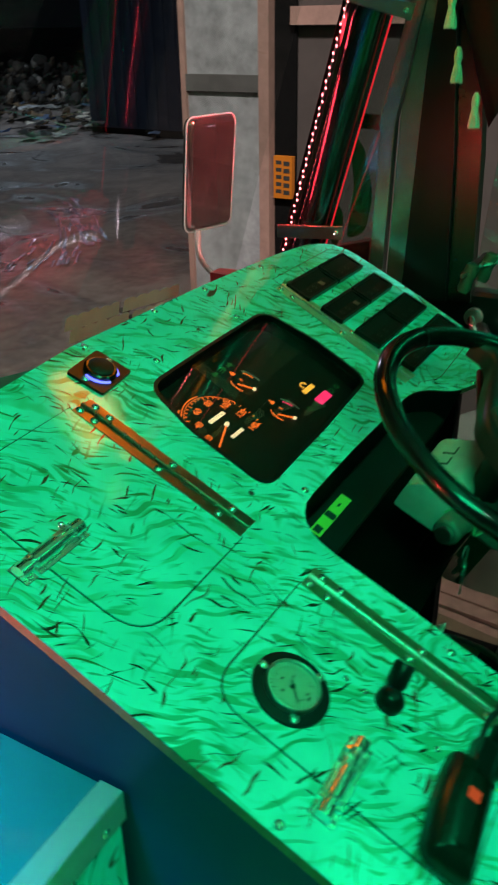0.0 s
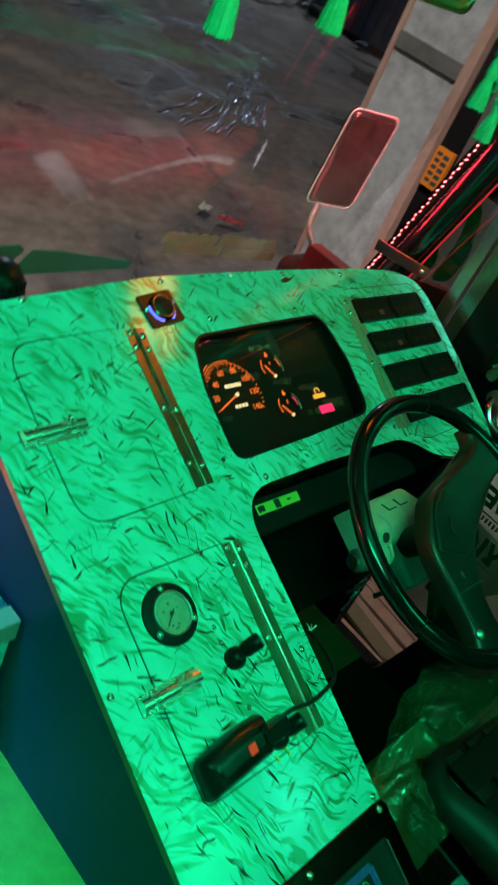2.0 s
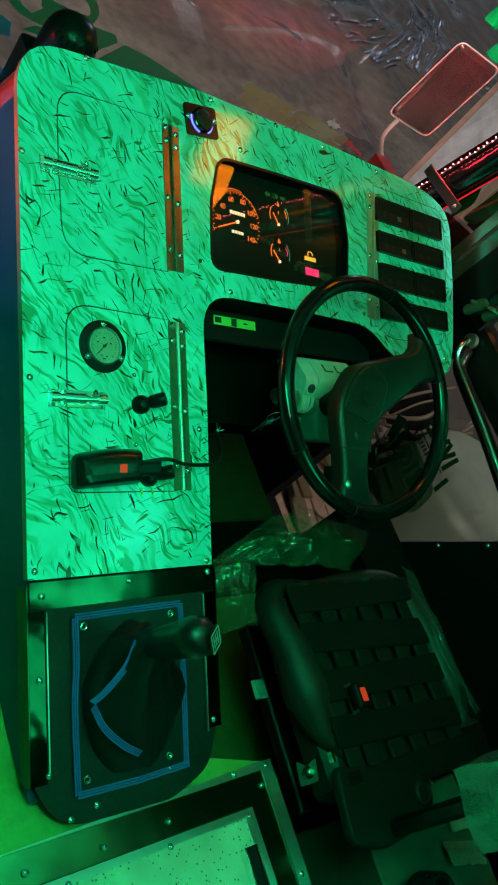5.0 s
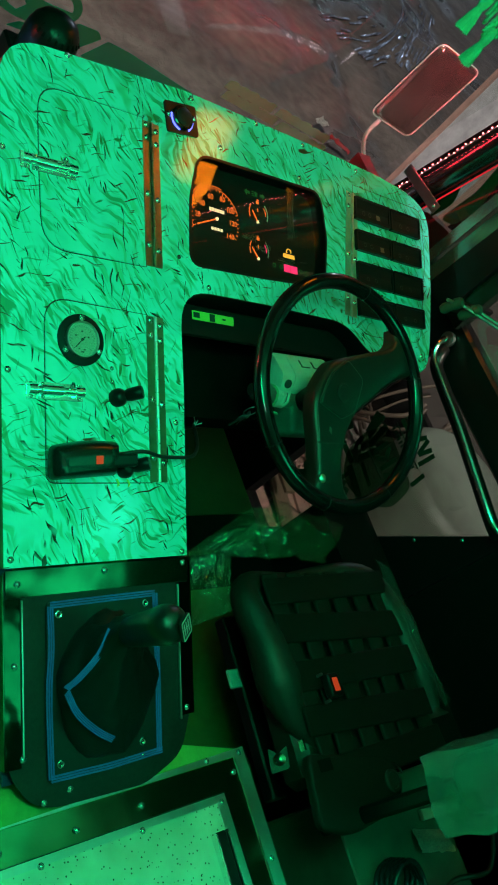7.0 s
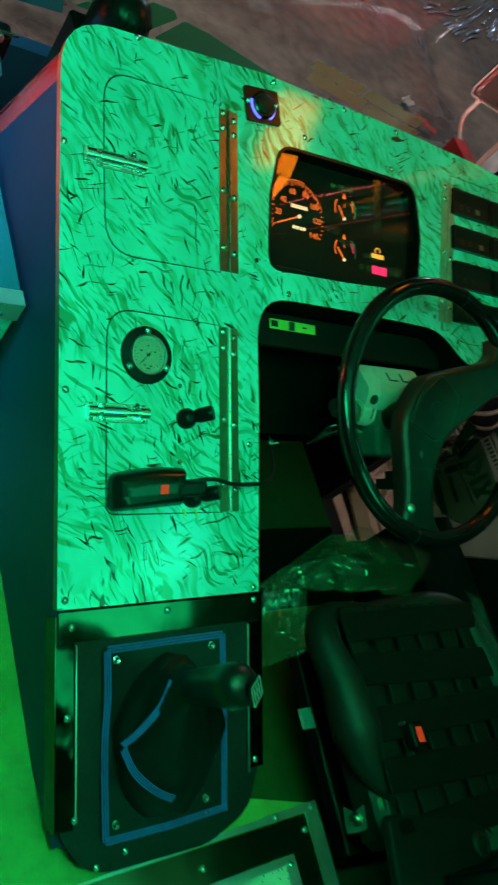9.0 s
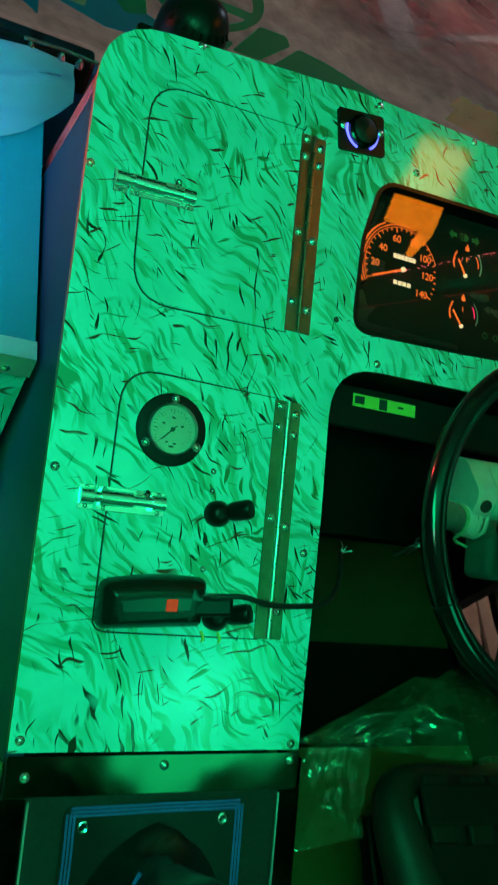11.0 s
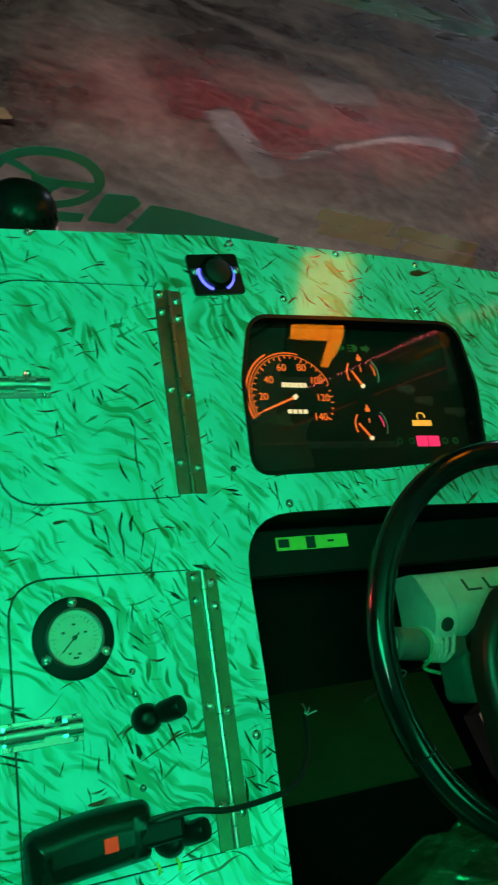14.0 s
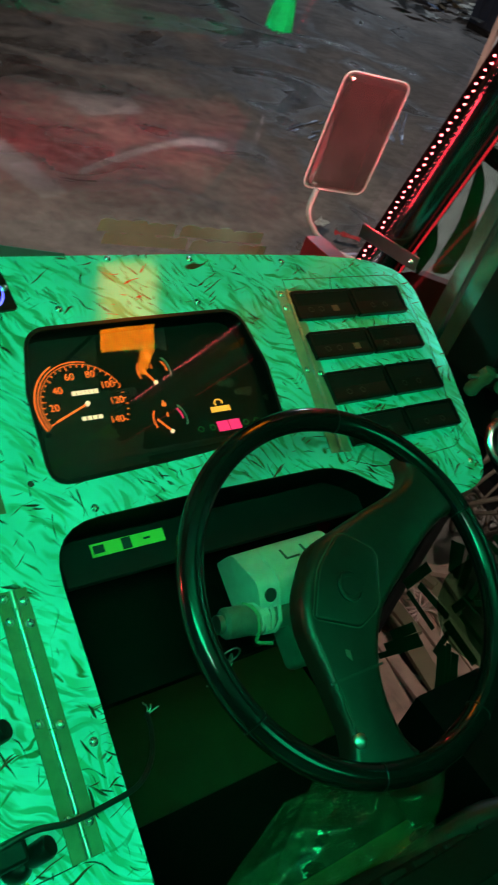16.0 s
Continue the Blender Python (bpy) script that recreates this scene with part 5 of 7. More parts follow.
def steering_column():
    c = thing("steering_column", WHEEL, "steering column with grey plastic shroud and ignition barrel", "steering column")
    shade(part("shaft", lathe(bmesh.new(), [(0.026, -0.62), (0.026, -0.10)], segments=20), BLACK, c))
    bm = plate(bmesh.new(), [rounded([(0.010, -0.182, 0.006), (0.010, -0.112, 0.014), (0.046, -0.096, 0.012), (0.100, -0.134, 0.014), (0.100, -0.182, 0.006)], 6)], -0.078, 0.080, Matrix(((0, 0, 1, 0), (1, 0, 0, 0), (0, 1, 0, 0), (0, 0, 0, 1))))
    bmesh.ops.bevel(bm, geom=[e for e in bm.edges if abs(e.verts[0].co.x - e.verts[1].co.x) < 1e-5 and len(e.link_faces) == 2 and abs(e.calc_face_angle(0)) > 1.0], offset=0.008, segments=3, affect="EDGES", clamp_overlap=True)
    shroud = shade(part("shroud", bm, GREY_PLASTIC, c, "pale grey plastic column shroud"), 50)
    # Darker copy of the shroud's grey: the skirt's shade is put into its colour.
    shade(part("shroud_skirt", boxed(-0.036, 0.080, -0.075, 0.030, -0.180, -0.118, bevel=0.012, segments=4), plain("shaded_grey_plastic", (0.16, 0.165, 0.15), 0.5, 0, 0.4, 30, 0.15), c, "lower half of the grey shroud"), 50)
    slope = pose(0, 0.073, -0.115, -35, 0, 0)
    groove = plain("shroud_groove", (0.07, 0.075, 0.07), 0.6, 0, 0.1, 60, 0)
    for x in (0.004, 0.040):
        mark = part("embossed_mark", box(bmesh.new(), x - 0.014, x - 0.011, -0.006, 0.014, -0.001, 0.0016, m=slope), groove, shroud)
        part("embossed_foot", box(bmesh.new(), x - 0.0108, x + 0.010, -0.006, -0.0035, -0.001, 0.0016, m=slope), groove, mark)
    part("top_ridge", tube(bmesh.new(), smooth_line([(-0.046, 0.016, -0.108), (-0.044, 0.046, -0.0965), (-0.040, 0.090, -0.127)], 6), 0.0016, 6), GREY_PLASTIC, shroud, "moulded ridge")
    shade(part("bolt_hole", lathe(bmesh.new(), [(0.0095, -0.002), (0.0095, 0.0012), (0.0080, 0.0016), (0.0070, 0.0006)], pose(-0.060, 0.028, -0.1035, 25, 0, 0), 20), INK, shroud, "dark recessed screw hole"))
    barrel = pose(-0.030, 0.000, -0.132, 0, 90, -8)
    shade(part("ignition_barrel", lathe(bmesh.new(), [(0.017, -0.100), (0.021, -0.096), (0.021, -0.055), (0.018, -0.050), (0.018, 0.0)], barrel, 22), plain("dull_grey_metal", (0.20, 0.20, 0.19), 0.4, 0.3, 0.4, 60, 0.2), c, "dull grey ignition lock barrel"))
    shade(part("lock_face", cone(bmesh.new(), 0.013, 0.012, -0.108, -0.100, barrel, 18), STEEL, c))
    for k in range(5):
        pts = [barrel @ Vector(((0.0205 + 0.002 * math.sin(3 * i + k)) * math.cos(i * 0.524), 0.0205 * math.sin(i * 0.524), -0.020 - 0.008 * k + 0.004 * math.sin(i * 0.524 + k))) for i in range(12)]
        part("tape_wrap", tube(bmesh.new(), pts, 0.0030, 6, closed=True), GREY_PLASTIC, c, "pale tape wound round the lock")
    tie = [barrel @ Vector(q) for q in ((0.0, 0.022, -0.062), (-0.020, 0.012, -0.060), (-0.026, -0.002, -0.058), (-0.016, -0.020, -0.056), (0.004, -0.030, -0.052), (0.002, -0.036, -0.030))]
    shade(part("cord_tie", tube(bmesh.new(), smooth_line(tie, 6), 0.0026, 8), YARN, c, "green cord tied round the lock"), 80)
    # stalk on the far side
    part("stalk", tube(bmesh.new(), smooth_line([(0.05, 0.03, -0.12), (0.12, 0.06, -0.10), (0.235, 0.115, -0.075)], 6), [0.006] * 6 + [0.008] * 7, 10), BLACK, c, "black column stalk")


steering_column()


def key_bunch():
    k = thing("key_bunch", pose(0.278, -0.462, 0.752), "small bunch of keys hanging from the lock", "keys")
    part("key_ring", tube(bmesh.new(), [(0.016 * math.cos(radians(a)), 0.004, 0.016 * math.sin(radians(a))) for a in range(0, 360, 20)], 0.0012, 6, closed=True), STEEL, k)
    for i, (x, a) in enumerate(((-0.008, 20), (0.0, -8), (0.010, -28))):
        m = pose(x, 0.003 * i, -0.014, 0, a, 30 * i)
        bm = plate(bmesh.new(), [ring(0, -0.008, 0.009, 14), ring(0, -0.002, 0.002, 8)], -0.0008, 0.0008, m @ pose(0, 0, 0, 90, 0, 0))
        box(bm, -0.003, 0.003, -0.0008, 0.0008, -0.040, -0.014, m=m)
        part("key", bm, STEEL, k)


key_bunch()


# ---- driver's seat ----
def driver_seat():
    s = thing("driver_seat", pose(0.470, -0.92, 0.36, 0, 0, -3), "black driver's seat with plastic wrap still on", "seat")
    strap, band = plain("black_webbing", (0.011, 0.013, 0.010), 0.6, 0, 0.5, 60, 0.5, spec=0.25), plain("dull_black_webbing", (0.005, 0.006, 0.005), 0.65, 0, 0.3, 140, 0.5, spec=0.2)
    # cushion: side bolsters and woven middle
    roll = smooth_line([(-0.112, -0.190, 0.196), (-0.158, -0.128, 0.188), (-0.172, -0.055, 0.192), (-0.180, 0.03, 0.196), (-0.178, 0.150, 0.182), (0.0, 0.180, 0.140), (0.192, 0.170, 0.176), (0.242, 0.06, 0.196), (0.258, -0.08, 0.196), (0.268, -0.180, 0.184)], 7)
    girth = [0.010, 0.026, 0.046, 0.040, 0.028, 0.018, 0.030, 0.036, 0.036, 0.018]
    fat = [girth[min(8, k // 7)] + (girth[min(9, k // 7 + 1)] - girth[min(8, k // 7)]) * (k % 7) / 7 for k in range(len(roll))]
    shade(part("edge_roll", tube(bmesh.new(), roll, fat, 18), SEAT_BLACK, s, "padded black edge roll"), 80)
    part("cushion_base", boxed(-0.165, 0.235, -0.25, 0.18, 0.10, 0.19, bevel=0.02), SEAT_BLACK, s)
    for i in range(5):
        y = 0.130 - 0.092 * i
        part("cross_band", box(bmesh.new(), -0.158, 0.228, -0.028 - 0.003 * (i % 2), 0.029 + 0.002 * (i % 3), 0.212, 0.221, bevel=0.004, segments=2, m=pose(0, y + 0.004 * (i % 2), 0, 0, 0, (1.5, -2.0, 0.8, -1.2, 2.2)[i])), band, s, "wide black webbing band")
    for j in range(6):
        x = -0.122 + 0.064 * j
        part("long_band", box(bmesh.new(), -0.022, 0.022, -0.25, 0.170, 0.203, 0.2125, bevel=0.004, segments=2, m=pose(x, 0, 0, 0, 0, (1.2, -1.6, 0.6, 1.8, -1.0, 0.5)[j])), strap, s, "black webbing band")
    part("buckle", boxed(-0.090, -0.053, -0.108, -0.060, 0.222, 0.243, bevel=0.006, segments=2), BLACK, s, "black seat belt buckle")
    part("buckle_button", boxed(-0.079, -0.064, -0.098, -0.071, 0.243, 0.2456, bevel=0.001), RED_BUTTON, s, "red release button")
    for y in (-0.060, -0.113):
        part("buckle_pin", cone(bmesh.new(), 0.0035, 0.003, 0.226, 0.240, Matrix.Translation((-0.098, y, 0)), 10), STEEL, s, "bright buckle rivet")
    # hinge cover between cushion and backrest
    bm = pillow(rounded([(-0.185, -0.195, 0.02), (0.025, -0.235, 0.03), (0.060, -0.285, 0.04), (0.015, -0.335, 0.04), (-0.13, -0.352, 0.03), (-0.205, -0.325, 0.02)], 6), 0.205, 0.222, 0.008)
    plate_ob = shade(part("recliner_cover", bm, plain("dull_moulded_cover", (0.009, 0.011, 0.009), 0.6, 0, 0.4, 25, 0.2, spec=0.2), s, "black plastic recliner cover"), 50)
    shade(part("pivot", lathe(bmesh.new(), [(0.022, 0.220), (0.022, 0.226), (0.017, 0.229), (0.015, 0.225), (0.0005, 0.225)], Matrix.Translation((0.018, -0.283, 0)), 24), SEAT_BLACK, plate_ob))
    part("bright_edge", tube(bmesh.new(), [(0.026 + 0.032 * math.cos(radians(b)), -0.283 + 0.034 * math.sin(radians(b)), 0.221) for b in range(15, 80, 8)], 0.0028, 6), CHROME, plate_ob, "bright metal edge")
    part("slot", boxed(-0.165, -0.130, -0.235, -0.212, 0.2215, 0.2226), DARK, plate_ob)
    bm = boxed(-0.125, 0.245, -0.375, -0.275, 0.46, 0.92, bevel=0.035, segments=3)
    for v in bm.verts:
        v.co.y -= 0.14 * (v.co.z - 0.44)
    shade(part("backrest", bm, SEAT_BLACK, s, "black padded backrest"), 70)
    part("backrest_frame", boxed(-0.10, 0.22, -0.34, -0.31, 0.10, 0.46, bevel=0.006), BLACK, s, "black steel backrest frame")
    bm = bmesh.new()
    grid = [(-0.148, -0.262), (0.260, -0.262), (0.260, -0.392), (-0.148, -0.392)]
    rows = []
    for k in range(13):
        z = 0.440 + 0.04 * k
        ring_pts = []
        for (xa, ya), (xb, yb) in zip(grid, grid[1:] + grid[:1]):
            for q in range(6):
                p = Vector((xa + (xb - xa) * q / 6, ya + (yb - ya) * q / 6 - 0.14 * (z - 0.44), z))
                ring_pts.append(bm.verts.new(p + 0.020 * Vector((noise.noise(p * 14), noise.noise(p * 14 + Vector((9, 0, 0))), 0.6 * noise.noise(p * 9)))))
        rows.append(ring_pts)
    for a, b in zip(rows, rows[1:]):
        for i in range(len(a)):
            bm.faces.new((a[i - 1], a[i], b[i], b[i - 1]))
    bm.faces.new(rows[0][::-1])
    shade(part("backrest_wrap", bm, WRAP, s, "loose milky plastic wrap"), 35)
    # rails and base: the floor shows below the raised frame
    for x, y0, y1 in ((-0.118, -0.25, 0.14), (0.16, -0.26, 0.24)):
        part("slide_rail", boxed(x - 0.020, x + 0.020, y0, y1, 0.010, 0.045, bevel=0.004), BLACK, s, "black steel slide rail")
    part("base_frame", boxed(0.085, 0.20, -0.24, 0.20, -0.208, 0.098, bevel=0.01), DARK, s, "black seat base box")
    for y in (0.115, 0.045, -0.030, -0.100, -0.190):
        part("cross_strut", boxed(-0.098, 0.083, y - 0.011, y + 0.011, 0.014, 0.032, bevel=0.003), BLACK, s, "black cross strut")
    part("side_bracket", boxed(-0.050, -0.035, -0.19, 0.115, 0.034, 0.085, bevel=0.003), BLACK, s, "black side bracket")
    part("rail_clip", boxed(-0.166, -0.136, -0.018, 0.022, 0.036, 0.046, bevel=0.002), GREY_PLASTIC, s, "pale plastic clip")
    bracket = part("pivot_bracket", plate(bmesh.new(), [rounded([(-0.03, -0.03, 0.008), (0.02, -0.03, 0.008), (0.028, 0.025, 0.006), (0.0, 0.012, 0.004), (-0.022, 0.032, 0.006)], 4)], 0, 0.004, pose(-0.226, -0.190, 0.190, 0, -50, 0) @ Matrix.Scale(0.72, 4)), WORN_STEEL, s, "worn bent bracket")
    bm = lathe(bmesh.new(), [(0.016, 0), (0.016, 0.006), (0.009, 0.009), (0.009, 0.016), (0.0005, 0.018)], pose(-0.228, -0.192, 0.192, 0, -50, 0) @ Matrix.Scale(0.72, 4), 14)
    shade(part("pivot_bolt", bm, WORN_STEEL, bracket, "bright pivot bolt and washer"))
    part("adjuster_tab", boxed(-0.192, -0.188, -0.190, -0.170, 0.215, 0.228), WORN_STEEL, s, "bright adjuster tab")


driver_seat()


def crumpled_sheet(name, corners, mat, label, seed, bulge=0.02, n=14, category="plastic wrap", folds=0.0):
    """A thin crumpled sheet between four corners."""
    a, b, c, d = (Vector(p) for p in corners)
    bm = bmesh.new()
    grid = []
    for i in range(n + 1):
        row = []
        for j in range(n + 1):
            u, v = i / n, j / n
            p = (a * (1 - u) + b * u) * (1 - v) + (d * (1 - u) + c * u) * v
            q = Vector((p.x * 5 + p.y * 3 + seed, p.y * 9, seed))
            ridge = ((1 - abs(noise.noise(q))) ** 5 * 0.9 + (1 - abs(noise.noise(q * 2.1))) ** 6 * 0.5) * bulge + bulge * math.sin(math.pi * u) * math.sin(math.pi * v)
            ridge += folds * abs(((u * 4.3 + 1.1 * v + 0.7 * noise.noise((2.2 * u, 3 * v, seed))) % 1.0) * 2 - 1)
            edge = 0.14 * bulge * noise.noise((u * 6 + seed, v * 6, 2 * seed))
            row.append(bm.verts.new(p + Vector((edge, edge * 0.7, ridge))))
        grid.append(row)
    for i in range(n):
        for j in range(n):
            bm.faces.new((grid[i][j], grid[i + 1][j], grid[i + 1][j + 1], grid[i][j + 1]))
    bmesh.ops.solidify(bm, geom=list(bm.faces), thickness=0.0006)
    return tagged(part(name, bm, mat), label, category)


for corners, mat, label, seed, bulge, n, folds in (
        ([(0.200, -0.712, 0.612), (0.457, -0.762, 0.618), (0.560, -0.676, 0.630), (0.370, -0.604, 0.630)], PLASTIC_WRAP, "crumpled clear plastic wrap over the seat front", 4.0, 0.026, 26, 0.006),
        ([(0.105, -0.705, 0.592), (0.215, -0.712, 0.612), (0.390, -0.648, 0.636), (0.300, -0.622, 0.628)], PLASTIC_WRAP, "clear plastic wrap drawn along the seat front", 6.0, 0.022, 22, 0.004),
        ([(0.086, -0.834, 0.560), (0.182, -0.824, 0.596), (0.202, -0.706, 0.618), (0.120, -0.696, 0.596)], PLASTIC_WRAP, "clear plastic wrap hanging off the seat corner", 8.0, 0.022, 20, 0.006),
        ([(0.690, -1.105, 0.604), (0.735, -1.092, 0.590), (0.712, -0.775, 0.597), (0.652, -0.752, 0.614)], SMOKY_WRAP, "split strip of plastic wrap along the seat edge", 5.0, 0.010, 18, 0.003)):
    crumpled_sheet("plastic_wrap", corners, mat, label, seed, bulge, n, folds=folds).data.shade_smooth()
for y, z in ((-0.575, 0.385), (-0.640, 0.520), (-0.705, 0.655)):
    s = new("screw", SCREW)
    s.parent, s.matrix_local = bpy.data.objects["wall_right_panel"], pose(RIGHT - 0.001, y - 0.030, z - 0.012, 0, -90, 0)
setting("partition_floor", boxed(0.812, 0.998, -1.6, -0.492, FLOOR, 0.40), DARK, "dark box beside the seat", "panel")

setting("floor_step", boxed(0.47, 0.98, -1.70, -1.20, FLOOR, 0.40, bevel=0.004), plain("dusty_step", (0.09, 0.105, 0.08), 0.6, 0, 0.5, 14, 0.2), "dusty step behind the seat", "floor")
crumpled_sheet("cleaning_cloth", [(0.668, -1.366, 0.402), (0.776, -1.394, 0.402), (0.786, -1.346, 0.404), (0.680, -1.316, 0.402)], plain("grey_knit_cloth", (0.58, 0.57, 0.54), 0.95, 0, 0.5, 260, 0.9), "grey knitted cloth lying on the step", 2.0, 0.02, 12, "cloth").data.shade_smooth()
cable = thing("loose_cable", pose(0, 0, 0.41), "loose black cables on the step behind the seat", "cable")
for pts in ([(0.62, -1.50, 0.0), (0.70, -1.44, 0.03), (0.80, -1.45, 0.06), (0.86, -1.38, 0.07), (0.92, -1.42, 0.02), (0.94, -1.52, 0.0)], [(0.61, -1.42, 0.0), (0.66, -1.46, 0.02), (0.74, -1.49, 0.01), (0.84, -1.52, 0.0)]):
    shade(part("strand", tube(bmesh.new(), smooth_line(pts, 8), 0.006, 8), CORD_BLACK, cable), 80)
coil = thing("cable_coil", pose(0.556, -1.392, 0.402, 12, 0, 0), "coiled dark blue ribbed cable lying on the step", "cable")
ribbed = plain("dark_blue_cable", (0.010, 0.020, 0.028), 0.25, 0, 0.4, 90, 0.2)
for k in range(5):
    turn = [(0.050 * math.cos(0.35 * a) * (1 + 0.05 * math.sin(a + k)), 0.045 * math.sin(0.35 * a), 0.008 + 0.011 * k + 0.003 * math.sin(0.7 * a + k)) for a in range(18)]
    shade(part("loop", tube(bmesh.new(), turn, 0.0065, 8, closed=True), ribbed, coil), 80)
plank = thing("short_board", pose(0.792, -1.306, 0.402, 0, 0, -6), "short pale board lying on the step", "board")
part("plank", boxed(-0.07, 0.07, -0.012, 0.012, 0, 0.012, bevel=0.002), PAPER, plank)


# ---- right side: pillar, door, windows ----
def pillar_point(z, dx=0.0, dy=0.0):
    return Vector((0.955 - 0.088 * (z - 1) + dx, 0.177 - 0.312 * (z - 1) + dy, z))


def led_pillar():
    p = thing("pillar_bar", pose(0, 0, 0), "round black corner pillar edged with red light beads", "pillar")
    zs = [0.80 + 0.14 * i for i in range(11)]
    shade(part("bar", tube(bmesh.new(), [pillar_point(z, 0.01, -0.050) for z in zs], 0.036, 24), plain("polished_dark_tube", (0.11, 0.13, 0.14), 0.20, 0.95, 0.25, 30, 0.02), p, "glossy black tube"), 70)
    bm = bmesh.new()
    tube(bm, [pillar_point(z, 0.012, -0.006) for z in zs], 0.012, 8)
    part("strip_channel", bm, BLACK, p, "black strip channel")
    # Added shield between beads and windscreen, to block their reflection.
    bm = bmesh.new()
    lip = [[bm.verts.new(pillar_point(z, dx, dy)) for z in zs] for dx, dy in ((-0.020, 0.004), (0.016, 0.012))]
    for i in range(len(zs) - 1):
        bm.faces.new((lip[0][i], lip[0][i + 1], lip[1][i + 1], lip[1][i]))
    bmesh.ops.solidify(bm, geom=list(bm.faces), thickness=0.002)
    part("bead_shield", bm, DARK, p, "added black shield that keeps the light beads out of the windscreen reflection")
    for i in range(96):
        q = pillar_point(0.86 + 0.0128 * i, -0.004 - 0.003 * (i % 2), 0.002 * (i % 2))
        b = bmesh.new()
        bmesh.ops.create_icosphere(b, subdivisions=1, radius=0.0023, matrix=Matrix.Translation(q))
        part("led_bead", b, LED_BEAD, p)
    # Emissive line in place of the beads' red reflection along the tube.
    part("tube_sheen", tube(bmesh.new(), [pillar_point(z, 0.0, -0.096) for z in zs], 0.0021, 8), TUBE_GLOW, p, "glowing red line for the sheen on the tube")
    for z, long, lean in ((1.03, 0.15, -2), (1.475, 0.16, 16)):
        q = pillar_point(z)
        m = Matrix.Translation(q + Vector((-0.035, -0.062, 0))) @ pose(0, 0, 0, lean, 0, 8)
        cl = part("clamp", box(bmesh.new(), -0.002, 0.002, -long / 2, long / 2, -0.014, 0.014, bevel=0.001, m=m), rippled("bright_clamp_steel", (0.42, 0.43, 0.40), 0.3), p, "flat metal clamp strip")
        s = new("screw", SCREW)
        s.parent, s.matrix_local = cl, m @ pose(-0.002, -long / 2 + 0.014, 0, 0, -90, 0)


led_pillar()


def door_frame():
    d = thing("door_frame", pose(0, 0, 0), "black door frame with glazed quarter light", "door frame")
    def slab(name, pts, x0, x1, mat, label=""):
        bm = plate(bmesh.new(), [pts], 0, x1 - x0, Matrix(((0, 0, 1, x0), (1, 0, 0, 0), (0, 1, 0, 0), (0, 0, 0, 1))))
        return part(name, bm, mat, d, label)
    slab("rear_post", [(-0.095, 0.90), (-0.195, 0.90), (-0.185, 1.20), (-0.165, 1.45), (-0.30, 2.2), (-0.20, 2.2), (-0.115, 1.36)], 0.97, 1.03, BLACK, "broad black post")
    slab("rear_trim", [(-0.196, 0.90), (-0.245, 0.90), (-0.235, 1.20), (-0.215, 1.45), (-0.36, 2.2), (-0.301, 2.2), (-0.166, 1.45), (-0.186, 1.20)], 0.985, 1.02, plain("dull_green_trim", (0.010, 0.018, 0.013), 0.25, 0, 0.5, 20, 0.1), "dull green trim")
    slab("front_post", [(-0.015, 0.90), (-0.045, 0.90), (-0.055, 1.26), (-0.26, 2.2), (-0.235, 2.2), (-0.025, 1.27)], 0.975, 1.0, plain("scuffed_aluminium", (0.45, 0.47, 0.46), 0.24, 0.9, 0.4, 20, 0.4), "aluminium window channel")
    slab("inner_trim", [(-0.055, 0.90), (-0.098, 0.90), (-0.128, 1.36), (-0.23, 2.0), (-0.20, 2.0), (-0.065, 1.27)], 0.98, 1.0, plain("grey_green_trim", (0.30, 0.36, 0.33), 0.22, 0.8, 0.5, 14, 0.6), "dull painted trim")
    slab("rear_edge", [(-0.80, 0.92), (-0.88, 0.92), (-0.88, 2.2), (-0.80, 2.2)], 0.98, 1.04, BLACK)
    slab("cross_bar", [(0.10, 1.245), (-0.05, 1.235), (-0.05, 1.265), (0.10, 1.275)], 0.985, 1.0, WORN_STEEL, "thin steel bar")
    quarter = slab("quarter_glass", [(0.20, 0.93), (-0.02, 0.93), (-0.04, 1.26), (-0.24, 2.1), (-0.20, 2.1), (0.09, 1.30)], 1.0, 1.003, pane("quarter_light_glass", (0.80, 0.88, 0.84), 3.2), "clear quarter light")
    quarter.visible_shadow = False
    for pts in ([(0.055, 1.00), (0.01, 1.02), (-0.005, 1.10), (0.02, 1.20), (0.06, 1.24), (0.04, 1.12)], [(0.08, 0.97), (0.06, 1.05), (0.09, 1.10), (0.11, 1.03)]):
        slab("decal", rounded([(x, y, 0.02) for x, y in pts]), 1.004, 1.0045, plain("olive_film", (0.05, 0.075, 0.035), 0.5, 0, 0.2, 20, 0), "olive film decal")
    upper = slab("side_glass", [(-0.24, 0.92), (-0.80, 0.92), (-0.80, 2.2), (-0.35, 2.2)], 1.01, 1.013, GLASS, "clear side window")
    upper.visible_shadow = False
    low = slab("low_glass", [(0.0, -0.07), (-0.80, -0.07), (-0.80, 0.80), (0.0, 0.80)], 1.02, 1.023, GLASS, "clear low window")
    low.visible_shadow = False


door_frame()


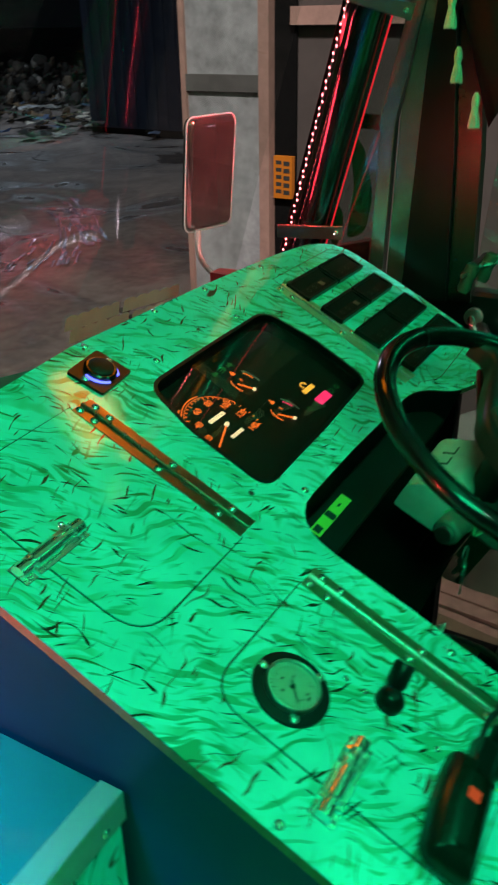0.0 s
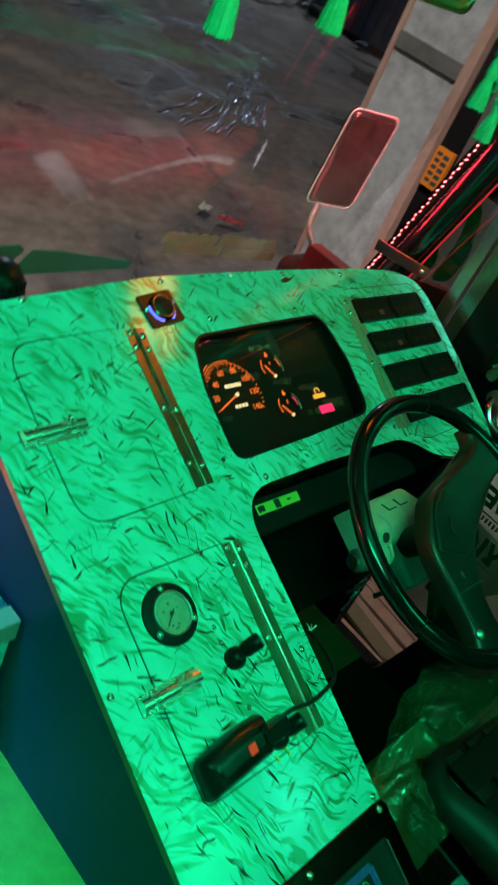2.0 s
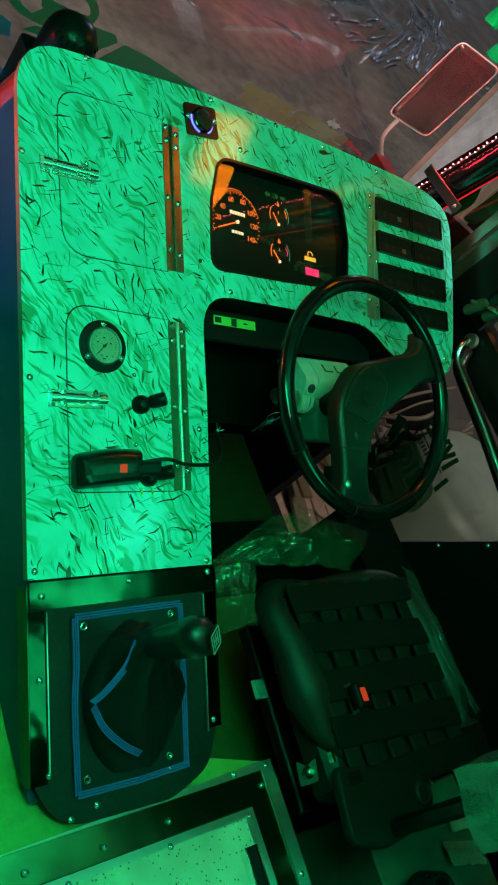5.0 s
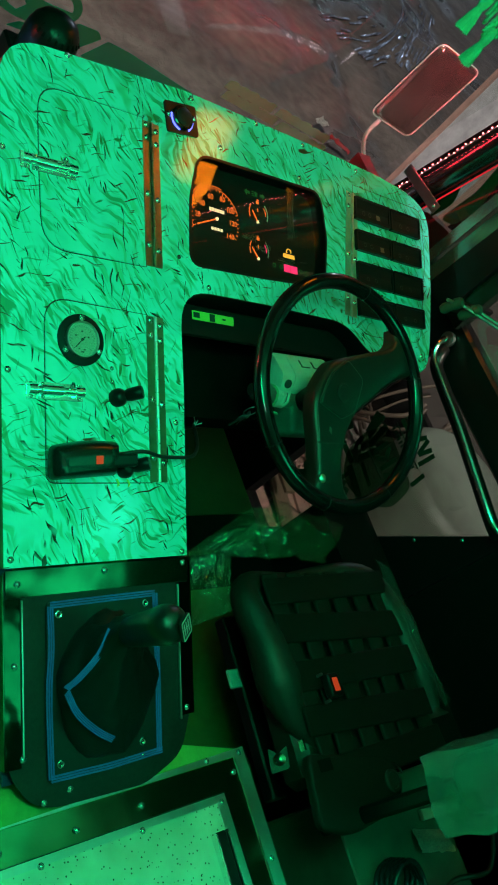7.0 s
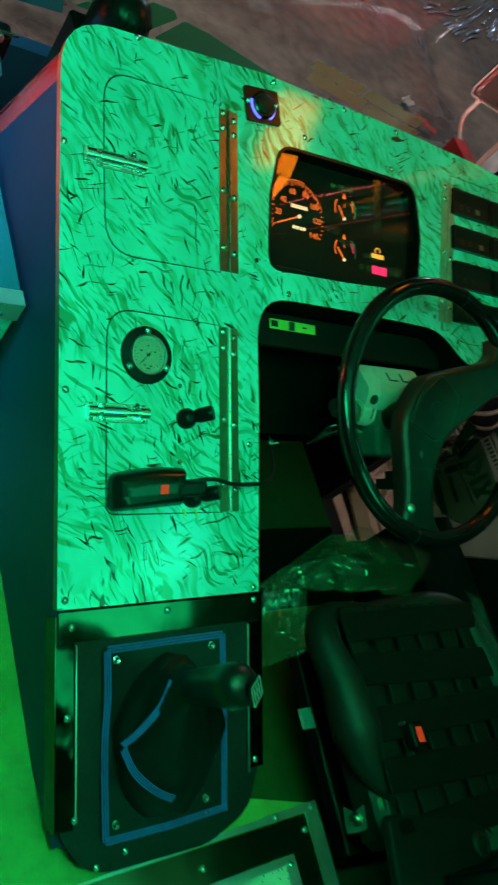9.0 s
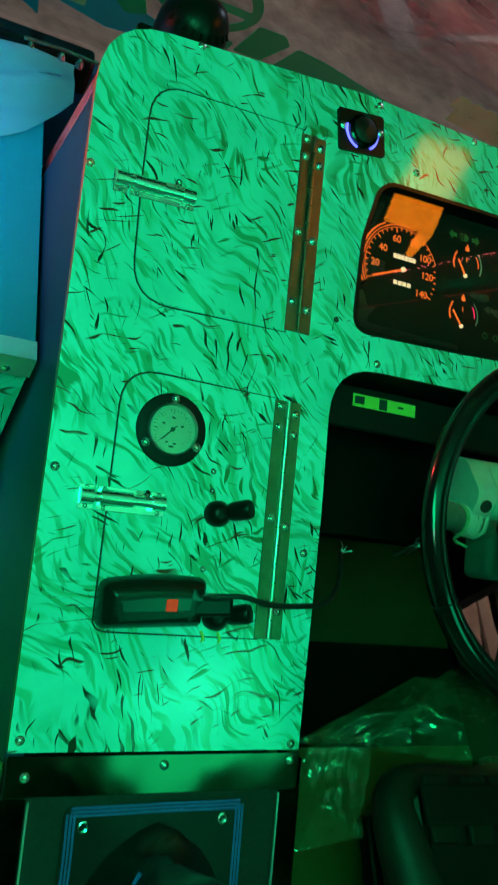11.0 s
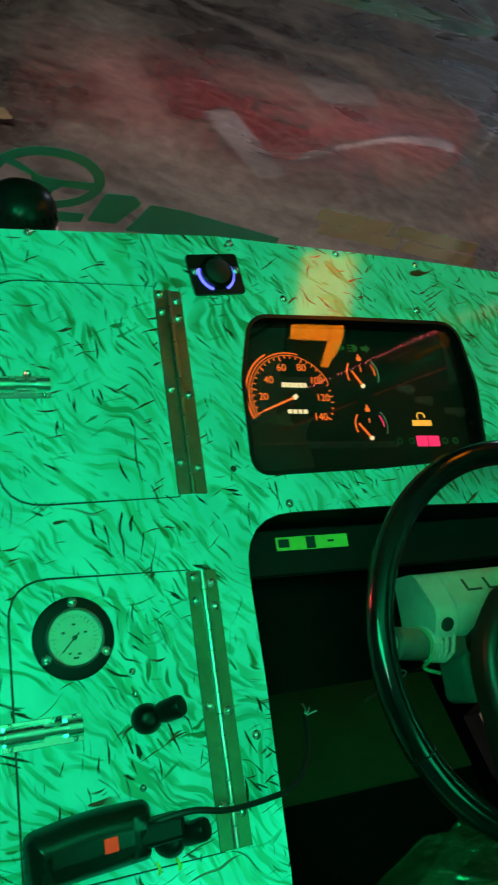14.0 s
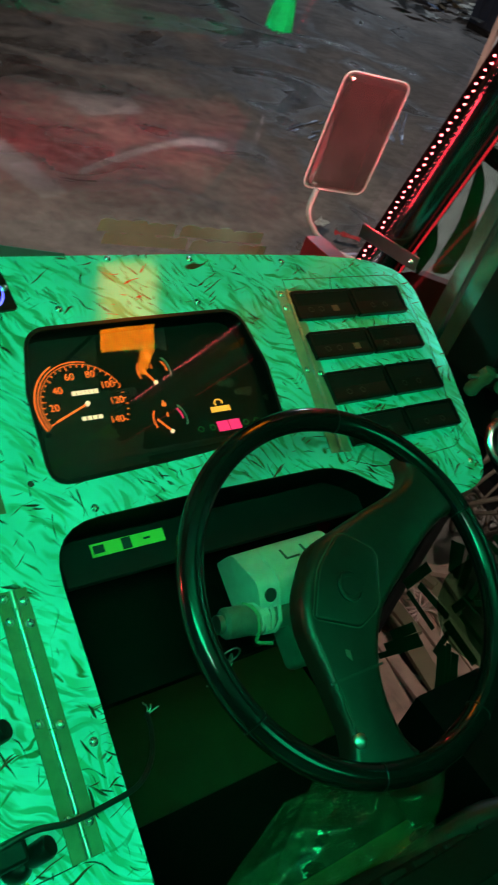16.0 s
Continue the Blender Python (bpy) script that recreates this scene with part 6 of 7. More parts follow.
def low_window_decal():
    """Film lettering on the low window that cannot be read from inside, as plain bars."""
    d = thing("window_decal", pose(0, 0, 0), "dark green film bars on the low window", "decal")
    bars = [(-0.282, 0.152, -0.354, 0.296), (-0.283, 0.188, -0.339, 0.300), (-0.281, 0.229, -0.317, 0.308), (-0.257, 0.362, -0.356, 0.347), (-0.273, 0.405, -0.370, 0.406),
            (-0.392, 0.340, -0.454, 0.224), (-0.403, 0.355, -0.473, 0.233), (-0.426, 0.350, -0.488, 0.235), (-0.372, 0.392, -0.474, 0.377), (-0.389, 0.437, -0.462, 0.429),
            (-0.467, 0.280, -0.516, 0.277), (-0.292, 0.563, -0.323, 0.497), (-0.309, 0.573, -0.336, 0.496), (-0.339, 0.567, -0.357, 0.488), (-0.244, 0.369, -0.270, 0.462),
            (-0.389, 0.301, -0.389, 0.388), (-0.388, 0.508, -0.370, 0.431)]
    bars += [(-0.353, 0.626, -0.392, 0.626), (-0.356, 0.646, -0.389, 0.646), (-0.356, 0.668, -0.392, 0.668), (-0.394, 0.620, -0.394, 0.674), (-0.404, 0.672, -0.420, 0.622), (-0.422, 0.622, -0.440, 0.670),
             (-0.448, 0.670, -0.466, 0.622), (-0.468, 0.624, -0.478, 0.668), (-0.492, 0.610, -0.495, 0.667), (-0.530, 0.560, -0.525, 0.612), (-0.385, 0.490, -0.385, 0.550), (-0.400, 0.550, -0.424, 0.522), (-0.402, 0.492, -0.424, 0.518),
             (-0.440, 0.490, -0.440, 0.552), (-0.456, 0.552, -0.478, 0.490), (-0.460, 0.492, -0.490, 0.545), (-0.372, 0.478, -0.490, 0.478), (-0.352, 0.604, -0.500, 0.602)]
    for k, (y0, z0, y1, z1) in enumerate(bars):
        long = math.hypot(y1 - y0, z1 - z0)
        w = 0.007 + 0.0025 * (k % 3) if k < 17 else 0.0065 if k < 33 else 0.002
        bm = boxed(-0.0003, 0.0003, -long / 2, long / 2, -w, w)
        bmesh.ops.transform(bm, matrix=pose(1.0183 + 0.0008 * (k % 4) - (0.004 if k > 16 else 0), (y0 + y1) / 2, (z0 + z1) / 2, math.degrees(math.atan2(z1 - z0, y1 - y0)), 0, 0), verts=bm.verts)
        part("film_bar", bm, DECAL_DARK, d)
    for k in range(12):
        y = -0.358 - 0.0115 * k
        part("print_bar", boxed(1.0150, 1.0154, y - 0.0065, y, 0.580 + 0.001 * (k % 2), 0.595), DECAL_DARK, d)
    panel = rounded([(-0.315, 0.490, 0.02), (-0.342, 0.572, 0.02), (-0.535, 0.560, 0.03), (-0.555, 0.47, 0.03), (-0.50, 0.385, 0.04), (-0.40, 0.350, 0.04), (-0.33, 0.40, 0.04)])
    film = part("film_panel", plate(bmesh.new(), [panel], 0, 0.0004, Matrix(((0, 0, 1, 1.0165), (1, 0, 0, 0), (0, 1, 0, 0), (0, 0, 0, 1)))), pane("green_film", (0.42, 0.66, 0.50), 0.6), d, "clear green film")
    film.visible_shadow = False


low_window_decal()


def grab_handle():
    g = thing("grab_handle", pose(0, 0, 0), "bent chrome grab rail on the door", "handle")
    line = smooth_line([(0.975, -0.255, 0.868), (0.948, -0.268, 0.858), (0.940, -0.295, 0.834), (0.940, -0.36, 0.824), (0.940, -0.484, 0.812), (0.940, -0.617, 0.793), (0.940, -0.75, 0.776), (0.975, -0.79, 0.770)], 8)
    shade(part("rail", tube(bmesh.new(), line, 0.0085, 14), CHROME, g), 80)
    shade(part("backing_rail", tube(bmesh.new(), [p + Vector((0.030, -0.012, -0.020)) for p in line[4:-6]], 0.018, 14), BLACK, g, "black rubber frame under the chrome rail"), 80)
    for p in (line[0], line[-1]):
        part("foot", cone(bmesh.new(), 0.02, 0.02, 0.0, 0.012, Matrix.Translation((0.985, p.y, p.z)) @ pose(0, 0, 0, 0, 90, 0), 16), STEEL, g)


grab_handle()


def fan_bracket():
    v = thing("pipe_fitting", pose(0.80, -0.285, 1.010, 0, 0, 0), "pair of steel pipe fittings with thin rods", "fitting")
    for k in (0, 1):
        o = Vector((0.045 * k, -0.022 * k, 0.012 * k))
        shade(part("fitting_body", lathe(bmesh.new(), [(0.009, -0.032), (0.013, -0.024), (0.011, -0.002), (0.014, 0.006), (0.012, 0.022), (0.007, 0.026)], Matrix.Translation(o) @ pose(0, 0, 0, 15, 10, 0), 14), plain("green_plastic_fitting", (0.05, 0.085, 0.065), 0.4, 0, 0.2, 40, 0.1), v))
        part("rod", tube(bmesh.new(), [o + Vector((0.0, 0, 0.012)), o + Vector((0.10, -0.08, 0.03)), o + Vector((0.20, -0.25, 0.05))], 0.0035, 8), STEEL, v)
        part("stud", tube(bmesh.new(), [o + Vector((-0.028, 0.006, 0.006)), o + Vector((0.0, 0, 0.008))], 0.004, 8), STEEL, v)
    part("bracket", boxed(0.02, 0.19, 0.010, 0.022, -0.03, 0.0), BLACK, v)


fan_bracket()


def wing_mirror():
    m = thing("wing_mirror", pose(1.083, 0.463, 1.105, 0, 0, 0), "rectangular outside mirror on a bent chrome arm", "mirror")
    turn = pose(0, 0, 0, 96, 0, -14)
    outline = rect(-0.082, 0.082, -0.138, 0.138, 0.026)
    part("case", plate(bmesh.new(), [inset(outline, 0.010)], -0.016, -0.0102, turn), WHITE_WALL, m, "pale mirror back")
    bm = pillow(rect(-0.082, 0.082, -0.138, 0.138, 0.026, 8), -0.010, 0.010, 0.0195, 8)
    bmesh.ops.transform(bm, matrix=turn, verts=bm.verts)
    shade(part("glass", bm, plain("dusty_mirror_glass", (0.36, 0.36, 0.35), 0.05, 0.93, 0.6, 10, 0.15), m, "convex-edged mirror glass"), 60)
    edge = [turn @ Vector((x, y, 0.0)) for x, y in rect(-0.0825, 0.0825, -0.1385, 0.1385, 0.026, 8)]
    shade(part("rim", tube(bmesh.new(), edge, 0.0022, 8, closed=True), plain("clear_bevel", (0.70, 0.68, 0.66), 0.18, 0.3, 0.1, 30, 0), m, "thin pale bevelled rim"), 80)
    line = smooth_line([(-0.053, 0.007, -0.130), (-0.056, 0.007, -0.180), (-0.038, 0.007, -0.215), (0.006, 0.007, -0.255), (0.077, 0.007, -0.295), (0.180, 0.012, -0.330)], 8)
    shade(part("arm", tube(bmesh.new(), line, 0.0072, 12), plain("bright_chrome_arm", (0.90, 0.88, 0.86), 0.24, 0.7, 0.1, 30, 0.0), m, "bent chrome arm"), 80)


wing_mirror()


def nose_panel():
    n = thing("body_corner", pose(1.24, 0.50, 0.62), "red painted body corner under the mirror arm", "bodywork")
    part("panel", boxed(-0.03, 0.22, -0.08, 0.16, -0.5, 0.095, bevel=0.05, segments=6), plain("dull_red_body_paint", (0.06, 0.005, 0.006), 0.3, 0, 0.4, 7, 0.1), n)
    part("mount", boxed(-0.192, -0.032, -0.10, -0.06, -0.45, -0.20, bevel=0.006), DARK, n, "dark mounting bracket")
    part("white_stripe", boxed(-0.0335, -0.0300, 0.0, 0.05, -0.02, 0.04), PAPER, n, "white painted patch")


nose_panel()


# ---- windscreen decals ----
def glass_y(z):
    return 0.445 - 0.30 * (z - 0.88) - 0.004


def windscreen_decal():
    d = thing("windscreen_decal", pose(0, 0, 0), "teal and green film decal along the windscreen foot", "decal")
    tilt = math.degrees(math.atan(0.30))

    def film(name, pts, mat, z_off=0.0, label=""):
        m = pose(0, glass_y(0.90) - z_off, 0.90, 90 + tilt, 0, 0)
        loops = pts if isinstance(pts[0][0], tuple) else [pts]
        part(name, plate(bmesh.new(), loops, 0, 0.0004, m), mat, d, label)
    # in the film's own plane: x right, y up the glass from z = 0.90
    film("long_strip", [(-0.98, -0.012), (-0.294, -0.023), (-0.297, -0.052), (-0.98, -0.060)], DECAL_GREEN, 0.0, "bottle green film strip")
    film("arrow", [(-0.98, -0.066), (-0.305, -0.060), (-0.315, -0.110), (-0.302, -0.177), (-0.445, -0.090), (-0.98, -0.098)], DECAL_TEAL, 0.0, "teal film arrow")
    film("panel", [(-0.285, -0.072), (-0.175, -0.070), (-0.105, -0.095), (-0.090, -0.135), (-0.19, -0.148), (-0.285, -0.126)], DECAL_TEAL, 0.0, "teal film panel")
    film("film_bar", rect(-0.75, -0.352, -0.078, -0.064, 0.004), CARDBOARD, 0.0015, "tan film bar")
    film("film_bar", rect(-0.292, -0.236, -0.119, -0.104, 0.002), PALE_FILM, 0.0015, "pale film bar")
    for pts in ([(-0.279, -0.030), (-0.262, -0.026), (-0.240, -0.048), (-0.236, -0.070), (-0.272, -0.069)], [(-0.236, -0.030), (-0.206, -0.034), (-0.200, -0.070), (-0.236, -0.066)], [(-0.196, -0.040), (-0.168, -0.060), (-0.150, -0.052), (-0.135, -0.085), (-0.170, -0.098), (-0.200, -0.074)],
                [(0.048, -0.014), (0.100, -0.012), (0.118, -0.030), (0.085, -0.088), (0.030, -0.088)], [(-0.06, -0.075), (0.025, -0.070), (0.020, -0.095), (-0.08, -0.100)], [(0.135, -0.028), (0.20, -0.034), (0.42, -0.076), (0.42, -0.102), (0.105, -0.104)]):
        film("film_block", rounded([(x, y, 0.006) for x, y in pts]), DECAL_GREEN, 0.0015, "bottle green film block")
    cx, cy = -0.057, 0.002
    ell = lambda rx, ry: [(cx + rx * math.cos(2 * math.pi * i / 48), cy + ry * math.sin(2 * math.pi * i / 48)) for i in range(48)]
    film("film_ring", [ell(0.098, 0.070), ell(0.079, 0.051)], DECAL_GREEN, 0.0015, "bottle green film ring")
    film("film_hub", rounded([(cx - 0.030, cy + 0.006, 0.008), (cx + 0.030, cy + 0.002, 0.008), (cx + 0.022, cy - 0.024, 0.008), (cx - 0.018, cy - 0.024, 0.008)]), DECAL_GREEN, 0.002)
    for pts in ([(cx - 0.028, cy + 0.004), (cx - 0.085, cy + 0.030), (cx - 0.072, cy + 0.042), (cx - 0.012, cy + 0.006)], [(cx + 0.020, cy + 0.002), (cx + 0.084, cy + 0.004), (cx + 0.084, cy - 0.014), (cx + 0.020, cy - 0.014)], [(cx - 0.012, cy - 0.022), (cx - 0.030, cy - 0.058), (cx + 0.004, cy - 0.062), (cx + 0.016, cy - 0.022)]):
        film("film_spoke", pts, DECAL_GREEN, 0.002)
    # scalloped grey strips at the right foot
    for x0, x1, y0, slope in ((0.470, 0.655, 0.004, -0.10), (0.668, 0.900, -0.014, -0.12), (0.49, 0.70, -0.032, -0.11), (0.71, 0.93, -0.058, -0.12)):
        n = 5
        top = []
        for i in range(n):
            for k in range(7):
                t = (i + k / 7) / n
                top.append((x0 + (x1 - x0) * t, y0 + slope * (x1 - x0) * t + 0.011 + 0.006 * abs(math.sin(math.pi * k / 7)) ** 0.6 + 0.003 * noise.noise((i * 3.1, x0, 0))))
        low = [(x1, y0 + slope * (x1 - x0) - 0.018), (x0, y0 - 0.018)]
        film("scalloped_strip", top + low, DECAL_BROWN, 0.0, "grey scalloped film strip")


windscreen_decal()


# ---- hangings at the top ----
def tassel(parent, at, long, mat, r=0.014):
    bm = bmesh.new()
    lathe(bm, [(0.003, 0.02), (0.007, 0.012), (0.008, 0.0), (0.006, -0.008), (r * 0.75, -long * 0.45), (r, -long), (r * 0.6, -long * 1.02)], Matrix.Translation(at), 14)
    for i in range(60):
        a, q = 2 * math.pi * random.random(), r * (0.5 + 0.6 * random.random())
        p = Vector(at)
        tube(bm, [p + Vector((0.005 * math.cos(a), 0.005 * math.sin(a), -0.008)), p + Vector((q * 0.8 * math.cos(a), q * 0.8 * math.sin(a), -long * 0.6)), p + Vector((q * math.cos(a), q * math.sin(a), -long * (0.98 + 0.09 * random.random())))], 0.0007, 4)
    return part("tassel", bm, mat, parent, "loose yarn tassel")


def fringe(name, foot, tops, label, tassels, mat, y=-0.28, pitch=0.0068):
    """A crocheted valance: cords of small knots that end along a wavy foot line."""
    f = thing(name, pose(0, 0, 0), label, "valance", "valances over the windscreen")
    bm = bmesh.new()
    for x0, x1, n in ((foot[0][0], foot[-1][0], int((foot[-1][0] - foot[0][0]) / pitch)),):
        for i in range(n):
            x = x0 + (x1 - x0) * (i + 0.5) / n
            zf = next(a[1] + (b[1] - a[1]) * (x - a[0]) / (b[0] - a[0]) for a, b in zip(foot, foot[1:]) if a[0] <= x <= b[0])
            zt, k = tops, 0
            z = zf + 0.004 * random.random()
            while z < zt:
                s = 0.0027 + 0.0006 * random.random()
                twist = pose(x + 0.0010 * math.sin(0.7 * k + i), y + 0.004 * math.sin(1.7 * i), z, 0, 32, 25 * math.sin(i))
                bmesh.ops.create_icosphere(bm, subdivisions=1, radius=1, matrix=twist @ Matrix.Diagonal((s * 0.95, s, s * 1.9, 1)))
                z += 0.0058
                k += 1
    ob = part("cord_netting", bm, mat, f, "rows of knotted cords")
    ob["kind"] = "stuff"
    ob.data.shade_smooth()
    for x, z, long in tassels:
        tassel(f, (x, y, z), long, mat, 0.0115)
    return f


fringe("fringed_valance", [(-0.60, 1.615), (-0.47, 1.592), (-0.41, 1.612), (-0.36, 1.595), (-0.30, 1.575), (-0.22, 1.577), (-0.16, 1.592), (-0.125, 1.635)], 1.68, "pale green crocheted valance with tassels", [(-0.302, 1.575, 0.052), (-0.172, 1.592, 0.045), (-0.43, 1.60, 0.05)], YARN)
fringe("fringed_valance", [(0.10, 1.63), (0.135, 1.575), (0.165, 1.545), (0.20, 1.515), (0.222, 1.52), (0.245, 1.56), (0.262, 1.60)], 1.68, "pale green crocheted valance hanging to a point", [(0.208, 1.513, 0.042), (0.15, 1.55, 0.042)], YARN, pitch=0.0050)


setting("curtain_rail", tube(bmesh.new(), [(-1.2, -0.28, 1.682), (-0.1, -0.28, 1.684), (1.0, -0.28, 1.682)], 0.008, 10), STEEL, "thin steel curtain rail over the windscreen", "rail")


def satin_pelmet():
    bm = bmesh.new()
    grid = []
    for i in range(25):
        row = []
        for j in range(9):
            t, s = i / 24, j / 8
            x = 0.215 + 0.36 * t
            low = 1.568 - 0.012 * math.sin(3.4 * t) + 0.10 * max(0, t - 0.42)
            z = low + (1.685 - low) * s
            row.append(bm.verts.new((x, -0.262 + 0.016 * math.sin(9 * t * (1.2 - 0.4 * s)) + 0.05 * t * t, z)))
        grid.append(row)
    for i in range(24):
        for j in range(8):
            bm.faces.new((grid[i][j], grid[i + 1][j], grid[i + 1][j + 1], grid[i][j + 1]))
    bmesh.ops.solidify(bm, geom=list(bm.faces), thickness=0.0015)
    ob = tagged(part("satin_pelmet", bm, SATIN), "draped green satin pelmet", "pelmet")
    ob.data.shade_smooth()


satin_pelmet()


def side_curtain():
    c = thing("side_curtain", pose(0, 0, 0), "dark maroon curtain edged with cream tassels", "curtain")
    bm = bmesh.new()
    grid = []
    for i in range(21):
        t = i / 20
        row = []
        for j in range(13):
            s = j / 12
            top, foot = 0.03 - 0.60 * t, -0.262 - 0.30 * t
            row.append(bm.verts.new((0.895 + 0.018 * math.sin(20 * t + 2 * s), top + (foot - top) * s, 2.1 - (0.84 - 0.45 * t) * s)))
        grid.append(row)
    for i in range(20):
        for j in range(12):
            bm.faces.new((grid[i][j], grid[i + 1][j], grid[i + 1][j + 1], grid[i][j + 1]))
    bmesh.ops.solidify(bm, geom=list(bm.faces), thickness=0.002)
    ob = part("cloth", bm, MAROON, c)
    ob.data.shade_smooth()
    for y, z in ((-0.135, 1.66), (-0.160, 1.585), (-0.178, 1.468), (-0.198, 1.378), (-0.238, 1.302)):
        tassel(c, (0.895, y, z), 0.040, CREAM, 0.011)


side_curtain()


def inner_mirror():
    m = thing("inside_mirror", pose(0.25, -0.10, 1.645, -8, 0, 0), "rounded inside mirror with orange glowing edge", "mirror")
    outline = rect(-0.075, 0.075, -0.07, 0.07, 0.03)
    turn = pose(0, 0, 0, 90, 0, 0)
    part("shell", plate(bmesh.new(), [outline], -0.03, 0.0, turn), WHITE_WALL, m, "white plastic shell")
    part("glass", plate(bmesh.new(), [inset(outline, 0.006)], 0.0005, 0.001, turn), MIRROR, m, "dark mirror glass")
    part("rim", plate(bmesh.new(), [outline, inset(outline, 0.006)], 0.0005, 0.004, turn), BRASS, m)
    part("stem", tube(bmesh.new(), [(0, 0.02, 0.06), (0, 0.05, 0.30), (0, 0.02, 0.565)], 0.008, 10), BLACK, m)


inner_mirror()
lamp = thing("marker_lamp", pose(0.67, 0.075, 1.70, -10, 0, 0), "small lit orange lamp hung from the roof lining", "lamp")
for lens in ([(-0.072, -0.100), (0.030, -0.100), (0.020, 0.100), (-0.066, 0.100)], [(0.040, -0.100), (0.070, -0.100), (0.070, 0.100), (0.032, 0.100)], [(0.036, -0.103), (0.070, -0.103), (0.040, -0.165), (0.026, -0.165)]):
    part("lens", plated([lens], -0.012, 0.0), LAMP_ORANGE, lamp, "lit orange lens")
part("case", boxed(-0.076, 0.076, -0.196, 0.106, 0.0005, 0.02, bevel=0.003), BLACK, lamp)
part("hanger", tube(bmesh.new(), [(0, 0, 0.02), (0, -0.22, 0.50)], 0.006, 8), BLACK, lamp)


# ---- outside ----
def truck_wall():
    w = thing("trailer_body", pose(3.2, 1.42, 0), "white panelled trailer body with timber frame alongside", "trailer")
    part("panel", boxed(0.0, 0.06, 0.062, 0.50, -0.55, 3.2), plain("stained_panel_paint", (0.36, 0.36, 0.37), 0.6, 0, 0.6, 11, 0.3), w, "scuffed white panel")
    part("cross_rail", boxed(-0.02, 0.0, 0.062, 0.50, 1.12, 1.20), plain("grimy_rail", (0.10, 0.095, 0.09), 0.7, 0, 0.5, 15, 0.3), w)
    part("front_post", boxed(-0.03, 0.07, 0.002, 0.06, -0.55, 3.2), WOOD, w, "pinkish timber post")
    part("edge_post", boxed(-0.02, 0.03, 0.50, 0.53, -0.55, 3.2), WOOD, w, "pinkish timber post")
    part("side_panel", boxed(0.05, 0.10, -1.4, -0.10, -0.55, 3.2), plain("dusty_grey_sheet", (0.07, 0.055, 0.05), 0.7, 0, 0.4, 4, 0.2), w, "dusty side panel")
    part("dark_gap", boxed(0.03, 0.05, -0.12, 0.0, -0.55, 3.2), DARK, w)
    plate_sign = part("reflector", boxed(-0.005, 0.028, -0.118, -0.012, 0.61, 0.82), plain("orange_reflector", (0.55, 0.16, 0.012), 0.4, 0, 0.1, 40, 0.1), w, "orange reflector plate")
    for k in range(5):
        part("print_bar", boxed(-0.0062, -0.0052, -0.105, -0.070, 0.630 + 0.036 * k, 0.652 + 0.036 * k), INK, plate_sign)
        part("print_bar", boxed(-0.0062, -0.0052, -0.058, -0.026, 0.636 + 0.036 * k, 0.655 + 0.036 * k), INK, plate_sign)
    part("cross_rail", boxed(0.0, 0.05, -1.4, -0.10, 1.42, 1.50), WOOD, w)
    part("chassis", boxed(0.0, 1.5, -1.4, 0.5, -0.75, -0.55), DARK, w)
    part("wheel", cone(bmesh.new(), 0.45, 0.45, 0, 0.25, pose(0.15, -0.6, -0.55, 0, 90, 0), 28), SOFT_BLACK, w, "black tyre")


truck_wall()


def dark_container():
    c = thing("blue_container", pose(16.2, 10.7, GROUND), "dark blue sheet metal container", "container")
    part("shell", boxed(0, 6.0, 0.0, 2.75, 0.15, 7.0), DARK_BLUE, c)
    for i in range(9):
        part("rib", boxed(-0.05, 0.0, 0.1 + 0.30 * i, 0.2 + 0.30 * i, 0.2, 6.9), DARK_BLUE, c)
    part("skid", boxed(0, 6.0, 0.0, 2.75, -0.1, 0.15), DARK, c)


dark_container()


def litter_sheet(x, y, w, h, turn, mat, label, lift=0.02):
    bm = bmesh.new()
    n = 6
    grid = [[bm.verts.new(((i / n - 0.5) * w + 0.06 * w * noise.noise((i, j, x)), (j / n - 0.5) * h + 0.06 * h * noise.noise((j, i, y)), (0.06 if mat is CARDBOARD else 0.22) * w * abs(noise.noise((i * 0.7 + x, j * 0.7, y))))) for j in range(n + 1)] for i in range(n + 1)]
    for i in range(n):
        for j in range(n):
            bm.faces.new((grid[i][j], grid[i + 1][j], grid[i + 1][j + 1], grid[i][j + 1]))
    bmesh.ops.solidify(bm, geom=list(bm.faces), thickness=0.006)
    ob = part("litter_sheet", bm, mat)
    ob.matrix_world = pose(x, y, GROUND + lift, 0, 0, turn)
    return tagged(ob, label, "litter", "litter on the ground")


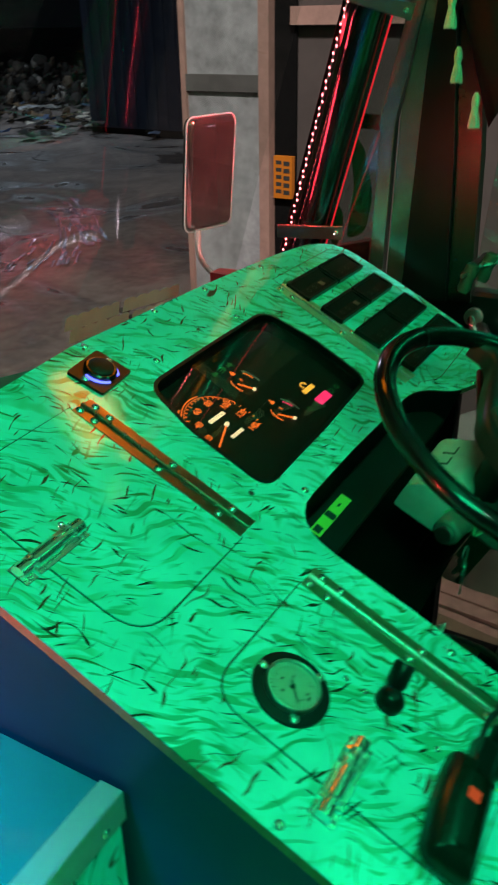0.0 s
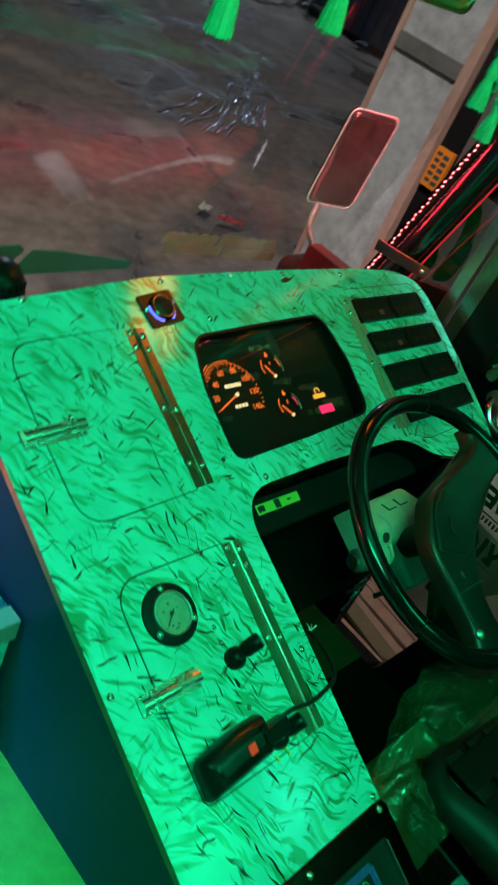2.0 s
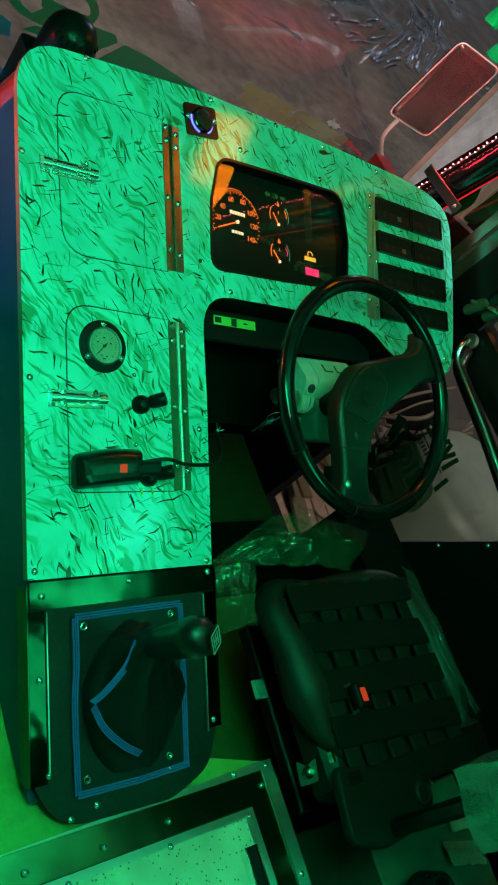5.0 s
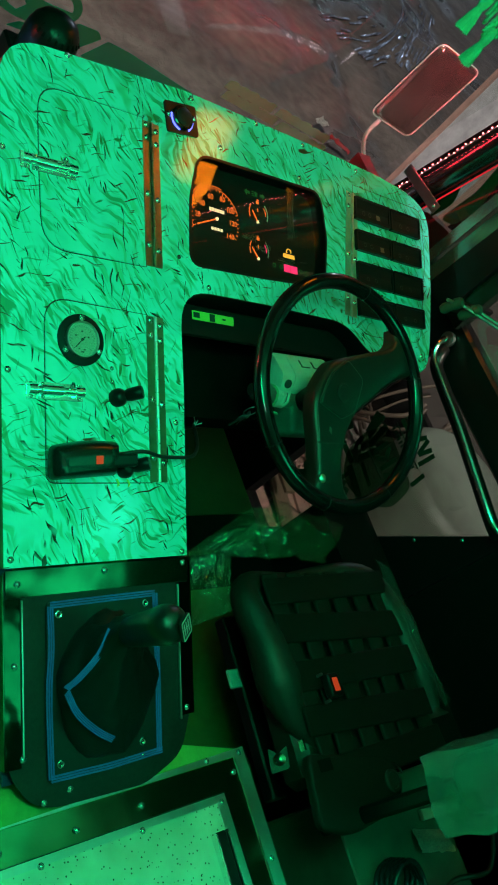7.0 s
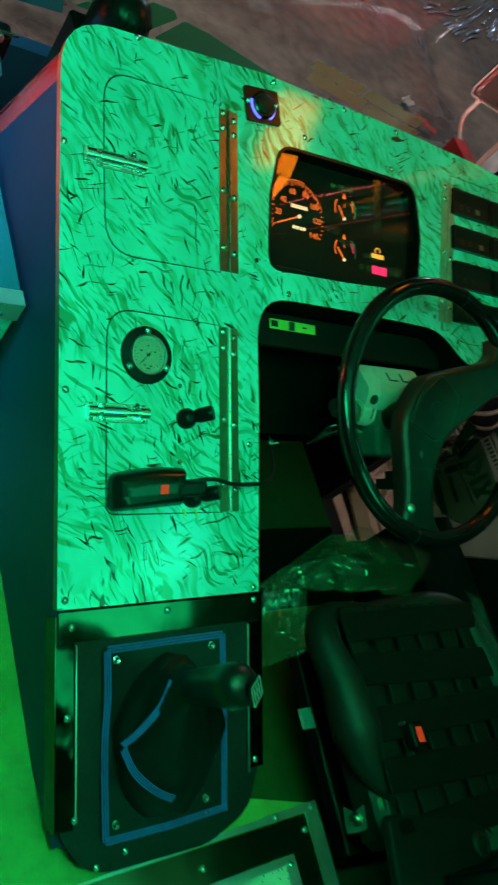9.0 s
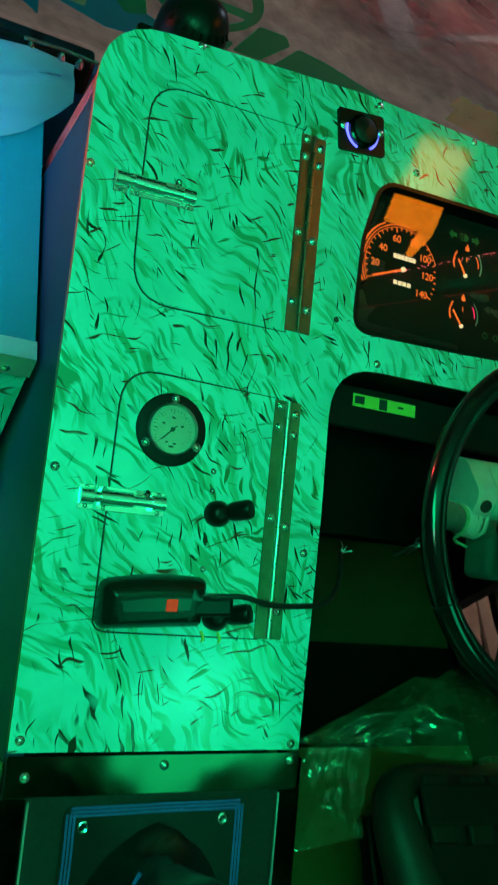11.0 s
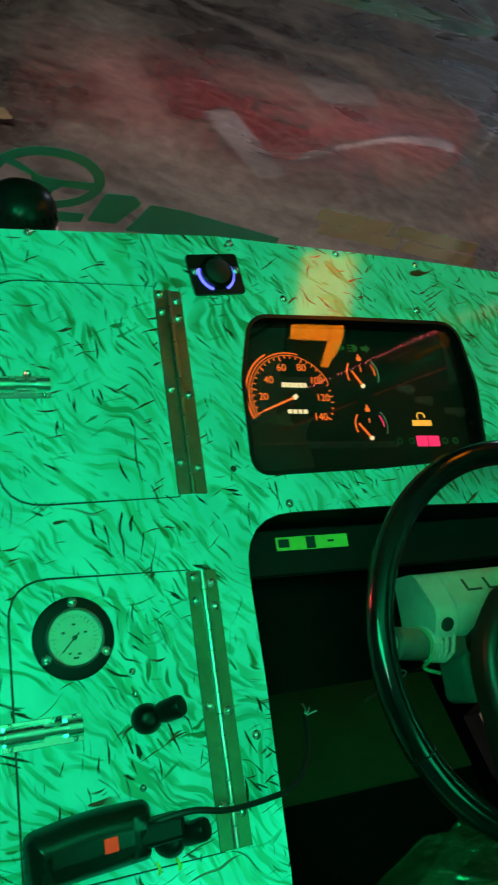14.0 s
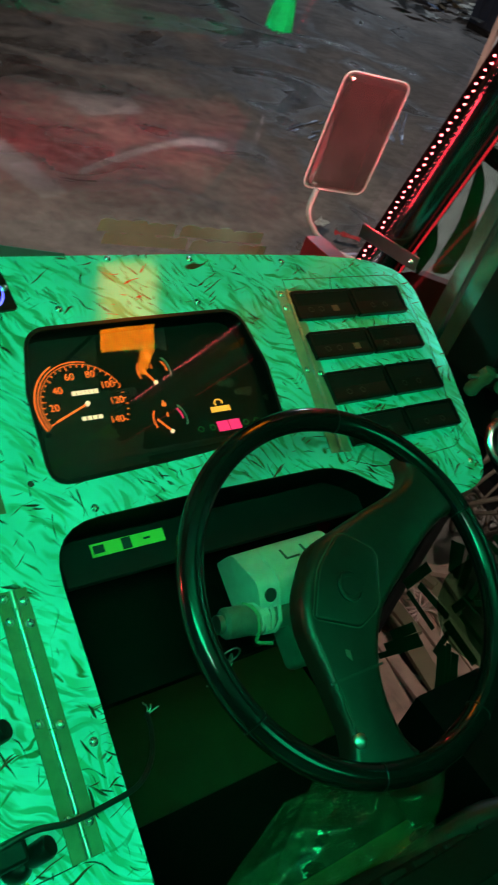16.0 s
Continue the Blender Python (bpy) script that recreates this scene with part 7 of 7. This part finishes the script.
random.seed(5)
PINK_CLOTH = plain("pale_pink_cloth", (0.80, 0.70, 0.74), 0.85, 0, 0.25, 10, 0.3)
RED_SCRAP = plain("red_scrap", (0.55, 0.03, 0.03), 0.5, 0, 0.25, 10, 0.3)
for x, y, w, h, a, mat in ((-0.13, 4.15, 0.45, 0.30, 30, CARDBOARD), (0.42, 4.55, 0.35, 0.16, 10, CARDBOARD), (-0.33, 3.34, 0.30, 0.14, -20, PINK_CLOTH), (4.50, 3.92, 0.18, 0.10, 30, PAPER), (4.60, 3.68, 0.22, 0.07, -35, RED_SCRAP),
                           (24.0, 21.0, 1.6, 0.8, 20, PAPER), (26, 23.5, 1.4, 1.0, 60, PAPER), (20.5, 18.5, 0.9, 0.5, -30, PAPER), (27, 22.0, 1.7, 0.8, 5, CARDBOARD), (17.0, 14.3, 0.8, 0.4, 40, PAPER), (15.0, 13.6, 0.7, 0.35, 75, PAPER),
                           (1.9, 0.25, 0.16, 0.10, 15, PAPER), (2.15, 0.45, 0.2, 0.12, 70, PAPER), (1.75, 0.0, 0.14, 0.10, -20, PAPER), (2.3, 0.1, 0.16, 0.12, 35, CARDBOARD)):
    litter_sheet(x, y, w, h, a, mat, "crumpled pale scrap lying on wet earth" if mat is PAPER else "torn brown cardboard lying on wet earth", 0.06)


def rubble():
    bm = bmesh.new()
    for i in range(520):
        r = random.random()
        x, y = random.gauss(23, 3.2), random.gauss(21, 2.6)
        s = random.uniform(0.08, 0.42)
        top = 1.25 * math.exp(-((x - 24) ** 2 + (y - 22) ** 2) / 22)
        m = pose(x, y, GROUND + random.random() * top + s * 0.2, random.uniform(0, 90), random.uniform(0, 90), random.uniform(0, 180)) @ Matrix.Diagonal((s, s * random.uniform(0.3, 1), s * random.uniform(0.2, 0.8), 1))
        bmesh.ops.create_icosphere(bm, subdivisions=1, radius=0.7, matrix=m)
    mat, nodes, links, shader = material("mixed_rubble")
    g = nodes.new("ShaderNodeNewGeometry")
    r = ramp(nodes, links, g.outputs["Random Per Island"], [(0.0, (0.02, 0.018, 0.016)), (0.7, (0.07, 0.06, 0.05)), (0.9, (0.16, 0.12, 0.08)), (1.0, (0.62, 0.60, 0.55))])
    links.new(r.outputs[0], shader.inputs["Base Color"])
    shader.inputs["Roughness"].default_value = 0.85
    tagged(part("rubble_heap", bm, mat), "heap of broken rubble and refuse", "rubble", kind="stuff")


rubble()


def refuse():
    """Torn sacks, card and sheet scattered before the rubble."""
    bm = bmesh.new()
    for i in range(150):
        x, y = (random.gauss(24, 4.2), random.gauss(21, 2.2)) if i % 3 else (random.gauss(17.5, 2.2), random.gauss(14.6, 1.0))
        w, h, lift = random.uniform(0.15, 0.95), random.uniform(0.08, 0.42), random.uniform(0.03, 0.30)
        turn = Matrix.Rotation(random.uniform(0, math.pi), 4, "Z") @ Matrix.Rotation(random.uniform(-0.35, 0.35), 4, "X")
        grid = [[bm.verts.new(Vector((x, y, ground_z(x, y) + lift)) + turn @ Vector(((a / 3 - 0.5) * w * (1 + 0.3 * noise.noise((a, b, i))), (b / 2 - 0.5) * h * (1 + 0.5 * noise.noise((b, i, a))), 0.35 * h * noise.noise((a * 0.8, b * 0.8, i * 3.1))))) for b in range(3)] for a in range(4)]
        for a in range(3):
            for b in range(2):
                bm.faces.new((grid[a][b], grid[a + 1][b], grid[a + 1][b + 1], grid[a][b + 1]))
    bmesh.ops.solidify(bm, geom=list(bm.faces), thickness=0.008)
    mat, nodes, links, shader = material("torn_refuse")
    g = nodes.new("ShaderNodeNewGeometry")
    r = ramp(nodes, links, g.outputs["Random Per Island"], [(0.0, (0.05, 0.045, 0.04)), (0.30, (0.30, 0.21, 0.12)), (0.52, (0.16, 0.22, 0.34)), (0.70, (0.60, 0.60, 0.60)), (0.88, (0.75, 0.70, 0.60))])
    r.color_ramp.interpolation = "CONSTANT"
    links.new(r.outputs[0], shader.inputs["Base Color"])
    shader.inputs["Roughness"].default_value = 0.5
    tagged(part("scattered_refuse", bm, mat), "torn sacks, card and plastic scattered over wet earth", "litter", kind="stuff")


refuse()


def wet_strip(points, width, label):
    """A rucked pale strip laid on the mud in place of the glints on wet ruts."""
    line = smooth_line([(x, y, 0) for x, y in points], 10)
    bm = bmesh.new()
    for lane in (-1.7, -1.0, -0.4, 0.3, 1.0, 1.6):
        rows = []
        for i, p in enumerate(line):
            q = line[min(i + 1, len(line) - 1)] - line[max(i - 1, 0)]
            side = Vector((-q.y, q.x, 0)).normalized()
            w = width * (0.16 + 0.7 * abs(noise.noise((p.x * 2.3 + lane, p.y * 2.3, width * 40))))
            c = p + side * width * (lane + 0.35 * noise.noise((p.x * 1.3, p.y * 1.3, 5 * lane)))
            rows.append([bm.verts.new(c + side * w * (k / 4 - 0.5) + Vector((0, 0, ground_z(c.x, c.y) + 0.012 + 0.03 * abs(noise.noise((p.x * 9, p.y * 9 + k, lane)))))) for k in range(5)])
        for i, (a, b) in enumerate(zip(rows, rows[1:])):
            if noise.noise((line[i].x * 1.7 + 3 * lane, line[i].y * 1.7, 11 * lane)) < -0.14:
                continue
            for k in range(4):
                bm.faces.new((a[k], a[k + 1], b[k + 1], b[k]))
    bmesh.ops.delete(bm, geom=[v for v in bm.verts if not v.link_faces], context="VERTS")
    bmesh.ops.solidify(bm, geom=list(bm.faces), thickness=0.004)
    tagged(part("wet_glint", bm, GLINT), label, "litter", "plastic strips on the ground")


# Pale glossy grey that stands for light reflected by wet mud.
GLINT = plain("wet_glint_grey", (0.44, 0.48, 0.60), 0.24, 0.5, 0.5, 7, 0.9)
for pts, w in (([(8.61, 7.92), (7.91, 7.11), (7.12, 6.35), (6.13, 5.62)], 0.085), ([(9.40, 8.45), (8.65, 7.53), (7.81, 6.65), (7.07, 5.88)], 0.085), ([(5.80, 6.00), (6.08, 6.16), (6.50, 6.33), (6.93, 6.59)], 0.10)):
    wet_strip(pts, w, "rucked pale strip standing for light glinting on wet ruts")


WEATHERED = plain("weathered_board", (0.36, 0.21, 0.18), 0.8, 0, 0.55, 22, 0.5)
CARDBOARD_DARK = plain("damp_board", (0.15, 0.11, 0.07), 0.85, 0, 0.4, 14, 0.4)


def board_pile():
    p = thing("board_pile", pose(2.0, 0.35, GROUND + 0.06), "loose pile of weathered boards and sticks", "timber")
    for i in range(11):
        long, wide = random.uniform(1.0, 1.3), random.uniform(0.055, 0.095)
        m = pose(-0.36 + 0.088 * i, -0.42 + random.uniform(-0.08, 0.08), 0.02 + 0.012 * (i % 3), random.uniform(-2, 2), random.uniform(-2, 2), 84 + random.uniform(-5, 5))
        part("board", box(bmesh.new(), -long / 2, long / 2, -wide / 2, wide / 2, 0, 0.022, bevel=0.002, m=m), CARDBOARD_DARK if i % 4 == 1 else WEATHERED, p)
    for i in range(9):
        long, wide = random.uniform(0.35, 0.8), random.uniform(0.03, 0.06)
        m = pose(random.uniform(-0.2, 0.5), random.uniform(0.05, 0.5), 0.08 + 0.024 * i / 2, random.uniform(-6, 6), random.uniform(-6, 6), random.choice((20, 70, 110, 150)) + random.uniform(-15, 15))
        part("board", box(bmesh.new(), -long / 2, long / 2, -wide / 2, wide / 2, 0, 0.022, bevel=0.002, m=m), WEATHERED if i % 3 else CARDBOARD_DARK, p)


board_pile()


def barrel():
    b = thing("plastic_barrel", pose(2.77, -0.10, GROUND), "pale dusty plastic barrel outside the door", "barrel")
    shade(part("body", lathe(bmesh.new(), [(0.35, 0), (0.39, 0.04), (0.40, 0.35), (0.39, 0.67), (0.35, 0.73), (0.32, 0.74)], segments=32), plain("pale_plastic", (0.15, 0.175, 0.145), 0.5, 0, 0.6, 6, 0.2), b))
    for x, z, r in ((-0.20, 0.52, 0.06), (-0.12, 0.32, 0.08), (-0.27, 0.28, 0.05)):
        m = pose(x, -math.sqrt(0.372 ** 2 - x * x), z, 90, 0, -math.degrees(math.asin(-x / 0.40)))
        part("stain", plate(bmesh.new(), [[(r * (1 + 0.25 * noise.noise((k, r * 30, 0))) * math.cos(radians(30 * k)), r * (1 + 0.25 * noise.noise((k, 5, r * 30))) * math.sin(radians(30 * k))) for k in range(12)]], 0.03, 0.034, m), WEATHERED, b, "brown dirt stain")


barrel()


def scrap_wires():
    w = thing("scrap_wire", pose(2.28, 0.30, GROUND + 0.02), "tangle of thin pinkish scrap wires on the ground", "wire")
    mat = plain("pinkish_wire", (0.50, 0.30, 0.28), 0.5, 0, 0.3, 30, 0.1)
    for k in range(9):
        a = 0.7 * k
        pts = [(0.16 * math.cos(a) - 0.02 * k, 0.14 * math.sin(a), 0.01), (0.05 * math.sin(2 * a), 0.06 * math.cos(a), 0.12 + 0.012 * k), (-0.14 * math.cos(a + 0.6), 0.20 * math.sin(a + 0.9), 0.06), (-0.22 * math.cos(a + 1.1), 0.10 * math.sin(a + 2), 0.005)]
        shade(part("strand", tube(bmesh.new(), smooth_line(pts, 6), 0.006, 6), mat, w), 80)


scrap_wires()


def hose_bundle():
    h = thing("hose_bundle", pose(2.95, 0.50, -0.95), "bundle of tan hoses hanging in loops beside the trailer", "hose")
    mat = plain("tan_rubber_hose", (0.10, 0.07, 0.05), 0.6, 0, 0.35, 20, 0.2)
    for k in range(14):
        x, y, a = 0.07 * (k % 4), 0.055 * k - 0.28, 0.9 * k
        pts = [(x, y, 0.60 + 0.05 * math.sin(a)), (x - 0.10, y + 0.06 * math.cos(a), 0.44), (x - 0.17, y + 0.12 + 0.05 * math.sin(2 * a), 0.22), (x - 0.06, y + 0.20, 0.06 + 0.03 * math.cos(a)), (x + 0.06, y + 0.27 + 0.05 * math.cos(3 * a), 0.10), (x + 0.12, y + 0.16, 0.03)]
        shade(part("hose", tube(bmesh.new(), smooth_line(pts, 7), 0.008 + 0.003 * (k % 3), 8), mat, h), 80)


hose_bundle()
for x, y, w, h, turn in ((2.25, 0.34, 0.16, 0.12, 20), (2.36, 0.24, 0.10, 0.07, 65), (2.01, 0.03, 0.14, 0.12, 40), (2.06, -0.10, 0.09, 0.12, 10)):
    litter_sheet(x, y, w, h, turn, PAPER, "pale crumpled paper scrap lying outside the door", 0.05)
